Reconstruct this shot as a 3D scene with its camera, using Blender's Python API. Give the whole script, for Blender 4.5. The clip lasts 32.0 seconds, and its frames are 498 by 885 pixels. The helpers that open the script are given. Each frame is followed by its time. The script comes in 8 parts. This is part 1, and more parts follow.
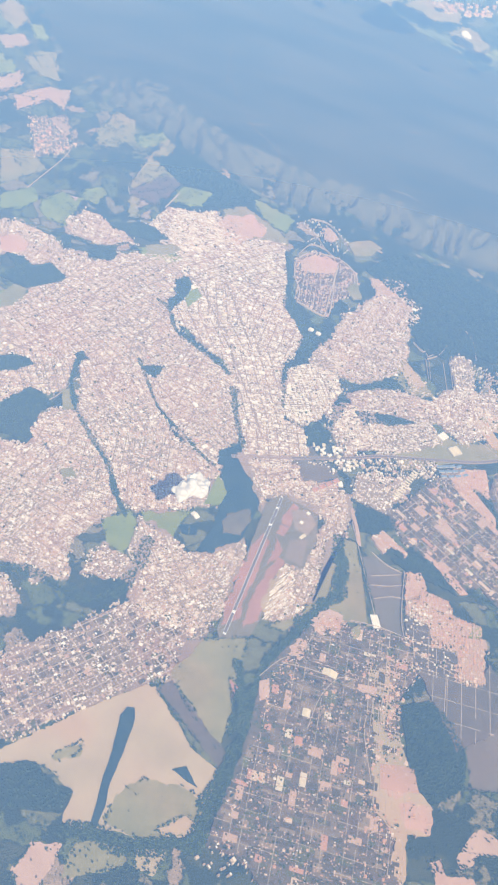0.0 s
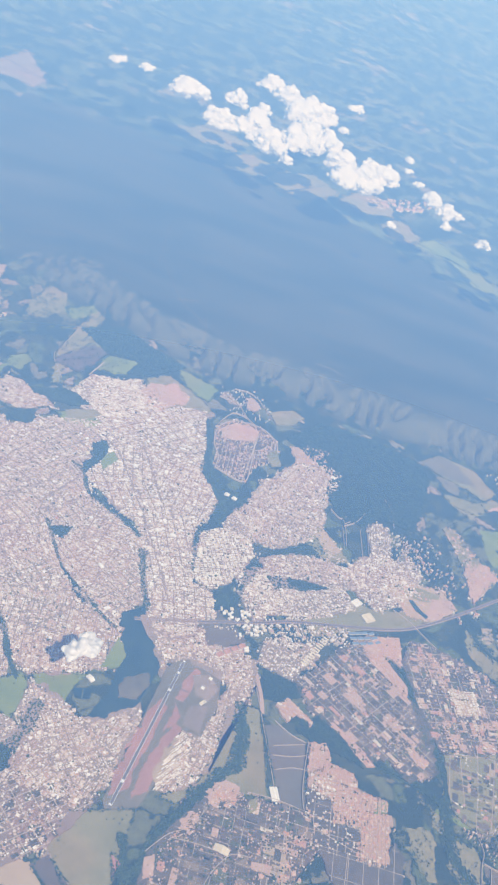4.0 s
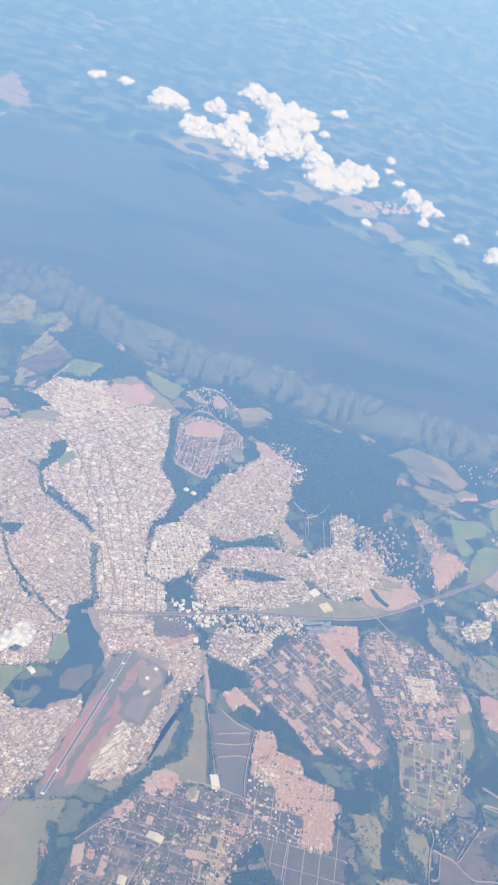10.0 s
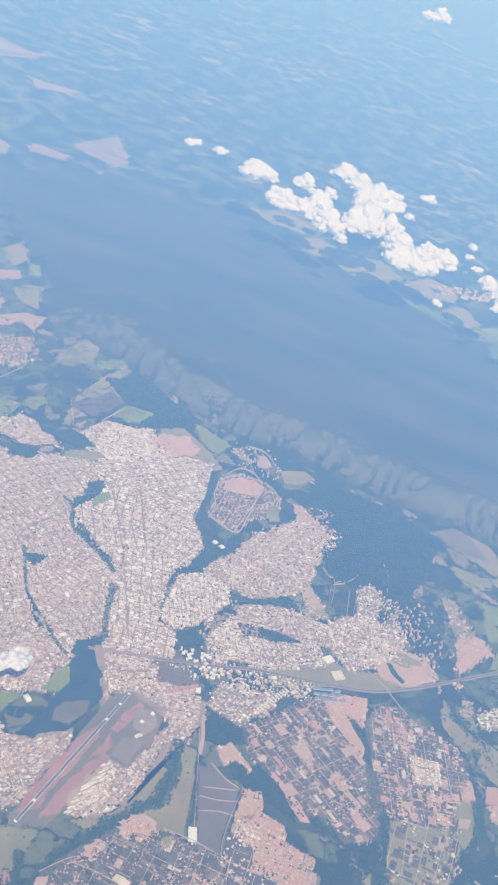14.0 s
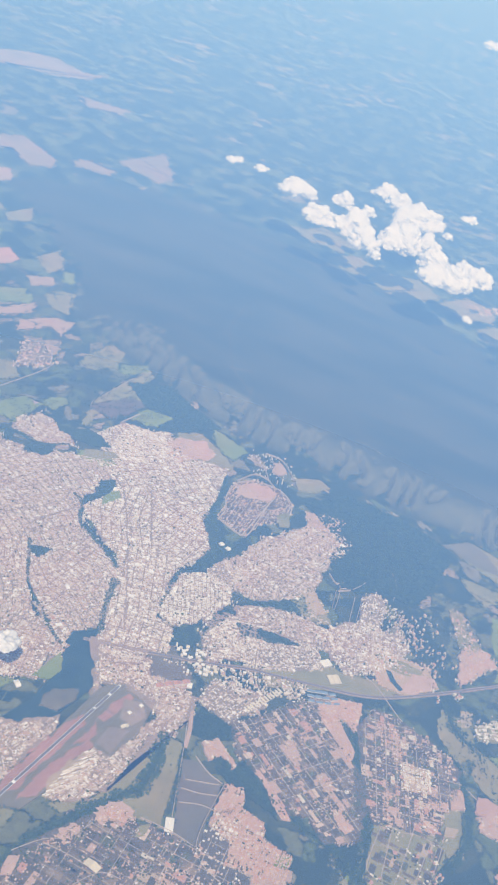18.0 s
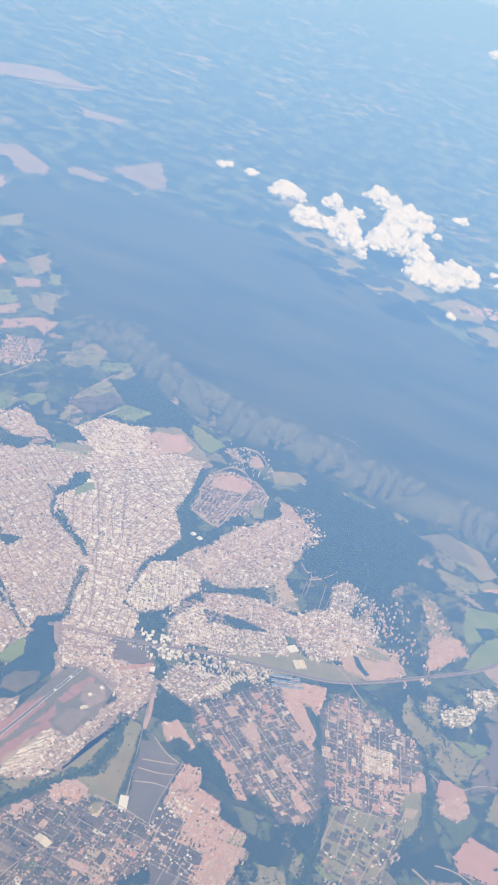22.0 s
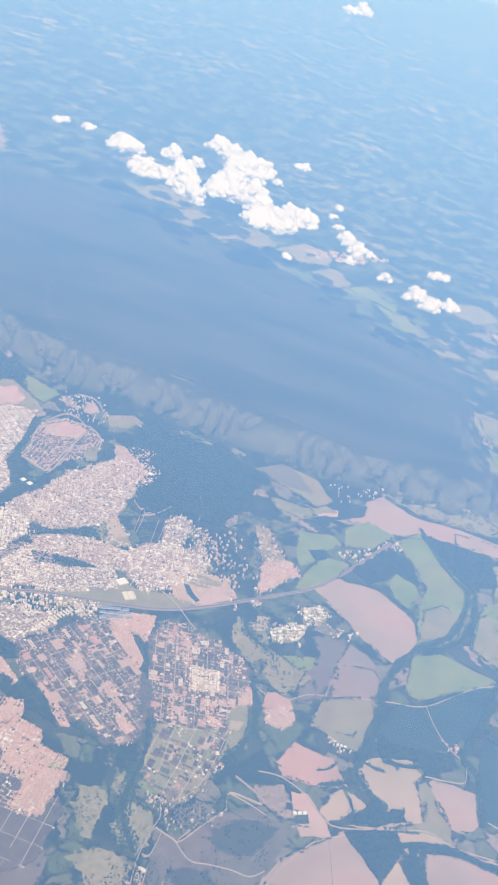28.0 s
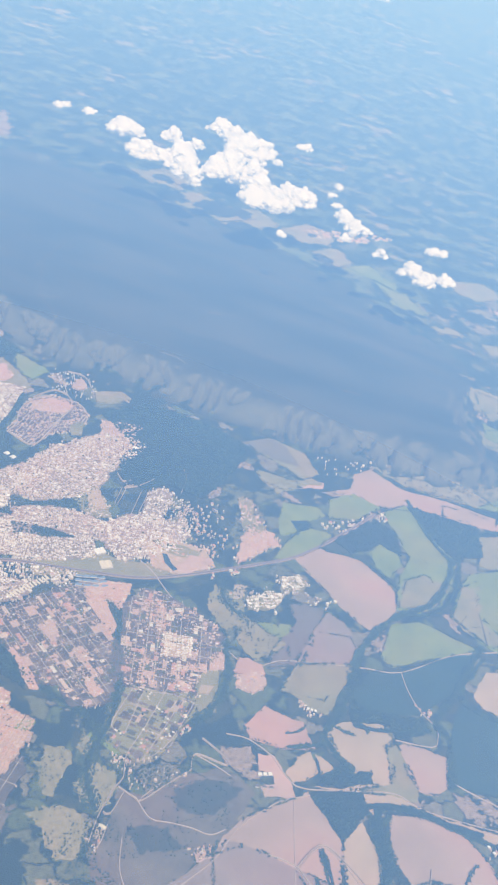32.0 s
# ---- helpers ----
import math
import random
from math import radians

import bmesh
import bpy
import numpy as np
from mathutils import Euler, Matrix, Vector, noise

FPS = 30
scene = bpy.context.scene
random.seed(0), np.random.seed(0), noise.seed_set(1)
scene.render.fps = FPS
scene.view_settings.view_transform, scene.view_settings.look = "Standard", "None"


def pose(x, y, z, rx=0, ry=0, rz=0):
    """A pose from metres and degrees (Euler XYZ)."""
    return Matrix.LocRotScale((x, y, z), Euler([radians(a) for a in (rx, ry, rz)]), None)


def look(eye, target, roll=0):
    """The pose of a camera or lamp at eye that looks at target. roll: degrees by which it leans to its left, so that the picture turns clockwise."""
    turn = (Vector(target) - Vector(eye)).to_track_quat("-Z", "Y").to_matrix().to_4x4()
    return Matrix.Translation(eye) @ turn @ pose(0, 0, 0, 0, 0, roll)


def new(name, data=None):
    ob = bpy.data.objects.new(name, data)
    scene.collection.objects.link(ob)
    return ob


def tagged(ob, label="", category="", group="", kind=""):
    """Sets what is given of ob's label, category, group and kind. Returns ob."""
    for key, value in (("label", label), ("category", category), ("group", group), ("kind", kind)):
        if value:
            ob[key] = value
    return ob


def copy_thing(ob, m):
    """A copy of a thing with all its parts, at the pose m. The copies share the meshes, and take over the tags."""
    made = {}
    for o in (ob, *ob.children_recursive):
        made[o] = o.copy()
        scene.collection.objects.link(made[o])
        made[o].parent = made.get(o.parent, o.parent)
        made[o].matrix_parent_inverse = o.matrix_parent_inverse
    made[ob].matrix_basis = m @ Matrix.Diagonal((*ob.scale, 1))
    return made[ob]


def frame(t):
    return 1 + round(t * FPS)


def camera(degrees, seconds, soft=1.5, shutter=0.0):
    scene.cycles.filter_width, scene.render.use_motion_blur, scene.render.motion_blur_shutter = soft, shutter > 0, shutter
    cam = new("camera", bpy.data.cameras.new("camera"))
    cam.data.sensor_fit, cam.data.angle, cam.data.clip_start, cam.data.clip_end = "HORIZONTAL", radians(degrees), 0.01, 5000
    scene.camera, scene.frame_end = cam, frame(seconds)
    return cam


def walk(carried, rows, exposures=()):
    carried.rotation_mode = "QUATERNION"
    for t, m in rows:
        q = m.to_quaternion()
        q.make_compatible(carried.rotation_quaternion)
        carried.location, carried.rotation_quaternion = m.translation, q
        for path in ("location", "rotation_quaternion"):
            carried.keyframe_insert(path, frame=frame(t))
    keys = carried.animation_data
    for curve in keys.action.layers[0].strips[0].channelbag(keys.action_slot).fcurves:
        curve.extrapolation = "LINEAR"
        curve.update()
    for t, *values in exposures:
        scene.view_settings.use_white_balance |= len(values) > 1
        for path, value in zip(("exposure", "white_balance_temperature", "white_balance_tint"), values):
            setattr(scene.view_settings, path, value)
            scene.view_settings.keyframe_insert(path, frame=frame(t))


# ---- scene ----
cam = camera(26.94, 32.0, soft=2.1)
PATH = [
    (0.0, (0.00, 0.00, 500.00), (63.30, 492.72, 6.83), 21.506),
    (0.5, (5.78, -0.16, 499.52), (72.05, 559.95, 84.92), 20.570),
    (1.0, (11.55, -0.32, 499.03), (77.01, 571.28, 100.29), 20.891),
    (1.5, (17.33, -0.48, 498.54), (79.30, 571.16, 99.31), 20.948),
    (2.0, (23.10, -0.63, 498.06), (81.29, 571.78, 99.36), 20.833),
    (2.5, (28.87, -0.78, 497.57), (84.67, 571.90, 98.92), 20.862),
    (4.5, (51.96, -1.35, 495.60), (95.51, 573.08, 97.94), 20.389),
    (5.0, (57.73, -1.49, 495.11), (102.59, 572.60, 97.09), 20.246),
    (5.5, (63.50, -1.62, 494.61), (131.62, 565.32, 89.72), 17.799),
    (6.0, (69.27, -1.75, 494.11), (171.14, 556.21, 83.87), 15.616),
    (6.5, (75.04, -1.88, 493.61), (186.05, 553.23, 81.88), 15.532),
    (7.0, (80.81, -2.00, 493.11), (195.77, 551.56, 80.38), 15.579),
    (7.5, (86.58, -2.13, 492.61), (204.21, 549.95, 78.64), 15.676),
    (8.0, (92.35, -2.25, 492.11), (210.22, 549.32, 77.52), 15.670),
    (8.5, (98.12, -2.36, 491.61), (214.69, 550.11, 77.87), 15.703),
    (9.0, (103.88, -2.48, 491.10), (217.21, 551.19, 78.05), 15.805),
    (9.5, (109.65, -2.59, 490.60), (180.52, 564.64, 86.57), 16.188),
    (10.0, (115.42, -2.69, 490.09), (128.96, 577.72, 99.02), 16.776),
    (10.5, (121.18, -2.80, 489.58), (101.17, 581.58, 104.75), 17.206),
    (11.0, (126.95, -2.90, 489.07), (98.78, 581.36, 104.57), 17.281),
    (11.5, (132.71, -3.00, 488.56), (99.56, 581.81, 105.28), 17.337),
    (12.0, (138.47, -3.10, 488.05), (100.78, 582.31, 106.10), 17.443),
    (12.5, (144.24, -3.19, 487.53), (102.70, 583.18, 107.47), 17.507),
    (13.0, (150.00, -3.28, 487.02), (94.99, 587.82, 116.11), 18.279),
    (13.5, (155.76, -3.37, 486.50), (97.60, 591.26, 121.76), 18.571),
    (15.5, (178.80, -3.69, 484.43), (92.16, 589.19, 122.51), 19.146),
    (16.0, (184.56, -3.76, 483.91), (92.73, 589.09, 123.22), 19.157),
    (16.5, (190.32, -3.83, 483.38), (93.37, 588.04, 122.43), 18.914),
    (17.0, (196.08, -3.90, 482.86), (94.21, 587.75, 122.90), 18.731),
    (17.5, (201.84, -3.97, 482.33), (96.25, 588.09, 124.11), 18.491),
    (18.0, (207.60, -4.03, 481.80), (98.66, 587.97, 124.50), 18.220),
    (18.5, (213.35, -4.09, 481.28), (101.43, 587.94, 124.94), 17.916),
    (19.0, (219.11, -4.14, 480.75), (104.45, 587.94, 125.38), 17.689),
    (19.5, (224.87, -4.20, 480.22), (108.20, 588.05, 125.77), 17.402),
    (20.0, (230.62, -4.25, 479.68), (111.79, 587.92, 125.83), 17.287),
    (20.5, (236.38, -4.30, 479.15), (114.93, 588.09, 126.54), 17.081),
    (21.0, (242.13, -4.34, 478.62), (118.52, 587.58, 125.99), 17.129),
    (21.5, (247.88, -4.38, 478.08), (121.98, 587.46, 126.13), 16.956),
    (22.0, (253.64, -4.42, 477.54), (126.15, 587.41, 126.15), 16.864),
    (22.5, (259.39, -4.46, 477.00), (116.04, 581.53, 121.95), 16.679),
    (23.0, (265.14, -4.49, 476.47), (115.64, 579.07, 119.95), 16.677),
    (23.5, (270.89, -4.52, 475.92), (116.85, 577.18, 118.30), 16.683),
    (24.0, (276.64, -4.55, 475.38), (119.53, 577.93, 120.37), 16.754),
    (24.5, (282.39, -4.58, 474.84), (122.96, 577.41, 120.05), 16.724),
    (25.0, (288.14, -4.60, 474.30), (134.23, 583.09, 126.54), 16.775),
    (25.5, (293.89, -4.62, 473.75), (196.58, 598.23, 131.54), 16.343),
    (27.5, (316.89, -4.67, 471.55), (250.28, 598.86, 123.24), 15.976),
    (28.0, (322.63, -4.67, 471.00), (259.98, 598.00, 120.49), 15.879),
    (28.5, (328.38, -4.68, 470.45), (291.88, 593.25, 108.29), 15.057),
    (29.0, (334.12, -4.68, 469.90), (307.52, 594.38, 108.75), 14.669),
    (29.5, (339.87, -4.67, 469.34), (318.63, 594.90, 108.71), 14.518),
    (30.0, (345.61, -4.67, 468.78), (327.63, 595.18, 108.42), 14.504),
    (30.5, (351.36, -4.66, 468.22), (334.13, 593.71, 105.38), 14.491),
    (31.0, (357.10, -4.64, 467.67), (336.00, 592.93, 103.72), 14.419),
    (31.5, (362.85, -4.63, 467.11), (316.35, 591.85, 103.72), 14.397),
    (32.0, (368.59, -4.61, 466.54), (284.76, 590.60, 107.81), 14.197),
]
walk(cam, [(t, look(e, g, r)) for t, e, g, r in PATH], exposures=[(0.0, -0.03, 7900, 10), (0.6, -0.22, 7350, 10), (6.0, -0.25, 7200, 10), (7.0, -0.05, 7350, 10), (8.0, -0.12, 7350, 10), (9.0, -0.2, 7200, 10), (20.0, -0.3, 7300, 10), (22.0, -0.25, 7350, 10), (23.0, -0.18, 7350, 10), (25.0, -0.23, 7300, 10), (28.0, -0.13, 7350, 10), (32.0, -0.16, 7350, 10)])

# The land is built at 1 : 18.3 (one unit is 18.3 m), so that the view to the far plain stays within the lens's reach.

# ---- light ----
SUN_DIR = Vector((0.26, -0.79, 1.0)).normalized()
world = bpy.data.worlds.new("world")
scene.world = world
world.use_nodes = True
sky = world.node_tree.nodes.new("ShaderNodeTexSky")
sky.sky_type, sky.sun_disc = "NISHITA", False
sky.sun_elevation = math.asin(SUN_DIR.z)
sky.sun_rotation = math.atan2(SUN_DIR.x, SUN_DIR.y)
world.node_tree.links.new(sky.outputs[0], world.node_tree.nodes["Background"].inputs[0])
world.node_tree.nodes["Background"].inputs[1].default_value = 0.12
sun_data = bpy.data.lights.new("sun", "SUN")
sun_data.energy, sun_data.angle, sun_data.color = 4.6, radians(0.6), (1.0, 0.94, 0.85)
sun = new("sun", sun_data)
sun.matrix_world = look(SUN_DIR * 900, (0, 0, 0))

# ---- materials ----


class Mat:
    """A node material with a short way to add nodes."""

    def __init__(self, name, rough=0.9):
        self.m = bpy.data.materials.new(name)
        self.m.use_nodes = True
        self.t = self.m.node_tree
        self.b = self.t.nodes["Principled BSDF"]
        self.b.inputs["Roughness"].default_value = rough
        self.b.inputs["Specular IOR Level"].default_value = 0.2
        self.pos = self.t.nodes.new("ShaderNodeNewGeometry").outputs["Position"]

    def node(self, kind, **inputs):
        n = self.t.nodes.new("ShaderNode" + kind)
        for k, v in inputs.items():
            self.put(n.inputs[k.replace("_", " ")], v)
        return n

    def put(self, socket, v):
        if isinstance(v, bpy.types.NodeSocket):
            self.t.links.new(v, socket)
        else:
            socket.default_value = v

    def noise(self, scale, detail=4.0, rough=0.6, at=None):
        return self.node("TexNoise", Vector=at or self.pos, Scale=scale, Detail=detail, Roughness=rough).outputs["Fac"]

    def cells(self, scale, at=None):
        return self.node("TexVoronoi", Vector=at or self.pos, Scale=scale).outputs["Color"]

    def ramp(self, fac, stops, hard=False):
        n = self.node("ValToRGB", Fac=fac)
        r = n.color_ramp
        r.interpolation = "CONSTANT" if hard else "LINEAR"
        while len(r.elements) < len(stops):
            r.elements.new(0.5)
        for e, (p, c) in zip(r.elements, stops):
            e.position, e.color = p, (*c, 1) if len(c) == 3 else c
        return n.outputs["Color"]

    def mix(self, fac, a, b, blend="MIX"):
        n = self.node("Mix")
        n.data_type, n.blend_type = "RGBA", blend
        self.put(n.inputs[0], fac)
        for s, v in ((n.inputs[6], a), (n.inputs[7], b)):
            self.put(s, (*v, 1) if isinstance(v, tuple) and len(v) == 3 else v)
        return n.outputs[2]

    def math(self, op, a, b=0.0, clamp=False):
        n = self.node("Math")
        n.operation, n.use_clamp = op, clamp
        self.put(n.inputs[0], a), self.put(n.inputs[1], b)
        return n.outputs[0]

    def colour(self, c):
        self.put(self.b.inputs["Base Color"], (*c, 1) if isinstance(c, tuple) else c)
        return self

    def bump(self, fac, strength=0.5, dist=0.3):
        self.put(self.b.inputs["Normal"], self.node("Bump", Strength=strength, Distance=dist, Height=fac).outputs[0])
        return self


def earth(name, dark, light, scale=0.12, fine=1.3, furrow=None, rough=0.95):
    """Soil, grass or crop: two colours mixed by noises of several sizes, worn spots, a slow drift of hue, and furrows along an angle."""
    k = Mat(name, rough)
    f = k.math("ADD", k.math("MULTIPLY", k.noise(scale, 6.0, 0.65), 0.42), k.math("ADD", k.math("MULTIPLY", k.noise(scale * 6, 4.0, 0.7), 0.3), k.math("MULTIPLY", k.noise(fine, 3.0), 0.28)))
    c = k.ramp(f, [(0.33, dark), (0.67, light)])
    spot = k.ramp(k.noise(scale * 4, 7.0, 0.72), [(0.6, (0, 0, 0)), (0.72, (0.32, 0.32, 0.32))])
    c = k.mix(spot, c, tuple(v * 0.7 for v in dark))
    tone = k.ramp(k.noise(0.018, 1.0), [(0.36, (0.86, 0.9, 0.86)), (0.5, (1.0, 1.0, 1.0)), (0.64, (1.06, 0.95, 0.93))])
    c = k.mix(1.0, c, tone, "MULTIPLY")
    if furrow is not None:
        turn = k.node("Mapping", Vector=k.pos, Rotation=(0, 0, -furrow[0]))
        w = k.node("TexWave", Vector=turn.outputs[0], Scale=furrow[1], Distortion=1.6, Detail=3.0)
        w.wave_type, w.bands_direction = "BANDS", "Y"
        c = k.mix(k.math("MULTIPLY", w.outputs["Fac"], furrow[2]), c, tuple(v * 0.6 for v in dark))
    k.colour(c).bump(k.noise(2.5), 0.4)
    return k.m


def island_paint(name, stops, rough=0.85, grime=0.25, dist=0.05):
    """Each loose piece of a mesh takes one of several colours, with grime over it."""
    k = Mat(name, rough)
    r = k.t.nodes.new("ShaderNodeNewGeometry").outputs["Random Per Island"]
    c = k.ramp(r, stops, hard=True)
    c = k.mix(k.math("MULTIPLY", k.noise(1.7, 3.0), grime), c, (0.12, 0.09, 0.07))
    k.colour(c).bump(k.noise(6.0), 0.3, dist)
    return k.m


def plain(name, c, rough=0.8, var=0.25, scale=2.0):
    k = Mat(name, rough)
    k.colour(k.mix(k.math("MULTIPLY", k.noise(scale), var), c, tuple(v * 0.35 for v in c))).bump(k.noise(5.0), 0.2, 0.05)
    return k.m


def foliage(name, dark, light, scale=0.35):
    k = Mat(name, 0.9)
    r = k.t.nodes.new("ShaderNodeNewGeometry").outputs["Random Per Island"]
    f = k.math("ADD", k.math("MULTIPLY", r, 0.5), k.math("MULTIPLY", k.noise(scale), 0.5))
    k.colour(k.ramp(f, [(0.25, dark), (0.75, light)])).bump(k.noise(4.0), 0.8)
    return k.m


def countryside():
    """Pastures, scrub and clearings with hedges and ragged woods near the town; a wide soft patchwork on the plain to the north."""
    k = Mat("countryside", 0.95)

    def shifted(at, scale, by):
        wob = k.node("TexNoise", Vector=k.pos, Scale=scale, Detail=4.0)
        centre = k.node("VectorMath", Vector=wob.outputs["Color"])
        centre.operation = "SUBTRACT"
        centre.inputs[1].default_value = (0.5, 0.5, 0.5)
        big = k.node("VectorMath", Vector=centre.outputs[0])
        big.operation = "SCALE"
        big.inputs["Scale"].default_value = by
        out = k.node("VectorMath", Vector=at)
        out.operation = "ADD"
        k.put(out.inputs[1], big.outputs[0])
        return out.outputs[0]

    at = shifted(shifted(k.pos, 0.025, 40.0), 0.3, 5.0)
    fine, small = k.noise(1.2, 4.0), k.noise(0.28, 6.0, 0.7)
    wood_tone = k.ramp(k.noise(1.0, 4.0, 0.7), [(0.35, (0.022, 0.038, 0.022)), (0.65, (0.048, 0.07, 0.038))])
    cell = k.node("SeparateColor", Color=k.cells(0.06, at))
    glade = k.ramp(cell.outputs[0], [(0.0, (0.07, 0.085, 0.04)), (0.3, (0.12, 0.15, 0.055)), (0.55, (0.17, 0.175, 0.08)), (0.8, (0.25, 0.215, 0.13)), (0.93, (0.38, 0.28, 0.2))], hard=True)
    glade = k.mix(k.ramp(small, [(0.4, (0, 0, 0)), (0.65, (0.55, 0.55, 0.55))]), glade, (0.075, 0.08, 0.04))
    glade = k.mix(k.ramp(k.noise(0.75, 3.0), [(0.58, (0, 0, 0)), (0.62, (0.85, 0.85, 0.85))]), glade, (0.026, 0.044, 0.022))
    edge = k.node("TexVoronoi", Vector=at, Scale=0.06)
    edge.feature = "DISTANCE_TO_EDGE"
    hedge = k.math("LESS_THAN", k.math("ADD", edge.outputs["Distance"], k.math("MULTIPLY", k.math("SUBTRACT", small, 0.5), 0.3)), 0.035)
    axis = k.node("SeparateXYZ", Vector=k.pos)
    foot = k.math("MULTIPLY", k.math("SUBTRACT", axis.outputs["Y"], 690.0), 0.0012, clamp=True)
    side = k.math("MULTIPLY", k.math("ADD", axis.outputs["X"], 130.0), 0.01, clamp=True)
    foot = k.math("MULTIPLY", k.math("MINIMUM", foot, 0.06), side)
    foot = k.math("SUBTRACT", foot, k.math("MULTIPLY", k.math("SUBTRACT", 1.0, side), 0.04))
    foot = k.math("SUBTRACT", foot, k.math("MULTIPLY", k.math("MULTIPLY", k.math("SUBTRACT", axis.outputs["X"], 290.0), 0.02, clamp=True), 0.03))
    lots = k.math("ADD", k.math("MULTIPLY", k.noise(0.022, 7.0, 0.6), 0.75), k.math("MULTIPLY", cell.outputs[1], 0.12))
    wooded = k.ramp(k.math("ADD", lots, foot), [(0.458, (0, 0, 0)), (0.468, (1, 1, 1))])
    near = k.mix(wooded, k.mix(hedge, glade, wood_tone), wood_tone)
    wide = shifted(k.pos, 0.012, 90.0)
    tone = k.node("SeparateColor", Color=k.cells(0.018, wide))
    tone2 = k.node("SeparateColor", Color=k.cells(0.05, at))
    fields = k.ramp(tone.outputs[0], [(0.0, (0.05, 0.072, 0.04)), (0.35, (0.09, 0.12, 0.06)), (0.6, (0.13, 0.165, 0.085)), (0.84, (0.19, 0.2, 0.12)), (0.95, (0.32, 0.26, 0.2))], hard=True)
    fields2 = k.ramp(tone2.outputs[1], [(0.0, (0.04, 0.06, 0.035)), (0.4, (0.1, 0.13, 0.065)), (0.7, (0.15, 0.185, 0.095)), (0.9, (0.22, 0.21, 0.14))], hard=True)
    far = k.mix(0.45, fields, fields2)
    far = k.mix(k.ramp(k.noise(0.03, 8.0, 0.66), [(0.475, (0, 0, 0)), (0.52, (0.95, 0.95, 0.95))]), far, (0.022, 0.04, 0.024))
    north = k.math("ADD", axis.outputs["Y"], k.math("MULTIPLY", axis.outputs["X"], -0.35))
    at_far = k.math("MULTIPLY", k.math("SUBTRACT", north, 900.0), 0.006, clamp=True)
    k.colour(k.mix(at_far, near, far)).bump(fine, 0.8, 0.8)
    return k.m


def plateau_mat():
    k = Mat("plateau_scrub", 0.95)
    long = k.node("Mapping", Vector=k.pos, Scale=(0.35, 1.0, 1.0), Rotation=(0, 0, 0.5))
    f = k.math("ADD", k.math("MULTIPLY", k.noise(0.022, 6.0, at=long.outputs[0]), 0.6), k.math("MULTIPLY", k.noise(0.5, 4.0), 0.4))
    c = k.ramp(f, [(0.4, (0.032, 0.044, 0.022)), (0.5, (0.06, 0.068, 0.037)), (0.66, (0.1, 0.098, 0.06))])
    slope = k.node("SeparateXYZ", Vector=k.t.nodes["Geometry"].outputs["Normal"]).outputs["Z"]
    c = k.mix(k.ramp(slope, [(0.8, (0.8, 0.8, 0.8)), (0.98, (0, 0, 0))]), c, (0.138, 0.137, 0.084))
    k.colour(c).bump(k.noise(0.9, 5.0), 0.8, 1.0)
    return k.m


def haze_mat():
    """Haze painted into a flat sheet, denser with distance from a point below mid-flight: it lets the light of the land
    through and scatters some of the sun's.
    """
    k = Mat("haze", 1.0)
    off = k.node("VectorMath", Vector=k.pos)
    off.operation = "SUBTRACT"
    off.inputs[1].default_value = (180.0, 0.0, -HAZE_REACH)
    far = k.node("VectorMath", Vector=off.outputs[0])
    far.operation = "LENGTH"
    thick = k.math("MAXIMUM", k.math("SUBTRACT", far.outputs["Value"], HAZE_FREE), 0.0)
    thick = k.math("DIVIDE", thick, k.math("ADD", 1.0, k.math("DIVIDE", thick, 900.0)))
    chans, veil = [], []
    for tau, tint in zip(HAZE_TAU, HAZE_TINT):
        chans.append(k.math("POWER", 2.71828, k.math("MULTIPLY", thick, -tau / 2)))
        veil.append(k.math("MULTIPLY", k.math("SUBTRACT", 1.0, k.math("POWER", 2.71828, k.math("MULTIPLY", thick, -tau))), tint))
    clear = k.node("CombineColor", Red=chans[0], Green=chans[1], Blue=chans[2])
    tint = k.node("CombineColor", Red=veil[0], Green=veil[1], Blue=veil[2]).outputs[0]
    a = k.node("BsdfTransparent", Color=clear.outputs[0])
    d = k.node("BsdfDiffuse", Color=tint)
    s = k.node("AddShader")
    k.put(s.inputs[0], a.outputs[0]), k.put(s.inputs[1], d.outputs[0])
    k.t.nodes.remove(k.b)
    k.t.links.new(s.outputs[0], k.t.nodes["Material Output"].inputs[0])
    return k.m


def cloud_mat():
    k = Mat("cloud", 1.0)
    d = k.node("BsdfDiffuse", Color=(0.9, 0.89, 0.88, 1))
    t = k.node("BsdfTranslucent", Color=(0.8, 0.82, 0.86, 1))
    a = k.node("MixShader", Fac=0.45)
    k.put(a.inputs[1], d.outputs[0]), k.put(a.inputs[2], t.outputs[0])
    k.t.nodes.remove(k.b)
    k.t.links.new(a.outputs[0], k.t.nodes["Material Output"].inputs[0])
    return k.m


HAZE_REACH = 480.0
HAZE_FREE = 532.0
HAZE_TAU = (0.00058, 0.00142, 0.0031)
HAZE_TINT = (0.84, 0.82, 0.87)

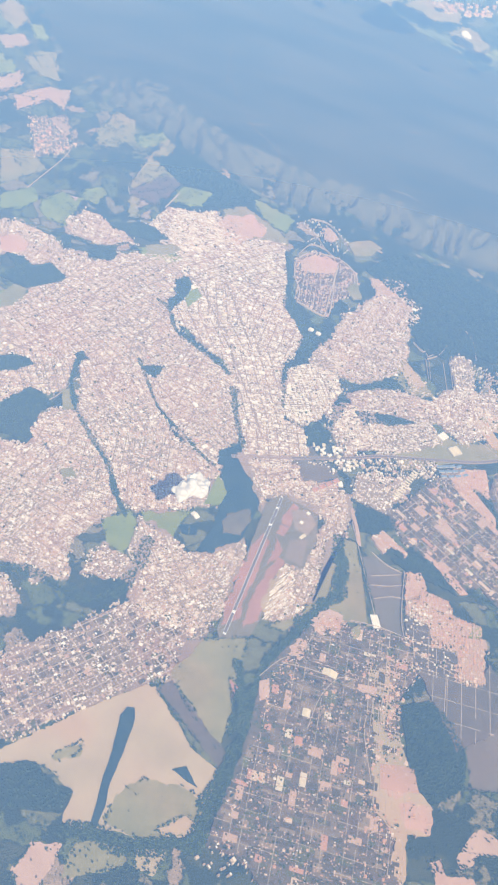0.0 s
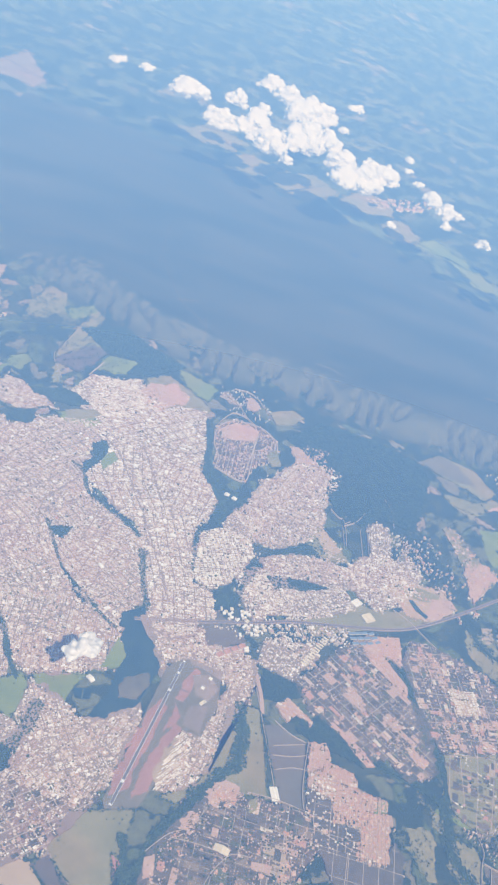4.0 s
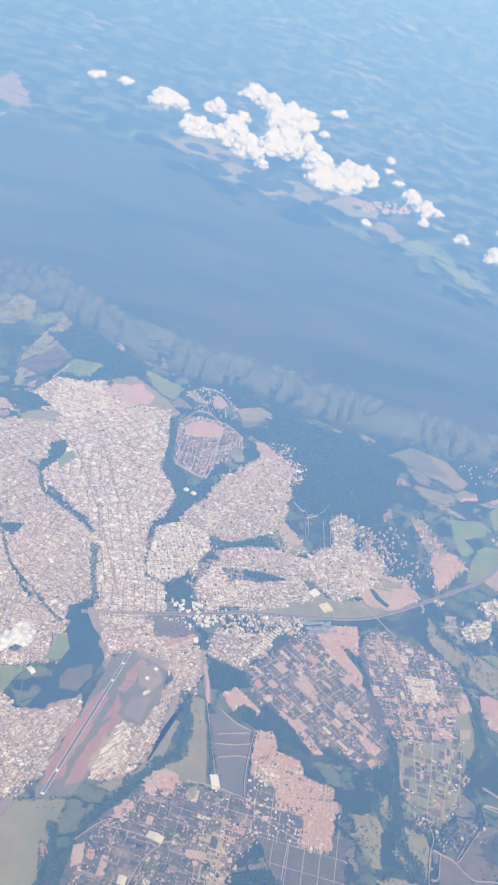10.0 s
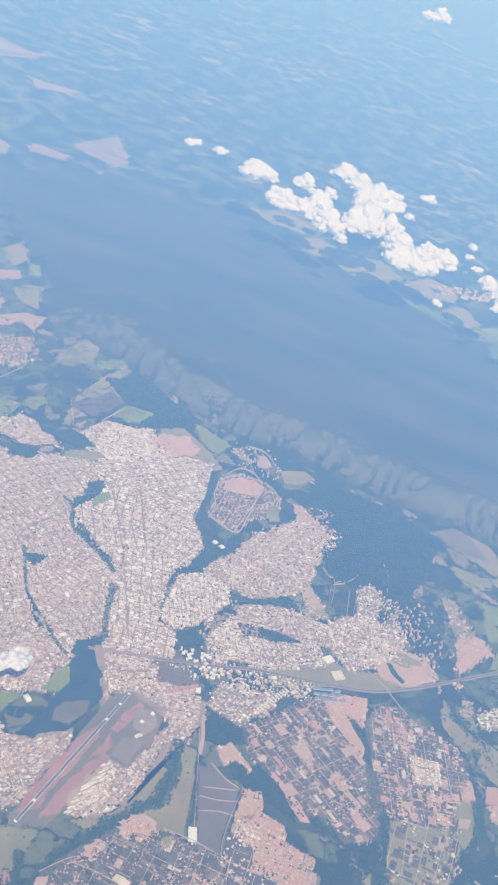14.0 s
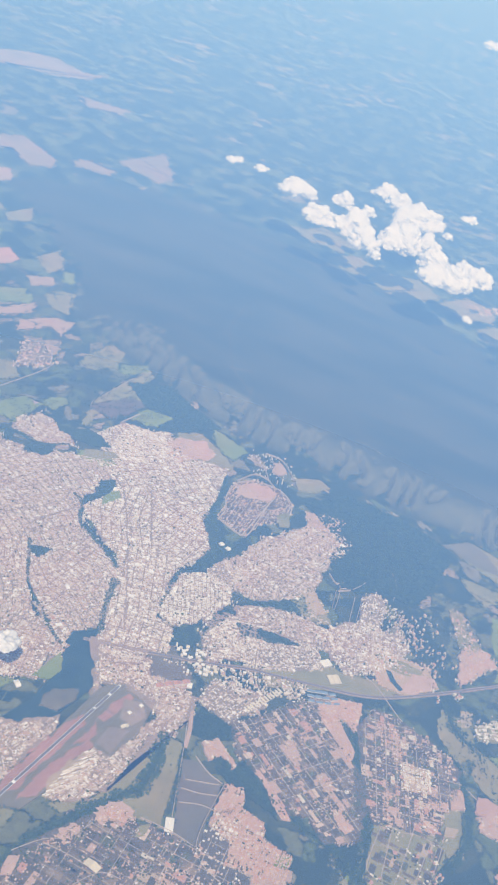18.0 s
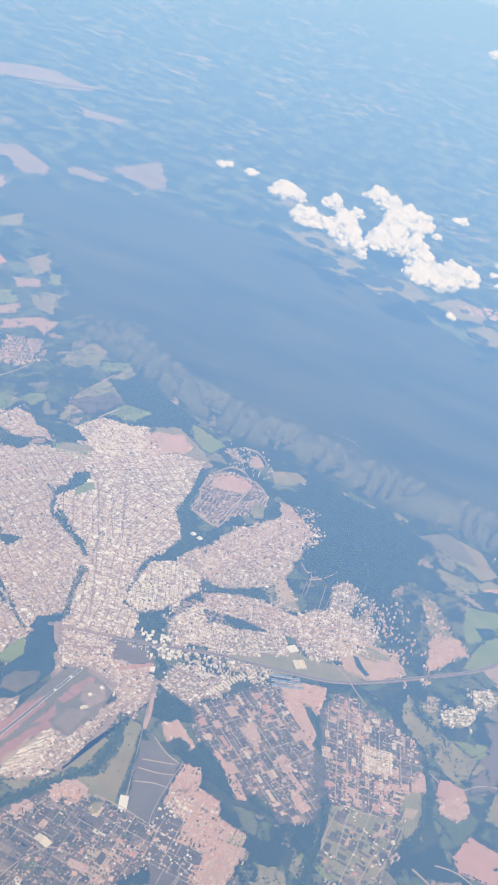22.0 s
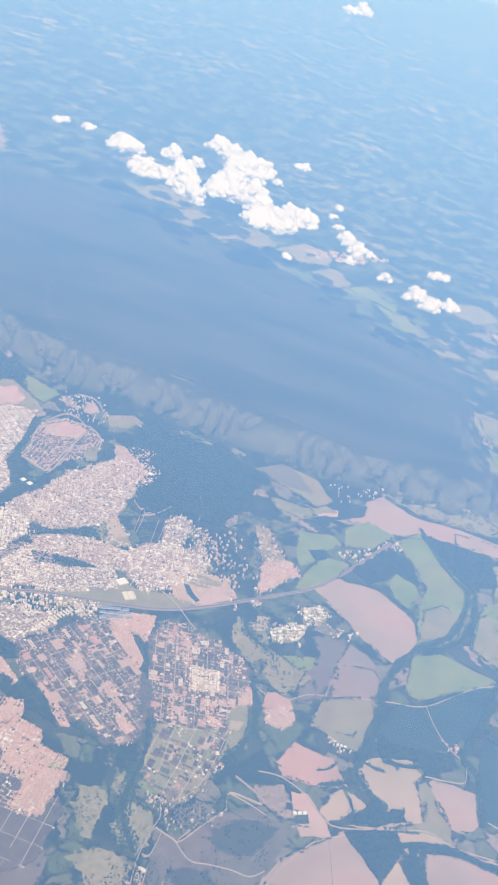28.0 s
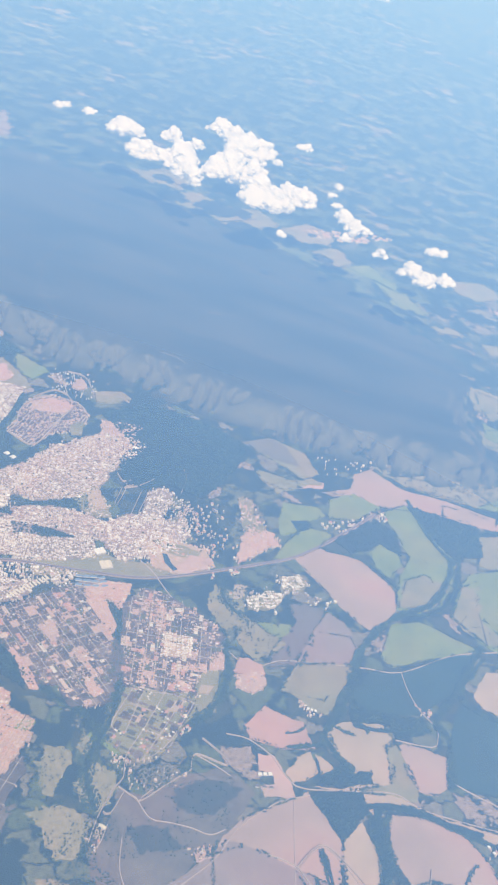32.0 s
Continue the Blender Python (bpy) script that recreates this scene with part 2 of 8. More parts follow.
M_LAND, M_PLATEAU, M_HAZE, M_CLOUD = countryside(), plateau_mat(), haze_mat(), cloud_mat()
M_URBAN = earth("town_ground", (0.21, 0.16, 0.122), (0.39, 0.3, 0.232), 0.25, 1.0)
M_NEWLAND = earth("bare_brown_earth", (0.185, 0.135, 0.1), (0.33, 0.245, 0.19), 0.08, 1.1)
M_LOTS = earth("lot_ground", (0.085, 0.075, 0.055), (0.185, 0.15, 0.11), 0.15, 0.9)
M_SOIL = earth("bare_soil", (0.38, 0.25, 0.2), (0.54, 0.39, 0.32), 0.1, 1.1)
M_RED = earth("red_soil", (0.31, 0.155, 0.125), (0.47, 0.26, 0.21), 0.09, 1.1)
M_PINK = earth("ploughed_pink_soil", (0.36, 0.25, 0.19), (0.46, 0.335, 0.26), 0.035, 1.5, (0.9, 0.7, 0.2))
M_TAN = earth("harvested_tan_soil", (0.39, 0.29, 0.19), (0.52, 0.405, 0.28), 0.05, 1.5, (0.3, 0.35, 0.35))
M_SAND = earth("sandy_stubble", (0.36, 0.28, 0.19), (0.5, 0.4, 0.275), 0.05, 1.2, (1.1, 0.6, 0.2))
M_GRASS = earth("green_pasture", (0.13, 0.17, 0.045), (0.26, 0.3, 0.095), 0.06, 1.2)
M_OLIVE = earth("olive_pasture", (0.17, 0.165, 0.07), (0.33, 0.29, 0.155), 0.07, 1.2)
M_ROWS = earth("orchard_rows", (0.16, 0.15, 0.09), (0.3, 0.26, 0.18), 0.06, 1.4, (-0.35, 0.28, 0.8))
M_CROP = earth("dark_crop", (0.035, 0.066, 0.048), (0.06, 0.1, 0.066), 0.05, 1.2, (0.2, 0.5, 0.3))
M_GREY = earth("grey_fallow", (0.135, 0.12, 0.088), (0.22, 0.19, 0.14), 0.06, 1.4, (1.5, 0.5, 0.3))
M_SALMON = earth("salmon_bare_soil", (0.4, 0.24, 0.18), (0.52, 0.335, 0.26), 0.05, 1.2, (0.6, 0.5, 0.2))
# grass colour darkened to hold the shade of an unseen cloud
M_CLOUD_SHADE = earth("cloud_shaded_grass", (0.045, 0.06, 0.04), (0.1, 0.1, 0.06), 0.1, 0.9)
M_FAR = earth("far_bare_soil", (0.22, 0.17, 0.12), (0.36, 0.275, 0.2), 0.012, 0.1)
M_MAUVE = earth("mauve_fallow", (0.23, 0.175, 0.135), (0.34, 0.265, 0.21), 0.05, 1.4, (1.5, 0.5, 0.2))
M_YELLOW = earth("dry_yellow_scrub", (0.15, 0.14, 0.06), (0.4, 0.34, 0.2), 0.3, 1.0)
M_BROWN = earth("brown_rough_grass", (0.1, 0.09, 0.055), (0.22, 0.185, 0.125), 0.05, 0.8)
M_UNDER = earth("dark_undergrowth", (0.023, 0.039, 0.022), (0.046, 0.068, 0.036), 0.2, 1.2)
M_ROAD = plain("asphalt", (0.17, 0.155, 0.145))
M_FAINT = plain("faded_track", (0.27, 0.245, 0.175), 0.95, 0.5, 0.6)
M_DIRT = plain("dirt_road", (0.48, 0.385, 0.3), 0.95, 0.5, 0.6)
M_WHITE = plain("white_paint", (0.8, 0.79, 0.76), 0.6, 0.12)
M_ROOF_W = plain("white_sheet_roof", (0.74, 0.71, 0.66), 0.5, 0.2)
M_ROOF_B = plain("blue_sheet_roof", (0.2, 0.27, 0.36), 0.5, 0.25)
M_ROOF_T = plain("tile_roof", (0.5, 0.27, 0.19), 0.85, 0.3)
M_ROOF_C = plain("cream_sheet_roof", (0.66, 0.58, 0.44), 0.6, 0.25)
M_WALL = plain("render_wall", (0.6, 0.55, 0.48))
M_TREES = foliage("tree_leaves", (0.025, 0.047, 0.022), (0.075, 0.112, 0.046))
M_WOOD = foliage("wood_leaves", (0.02, 0.042, 0.024), (0.054, 0.086, 0.045))
M_ROOFS = island_paint("town_roofs", [(0.0, (0.64, 0.52, 0.43)), (0.3, (0.57, 0.425, 0.335)), (0.55, (0.5, 0.32, 0.24)), (0.76, (0.38, 0.285, 0.23)), (0.87, (0.76, 0.695, 0.61))])
M_ROOFS_W = island_paint("centre_roofs", [(0.0, (0.72, 0.64, 0.555)), (0.38, (0.6, 0.475, 0.39)), (0.6, (0.5, 0.34, 0.265)), (0.73, (0.38, 0.32, 0.275)), (0.82, (0.8, 0.765, 0.705))])
M_ROOFS_T = island_paint("tile_roofs", [(0.0, (0.54, 0.29, 0.2)), (0.4, (0.6, 0.37, 0.27)), (0.75, (0.64, 0.48, 0.38)), (0.94, (0.7, 0.62, 0.54))])
M_ROOFS_C = island_paint("cream_roofs", [(0.0, (0.72, 0.66, 0.575)), (0.5, (0.78, 0.74, 0.67)), (0.8, (0.6, 0.5, 0.42))])
M_DARK_PLOTS = island_paint("garden_plots", [(0.0, (0.0918, 0.082, 0.0467)), (0.3, (0.14, 0.115, 0.0723)), (0.5, (0.184, 0.145, 0.0978)), (0.72, (0.259, 0.195, 0.128)), (0.86, (0.108, 0.115, 0.051))], 0.95, 0.3)
M_AIR = earth("airfield_grass", (0.15, 0.13, 0.085), (0.26, 0.215, 0.15), 0.05, 1.0)
M_WALLS = island_paint("town_walls", [(0.0, (0.55, 0.463, 0.353)), (0.4, (0.62, 0.54, 0.413)), (0.75, (0.46, 0.367, 0.267))])
M_PLOTS = island_paint("plot_soils", [(0.0, (0.5, 0.34, 0.26)), (0.3, (0.2, 0.16, 0.12)), (0.5, (0.6, 0.45, 0.34)), (0.64, (0.13, 0.14, 0.065)), (0.78, (0.62, 0.54, 0.43)), (0.88, (0.5, 0.27, 0.2))], 0.95, 0.3)


def water_mat():
    k = Mat("lake_water", 0.12)
    k.colour(k.ramp(k.noise(0.06), [(0.3, (0.022, 0.045, 0.045)), (0.7, (0.045, 0.075, 0.068))])).bump(k.noise(3.0), 0.08, 0.05)
    k.b.inputs["Specular IOR Level"].default_value = 0.5
    return k.m


M_WATER = water_mat()

# ---- geometry helpers ----
RNG = np.random.default_rng(7)


def mesh_object(name, verts, faces, mats, parent=None, face_mats=None, smooth=False):
    me = bpy.data.meshes.new(name)
    me.from_pydata([tuple(v) for v in verts], [], [tuple(f) for f in faces])
    for m in mats if isinstance(mats, (list, tuple)) else [mats]:
        me.materials.append(m)
    if face_mats is not None:
        me.polygons.foreach_set("material_index", np.asarray(face_mats, np.int32))
    if smooth:
        me.polygons.foreach_set("use_smooth", np.ones(len(me.polygons), bool))
    me.update()
    ob = new(name, me)
    if parent is not None:
        ob.parent = parent
    return ob


def part(name, bm, material, parent, label=""):
    me = bpy.data.meshes.new(name)
    bm.to_mesh(me)
    bm.free()
    me.materials.append(material)
    ob = new(name, me)
    ob.parent = parent
    return tagged(ob, label)


def scatter(name, shape, at, turn, size, mats, smooth=False):
    """One mesh of many copies of a small shape (verts, faces, slots), each at its place, turn and size."""
    sv, sf, sm = shape
    sv = np.asarray(sv, float)
    at, turn, size = np.asarray(at, float), np.asarray(turn, float), np.asarray(size, float)
    n, k = len(at), len(sv)
    v = sv[None] * size[:, None]
    c, s = np.cos(turn)[:, None], np.sin(turn)[:, None]
    v = np.stack([v[..., 0] * c - v[..., 1] * s, v[..., 0] * s + v[..., 1] * c, v[..., 2]], -1) + at[:, None]
    lens = np.array([len(f) for f in sf])
    flat = np.concatenate([np.asarray(f) for f in sf])
    loops = (flat[None] + (np.arange(n) * k)[:, None]).ravel()
    lens_all = np.tile(lens, n)
    me = bpy.data.meshes.new(name)
    me.vertices.add(n * k)
    me.vertices.foreach_set("co", v.astype(np.float32).ravel())
    me.loops.add(len(loops))
    me.loops.foreach_set("vertex_index", loops.astype(np.int32))
    me.polygons.add(len(lens_all))
    me.polygons.foreach_set("loop_start", np.concatenate([[0], np.cumsum(lens_all)[:-1]]).astype(np.int32))
    me.polygons.foreach_set("loop_total", lens_all.astype(np.int32))
    for m in mats:
        me.materials.append(m)
    me.polygons.foreach_set("material_index", np.tile(np.asarray(sm, np.int32), n))
    me.polygons.foreach_set("use_smooth", np.full(len(lens_all), smooth))
    me.update(calc_edges=True)
    return new(name, me)


GABLE = ([(-.5, -.5, -8), (.5, -.5, -8), (.5, .5, -8), (-.5, .5, -8), (-.5, -.5, .7), (.5, -.5, .7), (.5, .5, .7), (-.5, .5, .7), (-.5, 0, 1), (.5, 0, 1)],
         [(0, 1, 5, 4), (2, 3, 7, 6), (1, 2, 6, 9, 5), (3, 0, 4, 8, 7), (4, 5, 9, 8), (6, 7, 8, 9)], [0, 0, 0, 0, 1, 1])
BLOCK = ([(-.5, -.5, 0), (.5, -.5, 0), (.5, .5, 0), (-.5, .5, 0), (-.5, -.5, 1), (.5, -.5, 1), (.5, .5, 1), (-.5, .5, 1)],
         [(0, 1, 5, 4), (1, 2, 6, 5), (2, 3, 7, 6), (3, 0, 4, 7), (4, 5, 6, 7)], [0, 0, 0, 0, 1])


def lump(seed, level=1, rough=0.28, flat=0.8):
    """A rough crown: an icosphere with its points pushed in and out."""
    bm = bmesh.new()
    bmesh.ops.create_icosphere(bm, subdivisions=level, radius=0.5)
    r = random.Random(seed)
    out = []
    for v in bm.verts:
        k = 1 + r.uniform(-rough, rough)
        out.append((v.co.x * k, v.co.y * k, (v.co.z * k + 0.42) * flat))
    faces = [tuple(x.index for x in f.verts) for f in bm.faces]
    bm.free()
    return out, faces, [0] * len(faces)


def inside(poly, pts):
    """Which of the points lie in the outline."""
    p = np.asarray(poly, float)
    q = np.roll(p, -1, 0)
    x, y = pts[:, 0][:, None], pts[:, 1][:, None]
    dy = np.where(q[:, 1] == p[:, 1], 1e-9, q[:, 1] - p[:, 1])
    hit = ((p[:, 1] > y) != (q[:, 1] > y)) & (x < (q[:, 0] - p[:, 0]) * (y - p[:, 1]) / dy + p[:, 0])
    return hit.sum(1) % 2 == 1


def line_gap(line, pts):
    """The distance of each point from a line of several legs."""
    p, best = np.asarray(line, float), np.full(len(pts), 1e9)
    for a, b in zip(p[:-1], p[1:]):
        d = b - a
        s = np.clip(((pts - a) @ d) / max(d @ d, 1e-9), 0, 1)
        best = np.minimum(best, np.linalg.norm(pts - a - s[:, None] * d, axis=1))
    return best


def ragged(poly, step=1.6, amp=0.8, seed=0):
    """The outline with its sides broken up, uneven as field edges are."""
    out = []
    for (ax, ay), (bx, by) in zip(poly, poly[1:] + poly[:1]):
        n = max(1, int(math.hypot(bx - ax, by - ay) / step))
        for i in range(n):
            u = i / n
            x, y = ax + (bx - ax) * u, ay + (by - ay) * u
            o = noise.noise_vector((x * 0.13, y * 0.13, seed * 3.1))
            q = noise.noise_vector((x * 0.6, y * 0.6, seed * 1.7))
            out.append((x + (o.x * 1.5 + q.x) * amp, y + (o.y * 1.5 + q.y) * amp))
    return out


def grown(poly, d):
    """The outline moved outwards by d."""
    p = [Vector(a) for a in poly]
    area = sum(a.x * b.y - b.x * a.y for a, b in zip(p, p[1:] + p[:1]))
    out = []
    for i, a in enumerate(p):
        u, v = (a - p[i - 1]).normalized(), (p[(i + 1) % len(p)] - a).normalized()
        n = Vector((u.y + v.y, -u.x - v.x))
        n = n.normalized() * (d if area > 0 else -d) if n.length > 0.2 else Vector((0, 0))
        out.append(tuple(a + n))
    return out


def slab(name, poly, z, mat, parent=None):
    """A low flat piece of land with an edge of its own."""
    bm = bmesh.new()
    top = [bm.verts.new((x, y, z)) for x, y in poly]
    low = [bm.verts.new((x, y, -0.3)) for x, y in poly]
    f = bm.faces.new(top)
    for i in range(len(poly)):
        j = (i + 1) % len(poly)
        bm.faces.new((top[j], top[i], low[i], low[j]))
    bmesh.ops.triangulate(bm, faces=[f])
    bmesh.ops.recalc_face_normals(bm, faces=bm.faces[:])
    me = bpy.data.meshes.new(name)
    bm.to_mesh(me)
    bm.free()
    me.materials.append(mat)
    ob = new(name, me)
    if parent is not None:
        ob.parent = parent
    return ob


LEVEL = [0.04]
KEEP_OUT, KEEP_OUT_LINES = [], []


def field(label, poly, mat, name="field", category="field", amp=1.0, keep=False, z=None):
    if keep:
        KEEP_OUT.append(poly)
    if z is None:
        LEVEL[0] += 0.004
    ob = slab(name, ragged(poly, amp=amp, seed=len(bpy.data.objects)), z or LEVEL[0], mat)
    if name in ("field", "pasture"):
        EDGES.append(poly)
    if name == "pasture":
        PASTURES.append(poly)
    return tagged(ob, label, category, kind="structure")


def lake(label, poly, name="lake", amp=0.5):
    KEEP_OUT.append(poly)
    LEVEL[0] += 0.004
    return tagged(slab(name, ragged(poly, 3.0, amp, 5), LEVEL[0] + 0.02, M_WATER), label, "lake", kind="structure")


def strip(line, width, z):
    """The two sides of a band along a line."""
    p = [Vector(a).to_2d() for a in line]
    left, right = [], []
    for i, a in enumerate(p):
        d = (p[min(i + 1, len(p) - 1)] - p[max(i - 1, 0)]).normalized()
        n = Vector((-d.y, d.x)) * width / 2
        left.append((*(a + n), z)), right.append((*(a - n), z))
    return left, right


def smooth_line(line, step=3.0):
    """Rounds off a line of several legs."""
    p = [Vector(a) for a in line]
    out = []
    for i in range(len(p) - 1):
        a, b, c, d = p[max(i - 1, 0)], p[i], p[i + 1], p[min(i + 2, len(p) - 1)]
        n = max(2, int((c - b).length / step))
        for k in range(n):
            u = k / n
            out.append(0.5 * (2 * b + (c - a) * u + (2 * a - 5 * b + 4 * c - d) * u * u + (3 * b - a - 3 * c + d) * u ** 3))
    return [tuple(v) for v in out + [p[-1]]]


def road(label, line, width, mat, name="road", base=0.0, keep=True):
    line = smooth_line(line)
    if keep:
        KEEP_OUT_LINES.append((line[::2] + [line[-1]], width / 2 + 0.3))
    LEVEL[0] += 0.002
    z = base + LEVEL[0] + 0.06
    l, r = strip(line, width, z)
    n = len(l)
    low = [(x, y, base - 0.1) for x, y, _ in l + r]
    faces = [(i, n + i, n + i + 1, i + 1) for i in range(n - 1)]
    faces += [(2 * n + i, i, i + 1, 2 * n + i + 1) for i in range(n - 1)] + [(n + i, 3 * n + i, 3 * n + i + 1, n + i + 1) for i in range(n - 1)]
    return tagged(mesh_object(name, l + r + low, faces, mat), label, "road", kind="structure")


def free_of(pts, pad=0.0):
    ok = np.ones(len(pts), bool)
    for p in KEEP_OUT:
        ok &= ~inside(p, pts)
    for l, w in KEEP_OUT_LINES:
        ok &= line_gap(l, pts) > w + pad
    return ok


def lattice(poly, ang, pu, pv):
    p = np.asarray(poly, float)
    c, s = math.cos(ang), math.sin(ang)
    uv = np.stack([p[:, 0] * c + p[:, 1] * s, -p[:, 0] * s + p[:, 1] * c], 1)
    lo, hi = uv.min(0), uv.max(0)
    iu, iv = np.arange(math.floor(lo[0] / pu), math.ceil(hi[0] / pu)), np.arange(math.floor(lo[1] / pv), math.ceil(hi[1] / pv))
    gu, gv = [a.ravel() for a in np.meshgrid(iu, iv, indexing="ij")]
    u, v = (gu + 0.5) * pu, (gv + 0.5) * pv
    return gu, gv, u, v, np.stack([u * c - v * s, u * s + v * c], 1)


def blocks(poly, ang, lot, block, street):
    """House places in blocks of so many lots, with streets between the blocks."""
    p = np.asarray(poly, float)
    c, s = math.cos(ang), math.sin(ang)
    uv = np.stack([p[:, 0] * c + p[:, 1] * s, -p[:, 0] * s + p[:, 1] * c], 1)
    axes = []
    for k in (0, 1):
        pitch = block[k] * lot[k] + street
        first, last = math.floor(uv[:, k].min() / pitch), math.ceil(uv[:, k].max() / pitch)
        axes.append(np.array([i * pitch + (j + 0.5) * lot[k] for i in range(first, last) for j in range(block[k])]))
    u, v = [a.ravel() for a in np.meshgrid(*axes, indexing="ij")]
    return np.stack([u * c - v * s, u * s + v * c], 1)


def town(label, poly, ang, roofs=None, cover=0.86, lot=(0.95, 1.05), block=(9, 4), size=0.92, tall=0.34, soil=None, name="houses", trees=0.05, grow=2.0, street=0.6, mixed=True, spill=0.06, each=""):
    """A quarter: its ground, and its houses in blocks between streets, whose grid turns from one part to the next."""
    if soil is not None:
        field("dusty pale ground of a built-up quarter", grown(poly, grow), soil, "town_ground", "ground", 2.2)
    wide = grown(poly, grow + 0.6)
    p = np.asarray(wide, float)
    area = abs(np.sum(p[:, 0] * np.roll(p[:, 1], -1) - np.roll(p[:, 0], -1) * p[:, 1])) / 2
    n = int(min(9, max(1, area / 700))) if mixed else 1
    seeds = RNG.uniform(p.min(0), p.max(0), (n * 6, 2))
    seeds = seeds[inside(wide, seeds)][:n]
    if not len(seeds):
        seeds = p.mean(0)[None]
    every, turns, ob = [], [], None
    for k in range(len(seeds)):
        a = ang + (0.0 if k == 0 else RNG.choice([0.0, 0.12, -0.15, 0.3, -0.35, 0.6]))
        q = blocks(wide, a, lot, block, street)
        q = q[np.argmin(((q[:, None] - seeds[None]) ** 2).sum(2), 1) == k]
        fray = (1.0 if mixed else 0.3) * np.array([(noise.noise_vector((x * 0.1, y * 0.1, 5.0)) * 4.5 + noise.noise_vector((x * 0.4, y * 0.4, 2.0)) * 2.5)[:2] for x, y in q]).reshape(-1, 2)
        q = q[inside(wide, q + fray)] if len(q) else q
        every.append(q), turns.append(np.full(len(q), a))
    if spill and soil is not None:
        q = blocks(grown(poly, grow + 5), ang, (1.7, 1.6), (6, 4), 1.0)
        q = q[(RNG.random(len(q)) < spill) & inside(grown(poly, grow + 5), q) & ~inside(wide, q)]
        every.append(q), turns.append(np.full(len(q), ang))
    pts, turn = np.concatenate(every), np.concatenate(turns)
    patch = np.array([noise.noise((x * 0.06, y * 0.06, 3.0)) * 0.35 + noise.noise((x * 0.22, y * 0.22, 7.0)) * 0.45 for x, y in pts])
    ok = (RNG.random(len(pts)) < cover + patch) & free_of(pts)
    pts, turn = pts[ok], turn[ok]
    pale = np.array([noise.noise((x * 0.09, y * 0.09, 1.0)) + noise.noise((x * 0.3, y * 0.3, 4.0)) for x, y in pts]) > 0.22
    n = len(pts)
    pts = pts + RNG.normal(0, 0.1, (n, 2))
    grow = np.where(RNG.random(n) < 0.1, RNG.uniform(1.3, 2.2, n), RNG.uniform(0.62, 1.15, n)) * size
    turn = turn + np.where(RNG.random(n) < 0.5, 0, math.pi / 2) * (lot[0] < 2) + RNG.normal(0, 0.04 if lot[0] < 2 else 0.0, n)
    high = tall * RNG.uniform(0.7, 1.3, n)
    dims = np.stack([lot[0] * grow, lot[1] * grow * RNG.uniform(0.6, 1.05, n), high], 1)
    at = np.column_stack([pts, np.full(n, LEVEL[0] + 0.01)])
    is_tree = RNG.random(n) < trees
    if each and HOUSE_COUNT[0] + (~is_tree).sum() <= 300:
        HOUSE_COUNT[0] += (~is_tree).sum()
        for k in np.nonzero(~is_tree)[0]:
            one_house(each, at[k], turn[k], dims[k])
        ob = None
    else:
        for m, paint in ((~is_tree & ~pale, roofs or M_ROOFS), (~is_tree & pale, M_ROOFS_T if roofs is M_ROOFS_T else M_ROOFS_W)):
            if not m.any():
                continue
            ob = scatter(name, GABLE, at[m], turn[m], dims[m], [M_WALLS, paint])
            tagged(ob, label, "houses", kind="stuff")
    if is_tree.any():
        m = is_tree
        o2 = scatter("garden_trees", lump(3), at[m], turn[m], np.column_stack([dims[m, :2] * 0.9, dims[m, 0] * 0.8]), [M_TREES])
        tagged(o2, "small dark green garden trees between the houses", "trees", kind="stuff")
    return ob


HOUSE_KINDS, HOUSE_COUNT = {}, [0]


def one_house(group, at, turn, dims):
    """A single house with its walls and its two roof slopes; houses of one look share their meshes."""
    k = int(RNG.integers(0, 4))
    tint, mat = (("pale house with a cream sheet roof", M_ROOF_C), ("small house with a red tile roof", M_ROOF_T), ("small house with a cream sheet roof", M_ROOF_C), ("small house with a faded tile roof", M_ROOF_T))[k]
    if k not in HOUSE_KINDS:
        HOUSE_KINDS[k] = []
        for name, faces, m in (("walls", GABLE[1][:4], M_WALL), ("roof_slope", GABLE[1][4:5], mat), ("roof_slope", GABLE[1][5:], mat)):
            me = bpy.data.meshes.new(name)
            v = [(x * 1.08, y * 1.08, z + 0.02) if "roof" in name else (x, y, z) for x, y, z in GABLE[0]]
            me.from_pydata(v, [], faces)
            me.materials.append(m)
            HOUSE_KINDS[k].append((name, me))
    ob = new("house")
    ob.matrix_world = Matrix.LocRotScale(Vector(at), Euler((0, 0, turn)), Vector(dims))
    for name, me in HOUSE_KINDS[k]:
        new(name, me).parent = ob
    return tagged(ob, tint, "house", group)


def plots(label, poly, ang, lot=(5, 3), cover=0.4, mat=None, name="plots", gap=0.25):
    gu, gv, u, v, pts = lattice(poly, ang, *lot)
    ok = inside(poly, pts) & (RNG.random(len(pts)) < cover) & free_of(pts)
    pts = pts[ok]
    n = len(pts)
    LEVEL[0] += 0.004
    dims = np.stack([np.full(n, lot[0]) * RNG.choice([0.45, 0.7, 1.0, 1.4], n) - gap, np.full(n, lot[1] - gap) * RNG.choice([1, 1, 2.0], n), np.full(n, LEVEL[0] + 0.03)], 1)
    dims[:, 2] += RNG.random(n) * 0.01
    ob = scatter(name, BLOCK, np.column_stack([pts, np.full(n, 0.0)]), np.full(n, ang), dims, [mat or M_PLOTS, mat or M_PLOTS])
    return tagged(ob, label, "plots", kind="stuff")


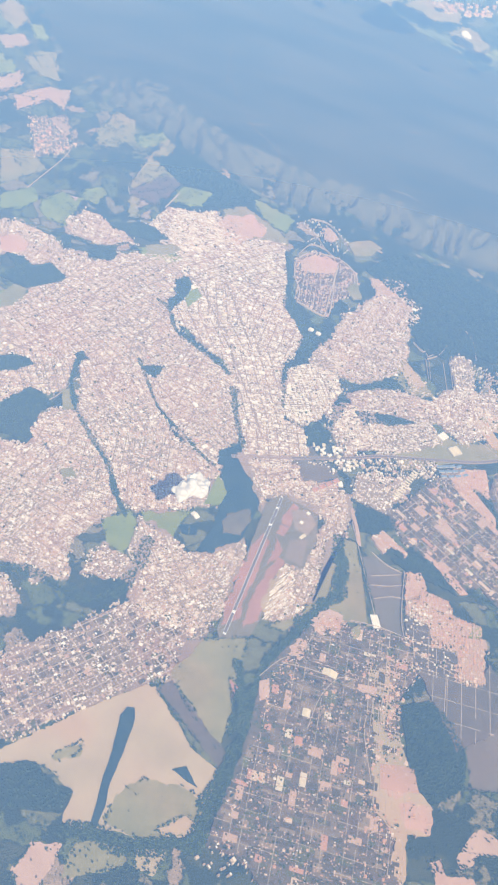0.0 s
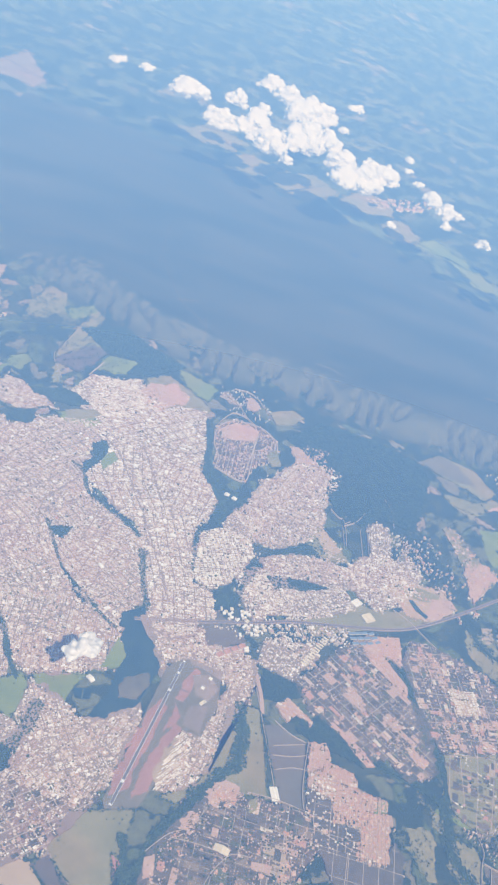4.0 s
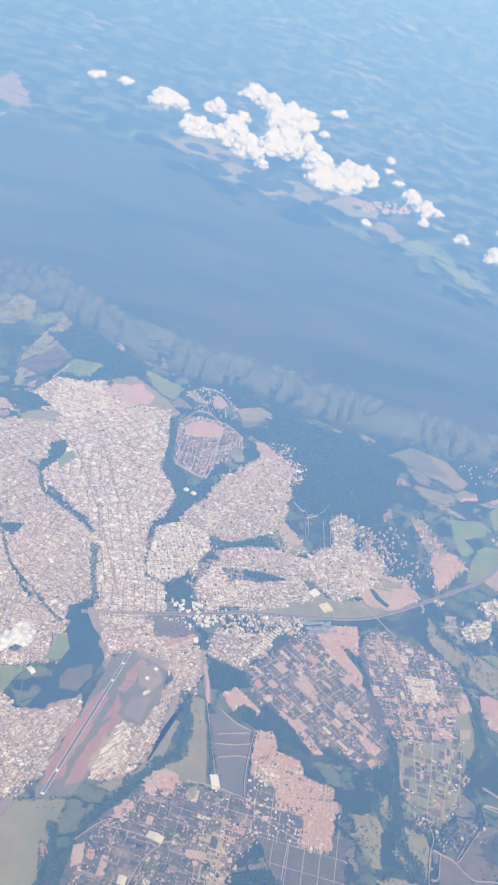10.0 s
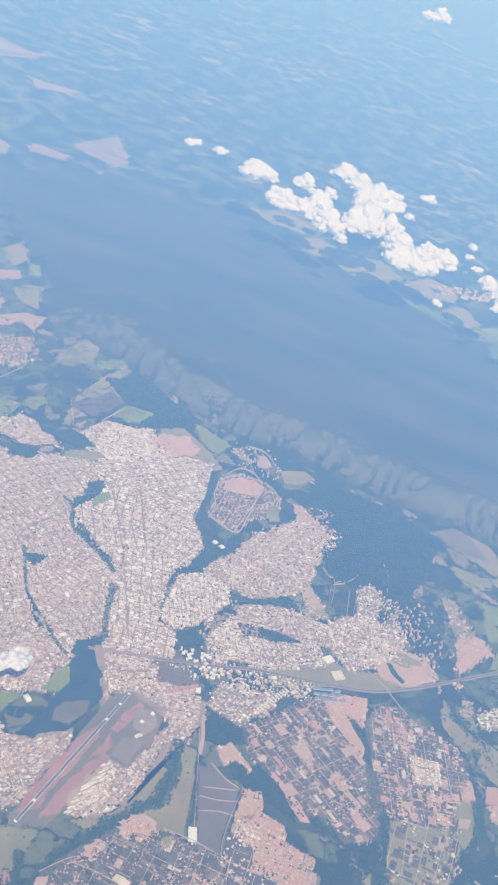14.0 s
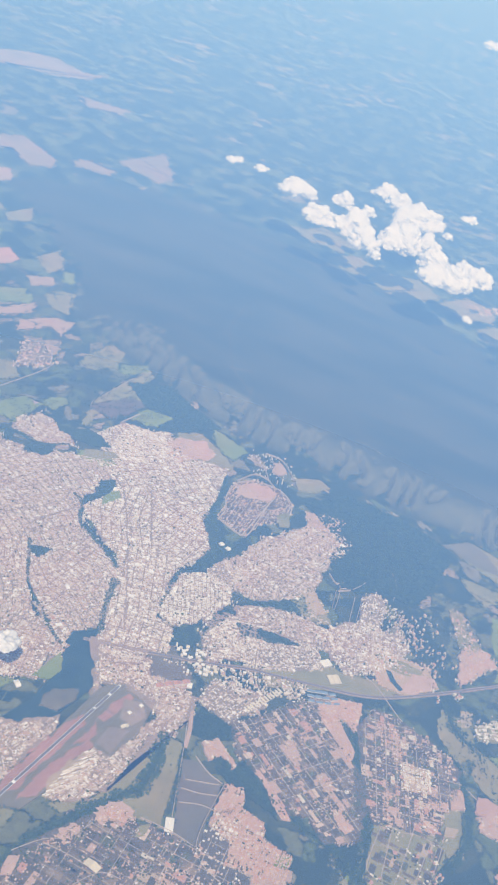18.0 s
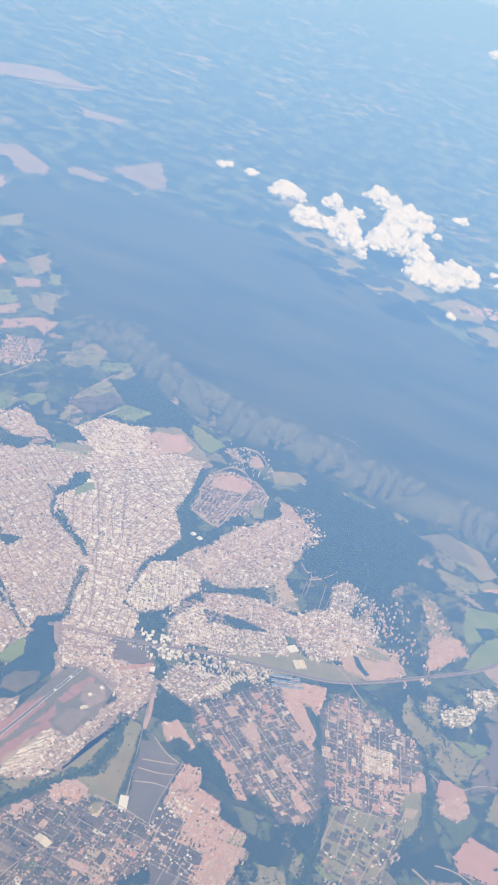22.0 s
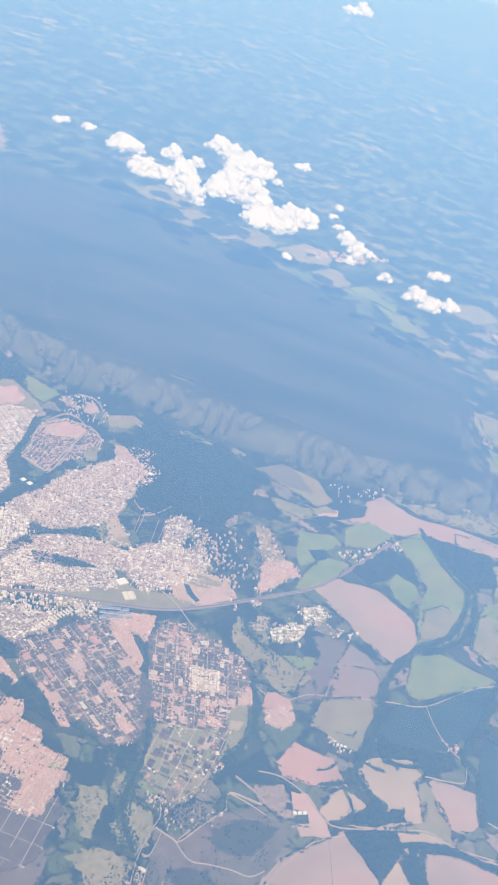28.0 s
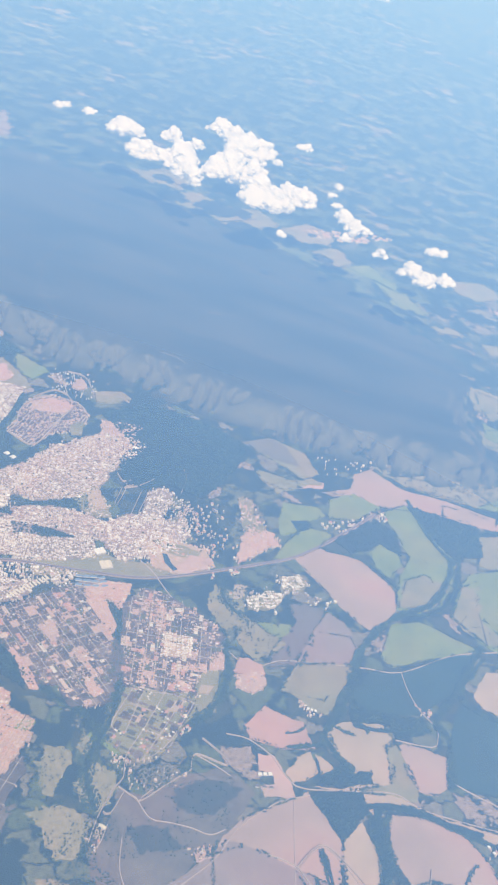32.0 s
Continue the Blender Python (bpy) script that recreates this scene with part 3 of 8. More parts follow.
def lanes(label, poly, ang, pitch, width=0.5, keep=0.85, mat=None, name="lanes"):
    """Dirt lanes on a grid, broken where the grid is not laid out."""
    at, turn, size = [], [], []
    p = np.asarray(poly, float)
    LEVEL[0] += 0.004
    for k in (0, 1):
        a = ang + k * math.pi / 2
        step = 4.0
        gu, gv, u, v, pts = lattice(poly, a, step, pitch[k])
        ok = inside(poly, pts) & free_of(pts, -0.2)
        row = {g: RNG.random() < keep + 0.1 for g in set(gv)}
        ok &= np.array([row[g] for g in gv]) & (RNG.random(len(pts)) < keep + 0.1)
        for x, y in pts[ok]:
            at.append((x, y, 0.0)), turn.append(a), size.append((step * 1.06, width * RNG.uniform(0.55, 1.0), LEVEL[0] + 0.05 + 0.004 * k))
    ob = scatter(name, BLOCK, at, turn, size, [mat or M_DIRT, mat or M_DIRT])
    return tagged(ob, label, "lanes", kind="stuff")


def clumps(name, label, pts, size, mat, flat=0.8, z=None):
    z = LEVEL[0] - 0.25 if z is None else z
    n = len(pts)
    if not n:
        return None
    s = size * RNG.uniform(0.55, 1.35, n)
    at = np.column_stack([pts, np.full(n, z)])
    ob = scatter(name, lump(len(bpy.data.objects), 1, 0.3, flat), at, RNG.uniform(0, 6.28, n), np.column_stack([s, s * RNG.uniform(0.8, 1.2, n), s * RNG.uniform(0.6, 1.0, n)]), [mat])
    return tagged(ob, label, "trees", kind="stuff")


def wood(label, poly, gap=1.0, size=1.5, mat=None, name="woodland", keep=True, cover=0.9):
    gu, gv, u, v, pts = lattice(poly, 0.4, gap, gap)
    pts = pts[inside(poly, pts) & (RNG.random(len(pts)) < cover)]
    pts = pts + RNG.normal(0, gap * 0.35, pts.shape)
    if keep:
        KEEP_OUT.append(poly)
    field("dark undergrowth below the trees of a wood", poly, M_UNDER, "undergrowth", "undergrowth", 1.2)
    return clumps(name, label, pts, size, mat or M_WOOD)


def belt(label, line, width, gap=0.9, size=1.3, mat=None, name="tree_belt", keep=True, cover=0.8):
    """Trees along a stream or a road, thick and thin by turns."""
    line = smooth_line(line)
    p = np.asarray(line)
    lo, hi = p.min(0) - width, p.max(0) + width
    box = [(lo[0], lo[1]), (hi[0], lo[1]), (hi[0], hi[1]), (lo[0], hi[1])]
    gu, gv, u, v, pts = lattice(box, 0.7, gap, gap)
    wid = np.array([width / 2 * (1 + 0.9 * noise.noise((x * 0.08, y * 0.08, 9.0))) for x, y in pts])
    pts = pts[(line_gap(line[::2] + [line[-1]], pts) < wid) & (RNG.random(len(pts)) < cover)]
    pts = pts + RNG.normal(0, gap * 0.3, pts.shape)
    if keep:
        KEEP_OUT_LINES.append((line[::2] + [line[-1]], width / 2))
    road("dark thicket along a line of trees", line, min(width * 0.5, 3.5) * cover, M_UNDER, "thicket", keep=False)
    return clumps(name, label, pts, size, mat or M_TREES)


def scrub(label, poly, gap=1.5, size=1.0, cover=0.3, mat=None):
    """Bushes and small trees in loose clusters."""
    gu, gv, u, v, pts = lattice(poly, 0.2, gap, gap)
    pts = pts + RNG.normal(0, gap * 0.5, pts.shape)
    dens = np.array([noise.noise((x * 0.05, y * 0.05, 1.0)) * 0.7 + noise.noise((x * 0.17, y * 0.17, 6.0)) * 0.9 for x, y in pts])
    ok = inside(poly, pts) & (RNG.random(len(pts)) < cover + dens) & free_of(pts)
    return clumps("bushes", label, pts[ok], size, mat or M_TREES)


EDGES, PASTURES = [], []


def hedgerows():
    """Trees and bushes that stand in broken rows along the edges of the fields."""
    pts = []
    for poly in EDGES:
        for (ax, ay), (bx, by) in zip(poly, poly[1:] + poly[:1]):
            n = int(math.hypot(bx - ax, by - ay) / 0.6)
            for i in range(n):
                x, y = ax + (bx - ax) * i / n, ay + (by - ay) * i / n
                if noise.noise((x * 0.06, y * 0.06, 2.0)) + noise.noise((x * 0.3, y * 0.3, 8.0)) * 0.7 > 0.02:
                    pts.append((x + RNG.normal(0, 0.5), y + RNG.normal(0, 0.5)))
    return clumps("hedgerow_trees", "dark trees in broken rows along field edges", np.array(pts), 0.95, M_TREES)


def pasture_trees():
    """Single trees and small groups dotted over the pastures, and thin ones along their drains."""
    for poly in PASTURES:
        gu, gv, u, v, pts = lattice(poly, 0.5, 1.4, 1.4)
        pts = pts + RNG.normal(0, 0.6, pts.shape)
        dens = np.array([max(0.0, noise.noise((x * 0.07, y * 0.07, 12.0)) + 0.6 * noise.noise((x * 0.25, y * 0.25, 3.0)) - 0.12) for x, y in pts])
        ok = inside(poly, pts) & (RNG.random(len(pts)) < 0.006 + 0.22 * dens)
        clumps("pasture_trees", "single dark trees dotted over a pasture", pts[ok], 0.85, M_TREES)


def hall(label, x, y, w, d, h, ang, roof, name="warehouse", category="warehouse", bays=1, group=""):
    """A hall with walls, a low gabled roof for each bay, and a door."""
    ob = new(name)
    ob.matrix_world = pose(x, y, LEVEL[0] + 0.01, 0, 0, math.degrees(ang))
    bm = bmesh.new()
    bmesh.ops.create_cube(bm, size=1, matrix=Matrix.Translation((0, 0, h / 2 - 0.1)) @ Matrix.Diagonal((w, d, h + 0.2, 1)))
    part("walls", bm, M_WALL, ob)
    bw = w / bays
    for i in range(bays):
        x0, x1 = -w / 2 + i * bw - 0.03, -w / 2 + (i + 1) * bw + 0.03
        bm = bmesh.new()
        sec = [(x0, h), ((x0 + x1) / 2, h + bw * 0.13), (x1, h), (x1, h + 0.04), ((x0 + x1) / 2, h + bw * 0.13 + 0.05), (x0, h + 0.04)]
        a = [bm.verts.new((px, -d / 2 - 0.05, pz)) for px, pz in sec]
        b = [bm.verts.new((px, d / 2 + 0.05, pz)) for px, pz in sec]
        for k in range(6):
            bm.faces.new((a[k], a[(k + 1) % 6], b[(k + 1) % 6], b[k]))
        for r in (a, b):
            bm.faces.new((r[0], r[1], r[4], r[5])), bm.faces.new((r[1], r[2], r[3], r[4]))
        bmesh.ops.recalc_face_normals(bm, faces=bm.faces[:])
        part("roof", bm, roof, ob)
    bm = bmesh.new()
    bmesh.ops.create_cube(bm, size=1, matrix=Matrix.Translation((0, -d / 2 - 0.02, h * 0.35)) @ Matrix.Diagonal((min(w * 0.3, 0.5), 0.05, h * 0.7, 1)))
    part("door", bm, M_ROAD, ob)
    return tagged(ob, label, category, group)


def cloud(label, lobes, seed):
    """A heap cloud: many overlapping puffs on a flat foot, fused into one rough skin."""
    r = np.random.default_rng(seed)
    at, size = [], []
    for x, y, zb, rad in lobes:
        rad, zb = rad * 1.5, zb - rad * 0.2
        top = rad
        at.append((x, y, zb + rad * 0.35)), size.append(rad * 0.72)
        for _ in range(int(20 + rad * 1.6)):
            a, q = r.uniform(0, 6.283), math.sqrt(r.random())
            hgt = r.random() ** 1.2 * (1 - 0.7 * q * q)
            at.append((x + math.cos(a) * q * rad, y + math.sin(a) * q * rad * 0.8, zb + hgt * top))
            size.append(max(2.0, rad * r.uniform(0.2, 0.46) * (1.1 - 0.5 * q)))
    size = np.array(size)
    bm = bmesh.new()
    bmesh.ops.create_icosphere(bm, subdivisions=2, radius=1.0)
    v = [(q.co.x, q.co.y, max(q.co.z, -0.5)) for q in bm.verts]
    faces = [tuple(a.index for a in f.verts) for f in bm.faces]
    bm.free()
    ob = scatter("cloud", (v, faces, [0] * len(faces)), at, r.uniform(0, 6.28, len(at)), np.column_stack([size, size, size * r.uniform(0.75, 1.0, len(at))]), [M_CLOUD], True)
    fuse = ob.modifiers.new("fuse", "REMESH")
    fuse.mode, fuse.voxel_size, fuse.use_smooth_shade = "VOXEL", 0.7, True
    soften = ob.modifiers.new("soften", "SMOOTH")
    soften.factor, soften.iterations = 0.5, 16
    for scale, push in ((9.0, 6.0), (3.2, 2.2), (1.1, 0.7)):
        tex = bpy.data.textures.new("billow", "CLOUDS")
        tex.noise_scale, tex.noise_depth = scale, 2
        rough = ob.modifiers.new("billow", "DISPLACE")
        rough.texture, rough.texture_coords, rough.strength, rough.mid_level = tex, "GLOBAL", push, 0.5
    return tagged(ob, label, "cloud")


def halls(label, a, b, n, w, d, h, roof, turn=0.0, name="warehouse", category="warehouse", group="", bays=1):
    """A row of like halls, one built and the others copied."""
    a, b = Vector(a), Vector(b)
    ang = math.atan2(b.y - a.y, b.x - a.x) + turn
    first = hall(label, a.x, a.y, w, d, h, ang, roof, name, category, bays, group)
    for i in range(1, n):
        p = a.lerp(b, i / (n - 1))
        copy_thing(first, pose(p.x, p.y, LEVEL[0] + 0.01, 0, 0, math.degrees(ang)))
    for i in range(n):
        p = a.lerp(b, i / max(1, n - 1))
        c, s = math.cos(ang) * w / 2, math.sin(ang) * w / 2
        e, f = -math.sin(ang) * d / 2, math.cos(ang) * d / 2
        KEEP_OUT.append([(p.x + c + e, p.y + s + f), (p.x - c + e, p.y - s + f), (p.x - c - e, p.y - s - f), (p.x + c - e, p.y + s - f)])
    return first


def big_roofs(label, poly, n, ang, roofs, size=(2.0, 4.5), seed=1, name="large_building", category="building"):
    """Larger buildings that stand out among the houses."""
    r = random.Random(seed)
    p = np.asarray(poly, float)
    lo, hi = p.min(0), p.max(0)
    done = tries = 0
    while done < n and tries < 4000:
        tries += 1
        q = np.array([[r.uniform(lo[0], hi[0]), r.uniform(lo[1], hi[1])]])
        if not inside(poly, q)[0] or not free_of(q, 1.0)[0]:
            continue
        w, d = r.uniform(*size), r.uniform(*size) * 0.7
        halls(label, q[0], q[0] + np.array([math.cos(ang), math.sin(ang)]), 1, w, d, r.uniform(0.5, 0.9), r.choice(roofs), r.choice([0, math.pi / 2]), name, category, bays=r.choice([1, 1, 2]))
        done += 1


# ---- land ----
bm = bmesh.new()
bmesh.ops.create_grid(bm, x_segments=60, y_segments=60, size=4200)
bmesh.ops.translate(bm, verts=bm.verts, vec=(0, 3000, 0))
me = bpy.data.meshes.new("ground")
bm.to_mesh(me)
bm.free()
me.materials.append(M_LAND)
tagged(new("ground", me), "scrub, pasture and woodland reaching to the hazy distance", "ground", kind="structure")

# the table mountain behind the town
FOOT = [(-168.4, 889.7), (-83.6, 849.1), (-6.2, 812.1), (38.3, 802.7), (81.5, 793.6), (129.3, 801.6), (181.7, 791.5), (241.1, 789.2), (278, 789.4)] + [(327.1, 786.7), (378.1, 796.2), (429.9, 800.1), (470.7, 820.4)] + [(492, 842), (457.0, 916.1), (438.5, 1009.9), (429.8, 1060.5), (401.8, 1092.8), (359.9, 1114.7), (314.5, 1154.2), (273.3, 1197.4), (217.9, 1225.3), (162.0, 1246.6), (95.7, 1256.5), (12.3, 1316.6), (-58.3, 1331.5), (-129.5, 1317.7), (-241.9, 1321.6), (-341.5, 1259.0), (-403.1, 1144.4), (-300, 1070), (-215, 980)]


FOOT_RING = np.array(FOOT + FOOT[:1], float)


def gully(x, y, t):
    """How deep a point of the flank lies in one of the gullies, 0 to 1."""
    side = noise.noise((x * 0.02, y * 0.006, 0.7)) * 2.2
    g = abs(math.sin(x * 0.125 + y * 0.03 + side * 2.4 + noise.fractal((x * 0.045, y * 0.045, 2.0), 0.8, 2.1, 3) * 1.5))
    return (1 - g) ** 2.8 * max(0.0, min(1.0, t * 3.0, (1 - t) * 3.0))


def mountain(x, y, d):
    """The height of the table mountain at a point that lies d inside its foot, and how deep that is in a gully."""
    dd = d + noise.fractal((x * 0.012, y * 0.012, 4.0), 0.8, 2.1, 3) * 5
    if dd < -6:
        return -1.5, 0.0
    dip = 40 + 190 * min(max((y - 0.15 * x - 900) / 120, 0), 1)
    t = min(max((dd + 2) / dip, 0), 1)
    g = gully(x, y, t) * max(0.0, 1 - (dip - 40) / 50)
    h = 17.0 * (t * t * (3 - 2 * t)) - g * 17.0
    h += noise.fractal((x * 0.05, y * 0.05, 8.0), 0.9, 2.0, 3) * 0.7
    return h + max(0, min(dd - 40, 160)) * 0.012, g


def plateau():
    xs, ys = np.arange(-420, 560, 1.8), np.arange(740, 1380, 1.8)
    gx, gy = np.meshgrid(xs, ys, indexing="ij")
    pts = np.stack([gx.ravel(), gy.ravel()], 1)
    d = line_gap(FOOT_RING, pts) * np.where(inside(FOOT, pts), 1, -1)
    z, deep = np.full(len(pts), -2.0), np.zeros(len(pts))
    for i in np.nonzero(d > -12)[0]:
        z[i], deep[i] = mountain(*pts[i], d[i])
    nx, ny = len(xs), len(ys)
    idx = np.arange(nx * ny).reshape(nx, ny)
    quad = np.stack([idx[:-1, :-1], idx[1:, :-1], idx[1:, 1:], idx[:-1, 1:]], -1).reshape(-1, 4)
    quad = quad[(d[quad] > -12).any(1)]
    ob = mesh_object("plateau", np.column_stack([pts, z]), quad.tolist(), M_PLATEAU, smooth=True)
    tagged(ob, "wooded table mountain with gullied flanks behind the town", "mountain", kind="structure")
    # dark clumps along the gully bottoms, added to deepen the shade there
    pick = (deep > 0.42) & (RNG.random(len(pts)) < 0.95) & (pts[:, 1] < 1120)
    many = np.repeat(np.nonzero(pick)[0], 2)
    clumps("gully_shade_clumps", "dark tree clumps standing in for shade in the mountain's gullies", pts[many] + RNG.normal(0, 0.7, (len(many), 2)), 1.9, M_WOOD, z=z[many] + 0.1)
    pick = (d > 8) & (RNG.random(len(pts)) < 0.012)
    clumps("bushes", "dark bushes scattered over the table mountain", pts[pick], 1.2, M_WOOD, z=z[pick] - 0.2)


plateau()


def track(label, line, width):
    """A pale track over the mountain, following its surface."""
    line = smooth_line(line, 2.0)
    p = np.array(line)
    d = line_gap(FOOT_RING, p) * np.where(inside(FOOT, p), 1, -1)
    h = [mountain(x, y, q)[0] + 0.45 for (x, y), q in zip(line, d)]
    l, r = strip(line, width, 0)
    v = [(x, y, k) for (x, y, _), k in zip(l, h)] + [(x, y, k) for (x, y, _), k in zip(r, h)]
    low = [(x, y, k - 1.2) for x, y, k in v]
    n = len(l)
    faces = [(i, n + i, n + i + 1, i + 1) for i in range(n - 1)] + [(2 * n + i, i, i + 1, 2 * n + i + 1) for i in range(n - 1)] + [(n + i, 3 * n + i, 3 * n + i + 1, n + i + 1) for i in range(n - 1)]
    return tagged(mesh_object("track", v + low, faces, M_FAINT), label, "track", kind="structure")


track("pale track winding up the mountain's flank", [(34.3, 863.2), (38.6, 842), (36.2, 820.6), (32.7, 804)], 0.5)
track("pale track over the table mountain", [(-25.4, 954.2), (3.4, 888.3), (25.3, 862.7), (37.1, 848.7)], 0.4)
track("pale track over the table mountain", [(-26.9, 938.2), (-34.1, 1030.1)], 0.4)
track("pale track over the table mountain", [(2.9, 881.6), (23.8, 891.3)], 0.3)
track("pale track over the table mountain", [(145.6, 847.3), (161.5, 847.1), (173.3, 840.7)], 0.4)
track("pale track over the table mountain", [(157.6, 960.1), (167.5, 965.6), (173.2, 962.2)], 0.5)
track("pale track over the table mountain", [(317.8, 885.6), (327.6, 887.9), (336, 889)], 0.4)

# the sheet that stands in for the haze
bm = bmesh.new()
bmesh.ops.create_grid(bm, x_segments=1, y_segments=1, size=4400)
bmesh.ops.translate(bm, verts=bm.verts, vec=(0, 3000, 150.0))
me = bpy.data.meshes.new("haze")
bm.to_mesh(me)
bm.free()
me.materials.append(M_HAZE)
tagged(new("haze", me), "flat sheet painted as blue haze, denser away from the flight path", "haze", kind="structure")

# ---- fields and pastures of the south ----
SAND_FIELD = [(-35.8, 236.1), (-1.2, 268.3), (31.7, 298.7), (39.6, 299.3), (67.7, 268.1), (82.2, 260.7), (77.1, 224.2), (50.1, 214.4), (35.4, 216.4), (25.2, 211.5), (10.4, 214.3), (11.7, 230.8), (-4.9, 238.5), (-34.9, 233.2)]
field("wide pale stubble field with a long reservoir", SAND_FIELD, M_SAND, keep=True)
field("green marshy pasture inside the stubble field", [(31.4, 233), (43.3, 245.4), (66.9, 247.1), (80.8, 240.1), (75.6, 224.4), (50, 215), (30.8, 217.5)], M_OLIVE, "pasture", "pasture", 1.6)
field("striped sandy corner of the pasture", [(55.8, 221.6), (69.7, 232.6), (74.4, 230.9), (75.6, 224.4), (60.4, 219.9)], M_TAN)
field("greenish scrub patch in the stubble", [(-3.8, 245), (10.4, 258.5), (9.5, 250.2), (-0.3, 242.8)], M_OLIVE, "pasture", "pasture", 1.6)
field("olive pasture south of the runway", [(50.9, 332.5), (69.9, 339.7), (86, 345.6), (83.9, 325.6), (83.4, 286), (79.5, 271.4), (58.4, 292.5), (45.4, 310.1)], M_OLIVE, "pasture", "pasture", keep=True)
field("narrow dark strip fields beside the pasture", [(40.6, 297.1), (47.9, 305.4), (84.8, 271.2), (82, 261.7)], M_LOTS)
field("small brick-red field by the river", [(78.6, 316.5), (86.4, 313.4), (82.6, 301.4)], M_RED)
field("bare pinkish field among the woods", [(-2.3, 195.6), (0, 201.7), (13.3, 203.7), (11.9, 193.7), (8.9, 185), (9.1, 179.8), (-0.9, 177.4), (-6.3, 186.5)], M_SOIL)
field("olive pasture among the woods", [(18.5, 205), (30.7, 212.4), (44, 210.1), (43.7, 198.9), (17.3, 189.1)], M_OLIVE, "pasture", "pasture")
field("sandy clearing with a few huts", [(49.3, 211.4), (61, 217.2), (62.6, 209.1), (58.9, 199.9), (49, 200.2)], M_SAND)
field("bare tan field in the woods", [(219.8, 257.5), (228, 265.9), (240.9, 262.9), (240.6, 252.9), (227.7, 251.8), (218.1, 240.4), (215, 247.1)], M_SOIL)
field("bare tan field in the woods", [(199.3, 240.2), (205.5, 244.7), (208.7, 236.6), (224.3, 238.9), (227.3, 229.4), (202.6, 223.5), (202.5, 232.1)], M_SOIL)
field("grey fallow land beside the dark wood", [(211.8, 326.4), (222.3, 327.6), (247.5, 344.3), (245.3, 290), (222.4, 287.2), (222, 307.7)], M_GREY)
field("dark ploughed field with a straight track", [(150, 428.7), (158.5, 432.3), (178.2, 424.1), (181.2, 376), (166.4, 374.9), (154.6, 409.5)], M_GREY, keep=True)
field("green pasture between the river and the airfield", [(124.7, 432.3), (132.3, 437.4), (136.2, 408.5), (134, 390.1), (117.9, 370), (105.4, 355.8), (94.9, 356.4), (115.8, 373.5), (124, 399.9)], M_OLIVE, "pasture", "pasture", keep=True)
field("green pasture east of the river", [(136.8, 439), (145.3, 439.6), (150.6, 418), (154.9, 397.1), (157.6, 376.6), (135.3, 375.6), (128.1, 375.4), (139.1, 396.2)], M_OLIVE, "pasture", "pasture", keep=True)
field("green meadow by the lake", [(4.6, 414.8), (37, 426.7), (32.2, 413.2), (27.5, 400), (9.8, 407.4)], M_GRASS, "pasture", "pasture", keep=True)
field("green lake shore", [(42.4, 455.9), (51.4, 456.9), (53.7, 442.7), (47.8, 433.1)], M_GRASS, "pasture", "pasture", keep=True)
field("green valley meadow west of the river", [(-15.4, 400.5), (-0.5, 412.9), (6.5, 406.1), (6.4, 390.2), (2.3, 377.8), (-8.2, 385.1)], M_GRASS, "pasture", "pasture", keep=True)

# ---- fields to the east ----
field("large bare pinkish ploughed field", [(335.1, 628.8), (349.8, 652.6), (376.6, 656.9), (396.1, 645.8), (413.4, 630.5), (417.7, 609), (410, 582.2), (400.2, 576.9), (377, 593.2)], M_PINK, keep=True)
field("long bare pinkish field below the mountain", [(343, 736.9), (356, 749.8), (355.2, 773.2), (367.2, 791.1), (379.5, 784.2), (401.2, 774), (431.4, 779), (482.1, 776.6), (482.5, 760.9), (433.2, 752.8), (385.3, 736.3)], M_PINK, keep=True)
field("green pasture with a dark pond", [(308.6, 697.1), (336, 705.6), (344.5, 698), (328, 671.2), (330.1, 660.3), (317.7, 652.9), (312.7, 665.9)], M_GRASS, "pasture", "pasture", keep=True)
field("green pasture beside the highway", [(332.2, 673.7), (355.3, 675.6), (349.2, 656.1), (335.6, 631.3), (320, 620), (322.5, 640.2)], M_GRASS, "pasture", "pasture", keep=True)
field("green pasture beside the highway", [(342.8, 723.1), (359.6, 742.8), (385.3, 736.3), (369.8, 705.1), (347.3, 695.5)], M_GRASS, "pasture", "pasture", keep=True)
field("long green pasture along a stream", [(388.0, 729.7), (404.6, 751.7), (427.2, 727.2), (453.6, 702.1), (455.2, 662.2), (447.8, 629.9), (434.7, 615.8), (417.0, 610.7), (413.8, 647.0), (417.4, 679.4), (402.5, 704.9)], M_GRASS, "pasture", "pasture", keep=True)
field("pale part of the long pasture", [(419.0, 649.4), (431.6, 662.7), (453.5, 661.4), (446.0, 630.5), (434.5, 618.4), (418.4, 614.0)], M_OLIVE, "pasture", "pasture", 2.0)
field("small round green pasture", [(387.5, 669.1), (392.4, 687.5), (407.0, 682.3), (414.0, 666.0), (405.9, 645.6), (393.9, 652.0)], M_GRASS, "pasture", "pasture", keep=True)
field("scrubby pasture below the mountain", [(257.5, 768.5), (274, 788.3), (307.1, 781.5), (327.4, 755.1), (315.4, 737.7), (292.4, 751.5), (270.7, 756.9)], M_OLIVE, "pasture", "pasture", keep=True)
field("striped orchard rows below the mountain", [(254, 766.1), (274, 788.3), (291.4, 781.2), (309, 757.6), (291.5, 755.8), (267.4, 759.8)], M_ROWS, "orchard", "field")
field("pale pasture below the mountain", [(276.5, 731.3), (301.2, 733.2), (311.1, 721.1), (301.9, 706.1), (284.6, 717.8)], M_OLIVE, "pasture", "pasture", keep=True)
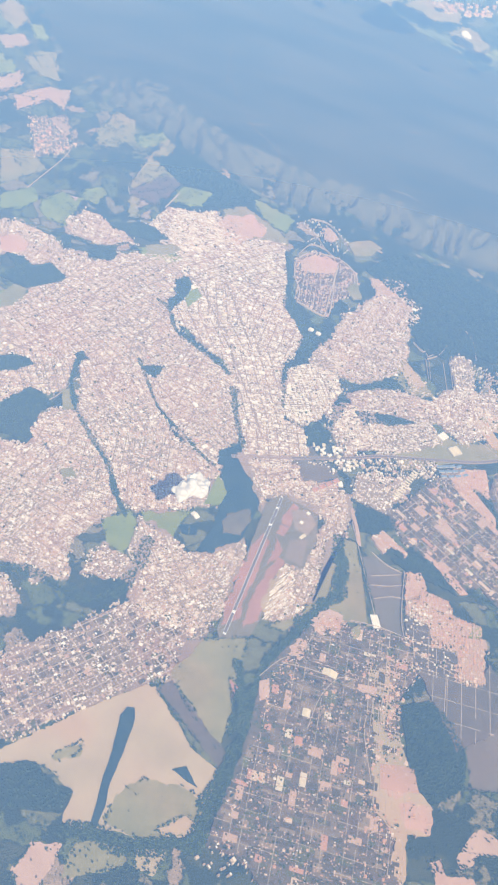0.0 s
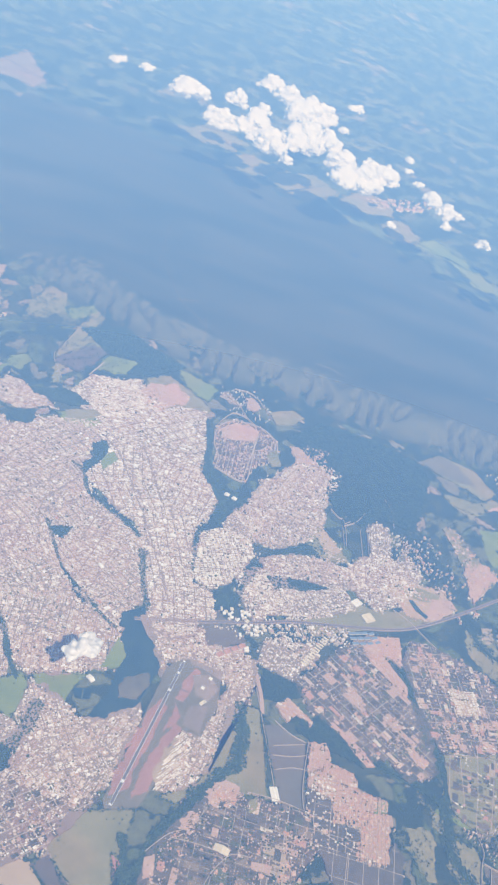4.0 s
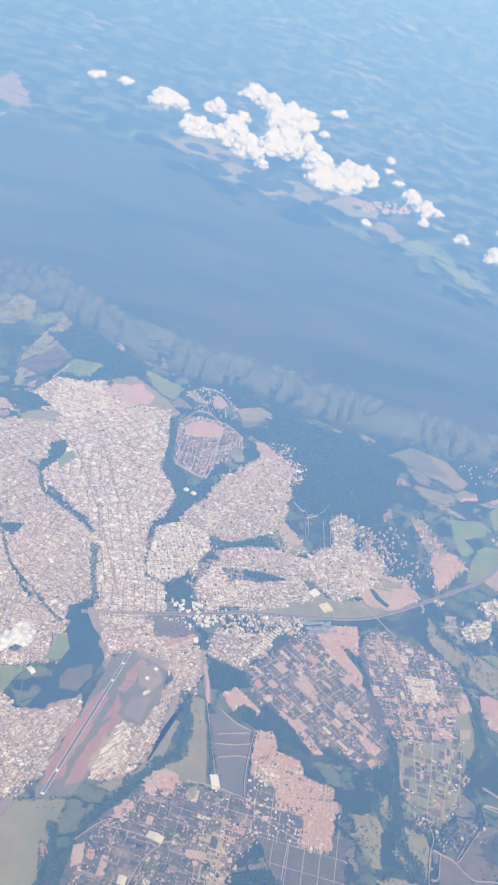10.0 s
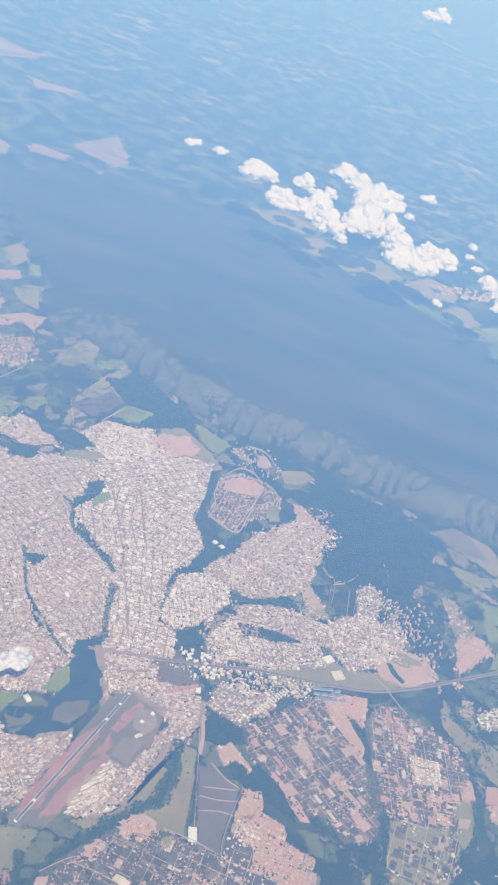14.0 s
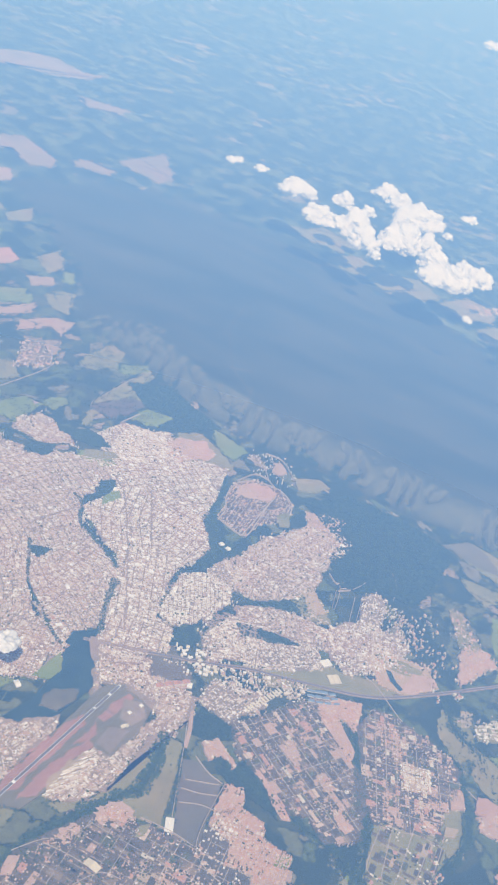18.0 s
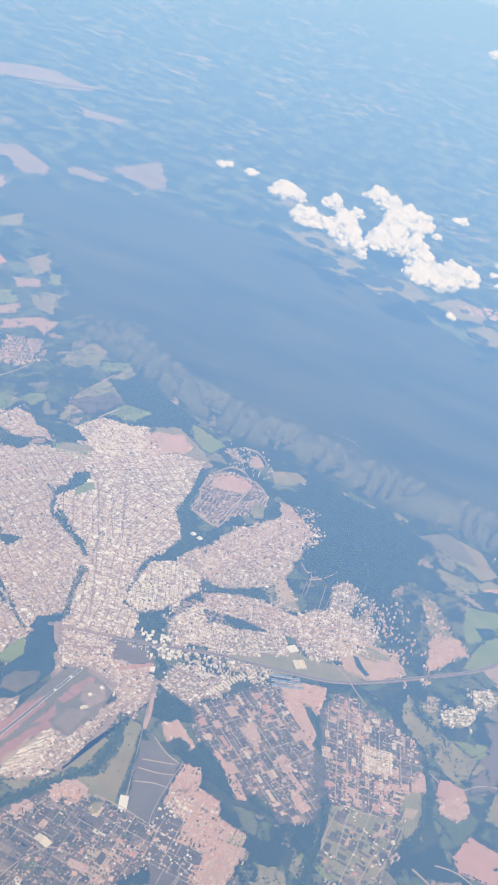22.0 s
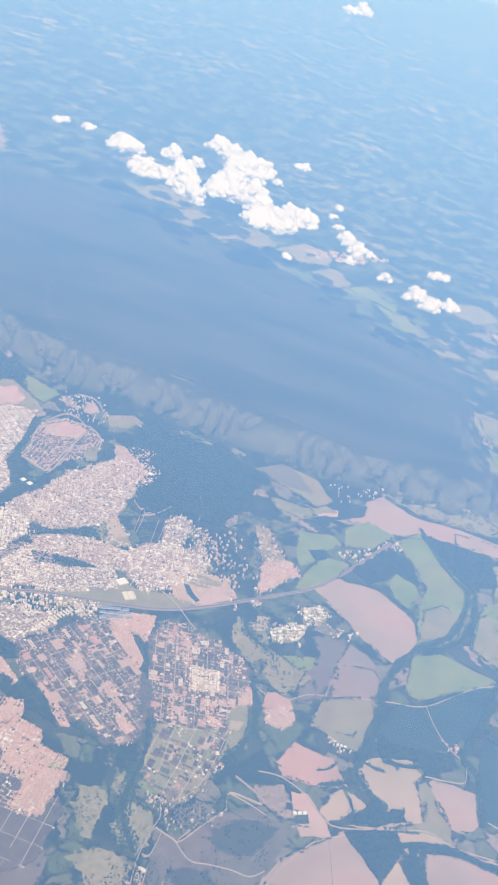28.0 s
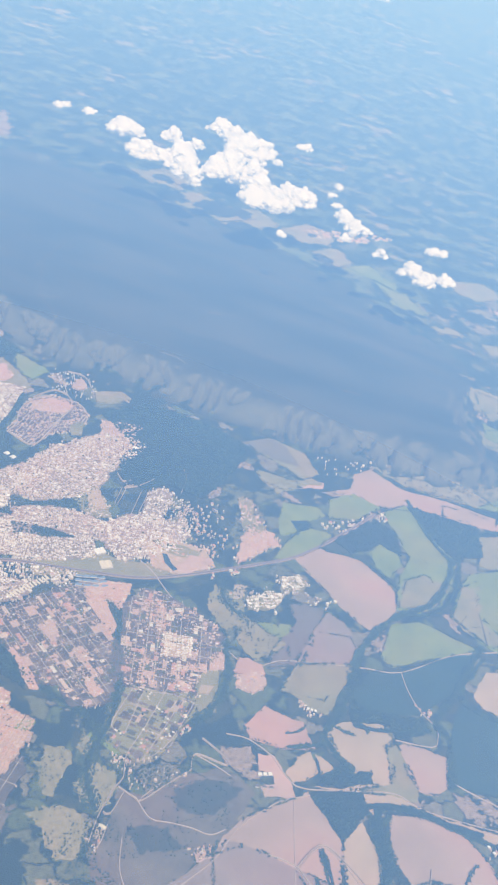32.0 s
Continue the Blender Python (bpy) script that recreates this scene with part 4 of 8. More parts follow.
field("bare pink field edge", [(310.9, 734.8), (334.1, 745.1), (335.6, 736.7), (315.5, 723.9)], M_SOIL)
field("dark green crop field", [(400.5, 509.7), (409.3, 536.9), (429.6, 546.4), (461.7, 581.5), (481.1, 594.3), (468.9, 547.6), (445.9, 511.1), (410.2, 498.4)], M_CROP, keep=True)
field("grey fallow field", [(362.7, 506.8), (367.3, 557.1), (390.6, 563.4), (399.2, 549.4), (395.3, 507), (390.6, 483.2), (379.5, 482.8), (357.6, 495.8)], M_OLIVE, keep=True)
field("small dark field", [(352.2, 542.6), (359.9, 553.1), (367.9, 544.9), (364.4, 516.2), (356.2, 517.7)], M_GREY, keep=True)
field("brick-pink bare field", [(344.3, 452.7), (350.9, 473), (377, 471.1), (389.1, 453.2), (371, 444.6), (349.9, 443.6)], M_SALMON, keep=True)
field("cream harvested field with stripes", [(389.5, 467.4), (395.2, 478.8), (411.7, 489.7), (423.9, 494.8), (433.3, 481.6), (428.9, 474.5), (435.6, 465.7), (438.2, 455.2), (435.1, 446), (425.3, 442.2), (426, 452.6), (414.1, 446), (408.3, 452.5), (396.2, 456.1)], M_TAN, keep=True)
field("pinkish bare field", [(436.2, 481.6), (451, 485.4), (469.3, 484.5), (471.5, 461.9), (465.5, 452.3), (455.4, 449.8), (445.2, 460.9)], M_PINK, keep=True)
field("grey fallow wedge", [(430.6, 475.4), (436.2, 481.6), (455.7, 447.7), (454.8, 440.6), (421.3, 434.9), (437.1, 448.7)], M_OLIVE)
field("small harvested field", [(382.1, 446.8), (386.5, 451.3), (389.5, 445.7), (394.9, 436.7), (389.7, 428.8), (382.4, 423.1), (376.3, 426.9)], M_TAN, keep=True)
field("small harvested field", [(390.2, 450.7), (395.9, 448.8), (404.1, 443.4), (396.9, 435.4)], M_TAN, keep=True)
field("bare farmyard ground", [(356.8, 434.4), (366.6, 437.8), (374, 429), (383.1, 419.9), (386.2, 414), (369.5, 406.1), (364.5, 412.3), (373.4, 417.5), (368.1, 424.8), (361.6, 423)], M_SOIL, "farmyard", "ground")
field("sandy bank of the stream", [(392.2, 425.5), (408.3, 430.6), (426.7, 443.8), (428.9, 441.2), (408.8, 428.1)], M_TAN)
field("wide bare pinkish field", [(351.8, 358.6), (355.3, 373.7), (364.3, 389.4), (385, 412.1), (391.5, 420.8), (414.7, 398.1), (418.3, 392.6), (422.6, 357.4), (362, 330.8)], M_PINK, keep=True)
field("greyish lower part of the bare field", [(337.4, 331.1), (351, 356.3), (369.5, 370.4), (395.6, 367.1), (411.3, 352.4), (340.7, 321.5)], M_MAUVE, keep=True)
field("bare tan field between streams", [(418, 394.5), (425, 413.9), (435.5, 400.5), (443.5, 381), (442.7, 366.1), (426.9, 359.2)], M_TAN, keep=True)
field("bare tan strip along the track", [(421.7, 432.9), (441.1, 440.8), (462.2, 436.7), (509.2, 440.2), (509.6, 432.1), (476.3, 430.5), (449, 433.1), (431.7, 424.2), (429.1, 419.2)], M_TAN, keep=True)
field("scrubby olive pasture", [(271.5, 364.7), (272.3, 386.5), (288.4, 384.7), (291, 374), (284.1, 354.5)], M_OLIVE, "pasture", "pasture", 2.0)
field("scrubby yellowish clearing", [(242.9, 372.2), (258.6, 376.3), (261.7, 356.8), (250, 360.7)], M_OLIVE, "pasture", "pasture", 2.0)
field("scrubby yellowish clearing", [(254.6, 340.7), (268.3, 353.1), (284.1, 350.6), (290.8, 323.7), (279.1, 325.6)], M_OLIVE, "pasture", "pasture", 2.2)
field("small green clearing", [(258.8, 397.9), (262.2, 406.5), (268.4, 401.7), (268.4, 387.7)], M_GRASS, "pasture", "pasture")
field("green clearing by the lanes", [(267.9, 415.3), (274.1, 423), (284.8, 401.3), (281.7, 395.5), (271.1, 401.2)], M_GRASS, "pasture", "pasture", 1.5)
field("olive pasture by the road", [(324.7, 301.1), (339.7, 319.5), (348.8, 284.6), (318.1, 281.9)], M_OLIVE, "pasture", "pasture")
field("small green fields beside the village", [(320, 542.8), (349.9, 556), (353.2, 527.9), (334.2, 515.1)], M_GRASS, "pasture", "pasture", 1.2)
field("small green fields beside the village", [(302.3, 487.4), (315.2, 496.8), (326.1, 453.3), (316.4, 448.6), (306.9, 463.6)], M_OLIVE, "pasture", "pasture", 1.2)

field("wide pale green pasture", [(460.9, 668.6), (468.2, 686.6), (488.6, 700.9), (504.6, 696.4), (523.7, 676.8), (537.9, 655.5), (544.0, 642.8), (530.7, 620.3), (503.7, 599.1), (488.8, 601.9), (465.8, 617.1), (456.0, 623.1)], M_GRASS, "pasture", "pasture", keep=True)
field("dry tan part of the wide pasture", [(461.5, 665.1), (472.2, 673.8), (477.6, 636.0), (499.5, 614.9), (488.8, 603.2), (465.8, 618.4), (457.7, 624.5)], M_OLIVE, "pasture", "pasture", 3.0)
field("pasture dotted with trees", [(467.7, 739.3), (505.2, 763.9), (531.5, 767.8), (524.6, 737.6), (490.5, 701.8), (474.0, 700.4), (470.1, 720.8)], M_OLIVE, "pasture", "pasture", 1.4)
field("green pasture by the track", [(413.7, 555.3), (416.1, 591.6), (435.3, 606.5), (457.0, 601.3), (480.4, 597.0), (442.3, 564.8), (423.2, 548.5)], M_GRASS, "pasture", "pasture", keep=True)
field("pasture beside the creek", [(519.7, 697.9), (537.8, 726.3), (550.9, 728.4), (546.8, 653.7), (534.1, 660.9), (523.7, 676.8)], M_OLIVE, "pasture", "pasture", 1.4)
field("bare pinkish field below the mountain", [(498.3, 782.9), (511.1, 794.1), (521.1, 771.3), (531.1, 765.4), (511, 759.1), (495.9, 764.2)], M_PINK)
field("bare pinkish strip below the mountain", [(435.2, 769.4), (460.4, 772.9), (480.7, 769.3), (499.9, 768), (496, 758.8), (461.2, 754.9), (436.3, 754.1)], M_PINK)
field("brick-pink bare field", [(535.6, 747.5), (551.1, 742.1), (558.8, 719.4), (544.4, 718.3)], M_SALMON)
field("small olive pasture", [(517.9, 701.8), (534.8, 717.8), (539.7, 692.4), (534.5, 671.2), (524.6, 681.7)], M_OLIVE, "pasture", "pasture")
field("small olive pasture", [(543, 705.6), (563.6, 719.2), (561.6, 683.4), (543.6, 671.6), (537.2, 672.4)], M_OLIVE, "pasture", "pasture")
field("bare beige field beside the crops", [(485.7, 575.9), (502.1, 584), (522.6, 567.1), (553.7, 542.6), (552.5, 520.8), (529.6, 525.1), (502.5, 533.4), (484.6, 540.2), (480.4, 549.9)], M_TAN, keep=True)
field("wide dark green crop field", [(471.1, 534.7), (486.8, 532.6), (510.3, 531), (527.5, 519), (511, 506.4), (510.2, 496), (532.5, 495.5), (537.4, 478.1), (513.7, 468.5), (474.3, 463.3), (468, 501.2)], M_CROP, keep=True)
field("pale tongue of bare land in the crop", [(512.1, 500.2), (536.9, 513.3), (539.5, 503.1), (528.8, 494.1)], M_TAN)
field("dark green crop field", [(510.1, 465.8), (532.6, 474), (535.3, 450.2), (547.7, 433.3), (530.1, 419.1), (516.8, 426.7), (514.2, 442.7)], M_CROP, keep=True)
field("wide bare pinkish field", [(441.8, 425.5), (455.1, 431.1), (482.6, 431.5), (499.9, 416.8), (508.3, 403.8), (506.6, 391.8), (490.4, 393.9), (471, 392), (458.6, 383.2), (446, 398.2), (439.7, 412.2)], M_PINK, keep=True)
field("bare pinkish field", [(436.5, 351.4), (452.7, 377.5), (460.2, 383.8), (468.5, 390.3), (472.1, 338.7), (439.1, 328.3)], M_PINK, keep=True)
field("grey-green fallow strip", [(469.7, 390.8), (493, 392.9), (495.2, 346), (472.7, 338.9)], M_GREY, keep=True)
field("olive pasture by the farm", [(494.5, 382.2), (506.6, 388.1), (509.7, 350.6), (495.2, 346)], M_OLIVE, "pasture", "pasture")
field("olive pasture by the farm", [(503.2, 418), (516.7, 424.7), (523.8, 409.1), (509.9, 403.6)], M_OLIVE, "pasture", "pasture")
field("olive pasture beyond the farm", [(509.9, 396.7), (526.4, 406.1), (545.9, 401.1), (544.8, 382.4), (509.8, 381.8)], M_OLIVE, "pasture", "pasture")
field("grassland strip below the mountain", [(402.2, 796), (427.5, 804.6), (479.2, 827), (496.5, 810.9), (480.3, 786), (429, 785.4), (408.9, 779.7)], M_GRASS, "pasture", "pasture", 1.6)
field("grey-green verges along the highway", [(167.4, 530.8), (196.5, 563.9), (219.1, 560.4), (238.1, 567.3), (269.4, 577.1), (243.7, 550.1), (207.4, 534.7), (174.3, 514.4)], M_OLIVE, "verge", "ground")
field("grey rough ground at the junction", [(78.9, 479.4), (102.7, 514.9), (128.8, 494), (117.9, 480.6), (92.6, 474.4)], M_BROWN, "verge", "ground", 1.5)
field("bare pink yard at the junction", [(102.3, 469), (128.6, 490.6), (132.6, 484), (110.9, 466.4)], M_SOIL, "yard", "ground")
field("green and brown plots west of the fields", [(288.3, 570.2), (309.7, 569), (320, 542.8), (308.2, 524.5), (290.7, 545.4)], M_OLIVE, "pasture", "pasture", 1.8)

field("brown rough grassland", [(292.6, 374.8), (308.6, 377.4), (325.4, 403), (345.1, 415.9), (363.3, 405.7), (356.5, 373.8), (343.3, 342.3), (327.1, 316.1), (314.8, 312.1), (299.4, 317), (295, 329.9), (295.4, 358.6)], M_BROWN, "grassland", "grassland", 1.2)
# two darker patches painted for cloud shadows on the grassland
field("dark patch painted as a cloud's shadow on the grassland", [(321.7, 390.7), (331.6, 399.7), (342.1, 405.7), (354.8, 404.7), (353.2, 395.4), (343.1, 381.3), (332.7, 375.6), (325.3, 381.3)], M_CLOUD_SHADE, "grassland", "grassland", 2.5)
field("dark patch painted as a cloud's shadow on the grassland", [(303.6, 351.6), (314.1, 359), (326.2, 363.2), (334.6, 356.4), (329.7, 345.2), (317, 344.5)], M_CLOUD_SHADE, "grassland", "grassland", 2.5)
field("dry scrubby clearing", [(258.4, 404.2), (266.4, 401.5), (268.7, 393.2), (266.9, 386.1), (260.4, 392.2)], M_YELLOW, "clearing", "clearing", 1.4)
field("dry scrubby clearing", [(267.7, 367.1), (270.5, 380.7), (275.3, 386.6), (288.2, 378.5), (291, 365.1), (287.5, 355.8), (274.6, 359.3)], M_YELLOW, "clearing", "clearing", 1.8)
field("dry scrubby clearing", [(259.8, 347.9), (272.5, 352.4), (288.6, 348.2), (288.4, 334.7), (287.8, 323), (278.8, 322.3), (267.8, 327.7)], M_YELLOW, "clearing", "clearing", 1.8)
field("dry scrubby clearing", [(243.3, 385.8), (257.9, 389.1), (262.3, 379.8), (259.9, 368.2), (261.2, 356.5), (255.7, 354.5)], M_YELLOW, "clearing", "clearing", 1.6)
field("dry pasture beside the lots", [(266.6, 408.7), (268.1, 433.6), (270.7, 414.8), (282.7, 413.5), (286.1, 401), (274.8, 402.4)], M_OLIVE, "clearing", "clearing", 1.4)
field("pale scrub by the stream", [(274.4, 307.1), (287.6, 311.4), (296.1, 309), (294.1, 301.5), (278.6, 296.5)], M_YELLOW, "clearing", "clearing", 1.6)
field("mauve fallow field", [(357.6, 369.2), (375.7, 370.5), (397.1, 368), (422.4, 365.2), (425.6, 340.8), (339.8, 319.9), (342.5, 338.5)], M_MAUVE, "field", "field", 1.0)
field("narrow yellow farm lots", [(290.2, 349.9), (295.4, 350.2), (295.1, 340.9), (291.2, 340.7)], M_TAN, "plot", "plot", 0.3)
field("narrow farm lots", [(291.4, 340), (295.2, 340.6), (295.4, 334.6), (290.8, 334.8)], M_LOTS, "plot", "plot", 0.3)
field("bare pink patch with huts", [(342.4, 354.2), (348.8, 358.3), (352.8, 354.8), (346.5, 348)], M_SOIL, "farmyard", "farmyard", 0.8)
# undergrowth colour laid here to paint a cloud's shadow
field("dark patch standing in for a cloud's shadow on bare land", [(343.2, 327), (354.8, 334.3), (365.6, 331.7), (367.2, 327.2), (345.9, 320.3)], M_UNDER, "thicket", "thicket", 1.0)

field("dark fallow field with a track", [(342.5, 575.6), (354.2, 581.2), (369.1, 581.1), (360.1, 519.5), (345.5, 505.2), (343.1, 524.8), (352.3, 560.8)], M_GREY, keep=True)
field("mauve fallow field", [(369.6, 581.2), (384.4, 577.3), (398.7, 554.1), (394.3, 537.2), (364.5, 520.3), (360.8, 520.7)], M_MAUVE, keep=True)
field("olive fallow field", [(362.2, 519.3), (394.1, 536), (392.1, 516.3), (386.3, 495.1), (357, 490.1)], M_OLIVE, keep=True)
field("pasture with trees by the stream", [(315, 550.4), (336.3, 539.1), (351.3, 535.6), (347, 522.7), (333.9, 508.6), (320.1, 520.6)], M_OLIVE, "pasture", "pasture", 1.5)
field("rough tan ground by the highway", [(300.9, 576.4), (311.5, 580.6), (311.1, 565.4), (304.9, 561.1)], M_SAND, "pasture", "pasture", 1.0)
field("bushy pasture under the mountain", [(275.5, 732.2), (307.4, 732.5), (322, 745.2), (332.6, 742.1), (305.7, 714.6), (284.9, 717.2)], M_OLIVE, "pasture", "pasture", 2.0)
field("bushy pasture under the mountain", [(365.1, 796.4), (404.1, 805), (482.4, 833), (487.4, 816.8), (465.2, 785.1), (429.1, 780.5), (400.1, 781.4), (378.5, 790)], M_YELLOW, "pasture", "pasture", 2.2)

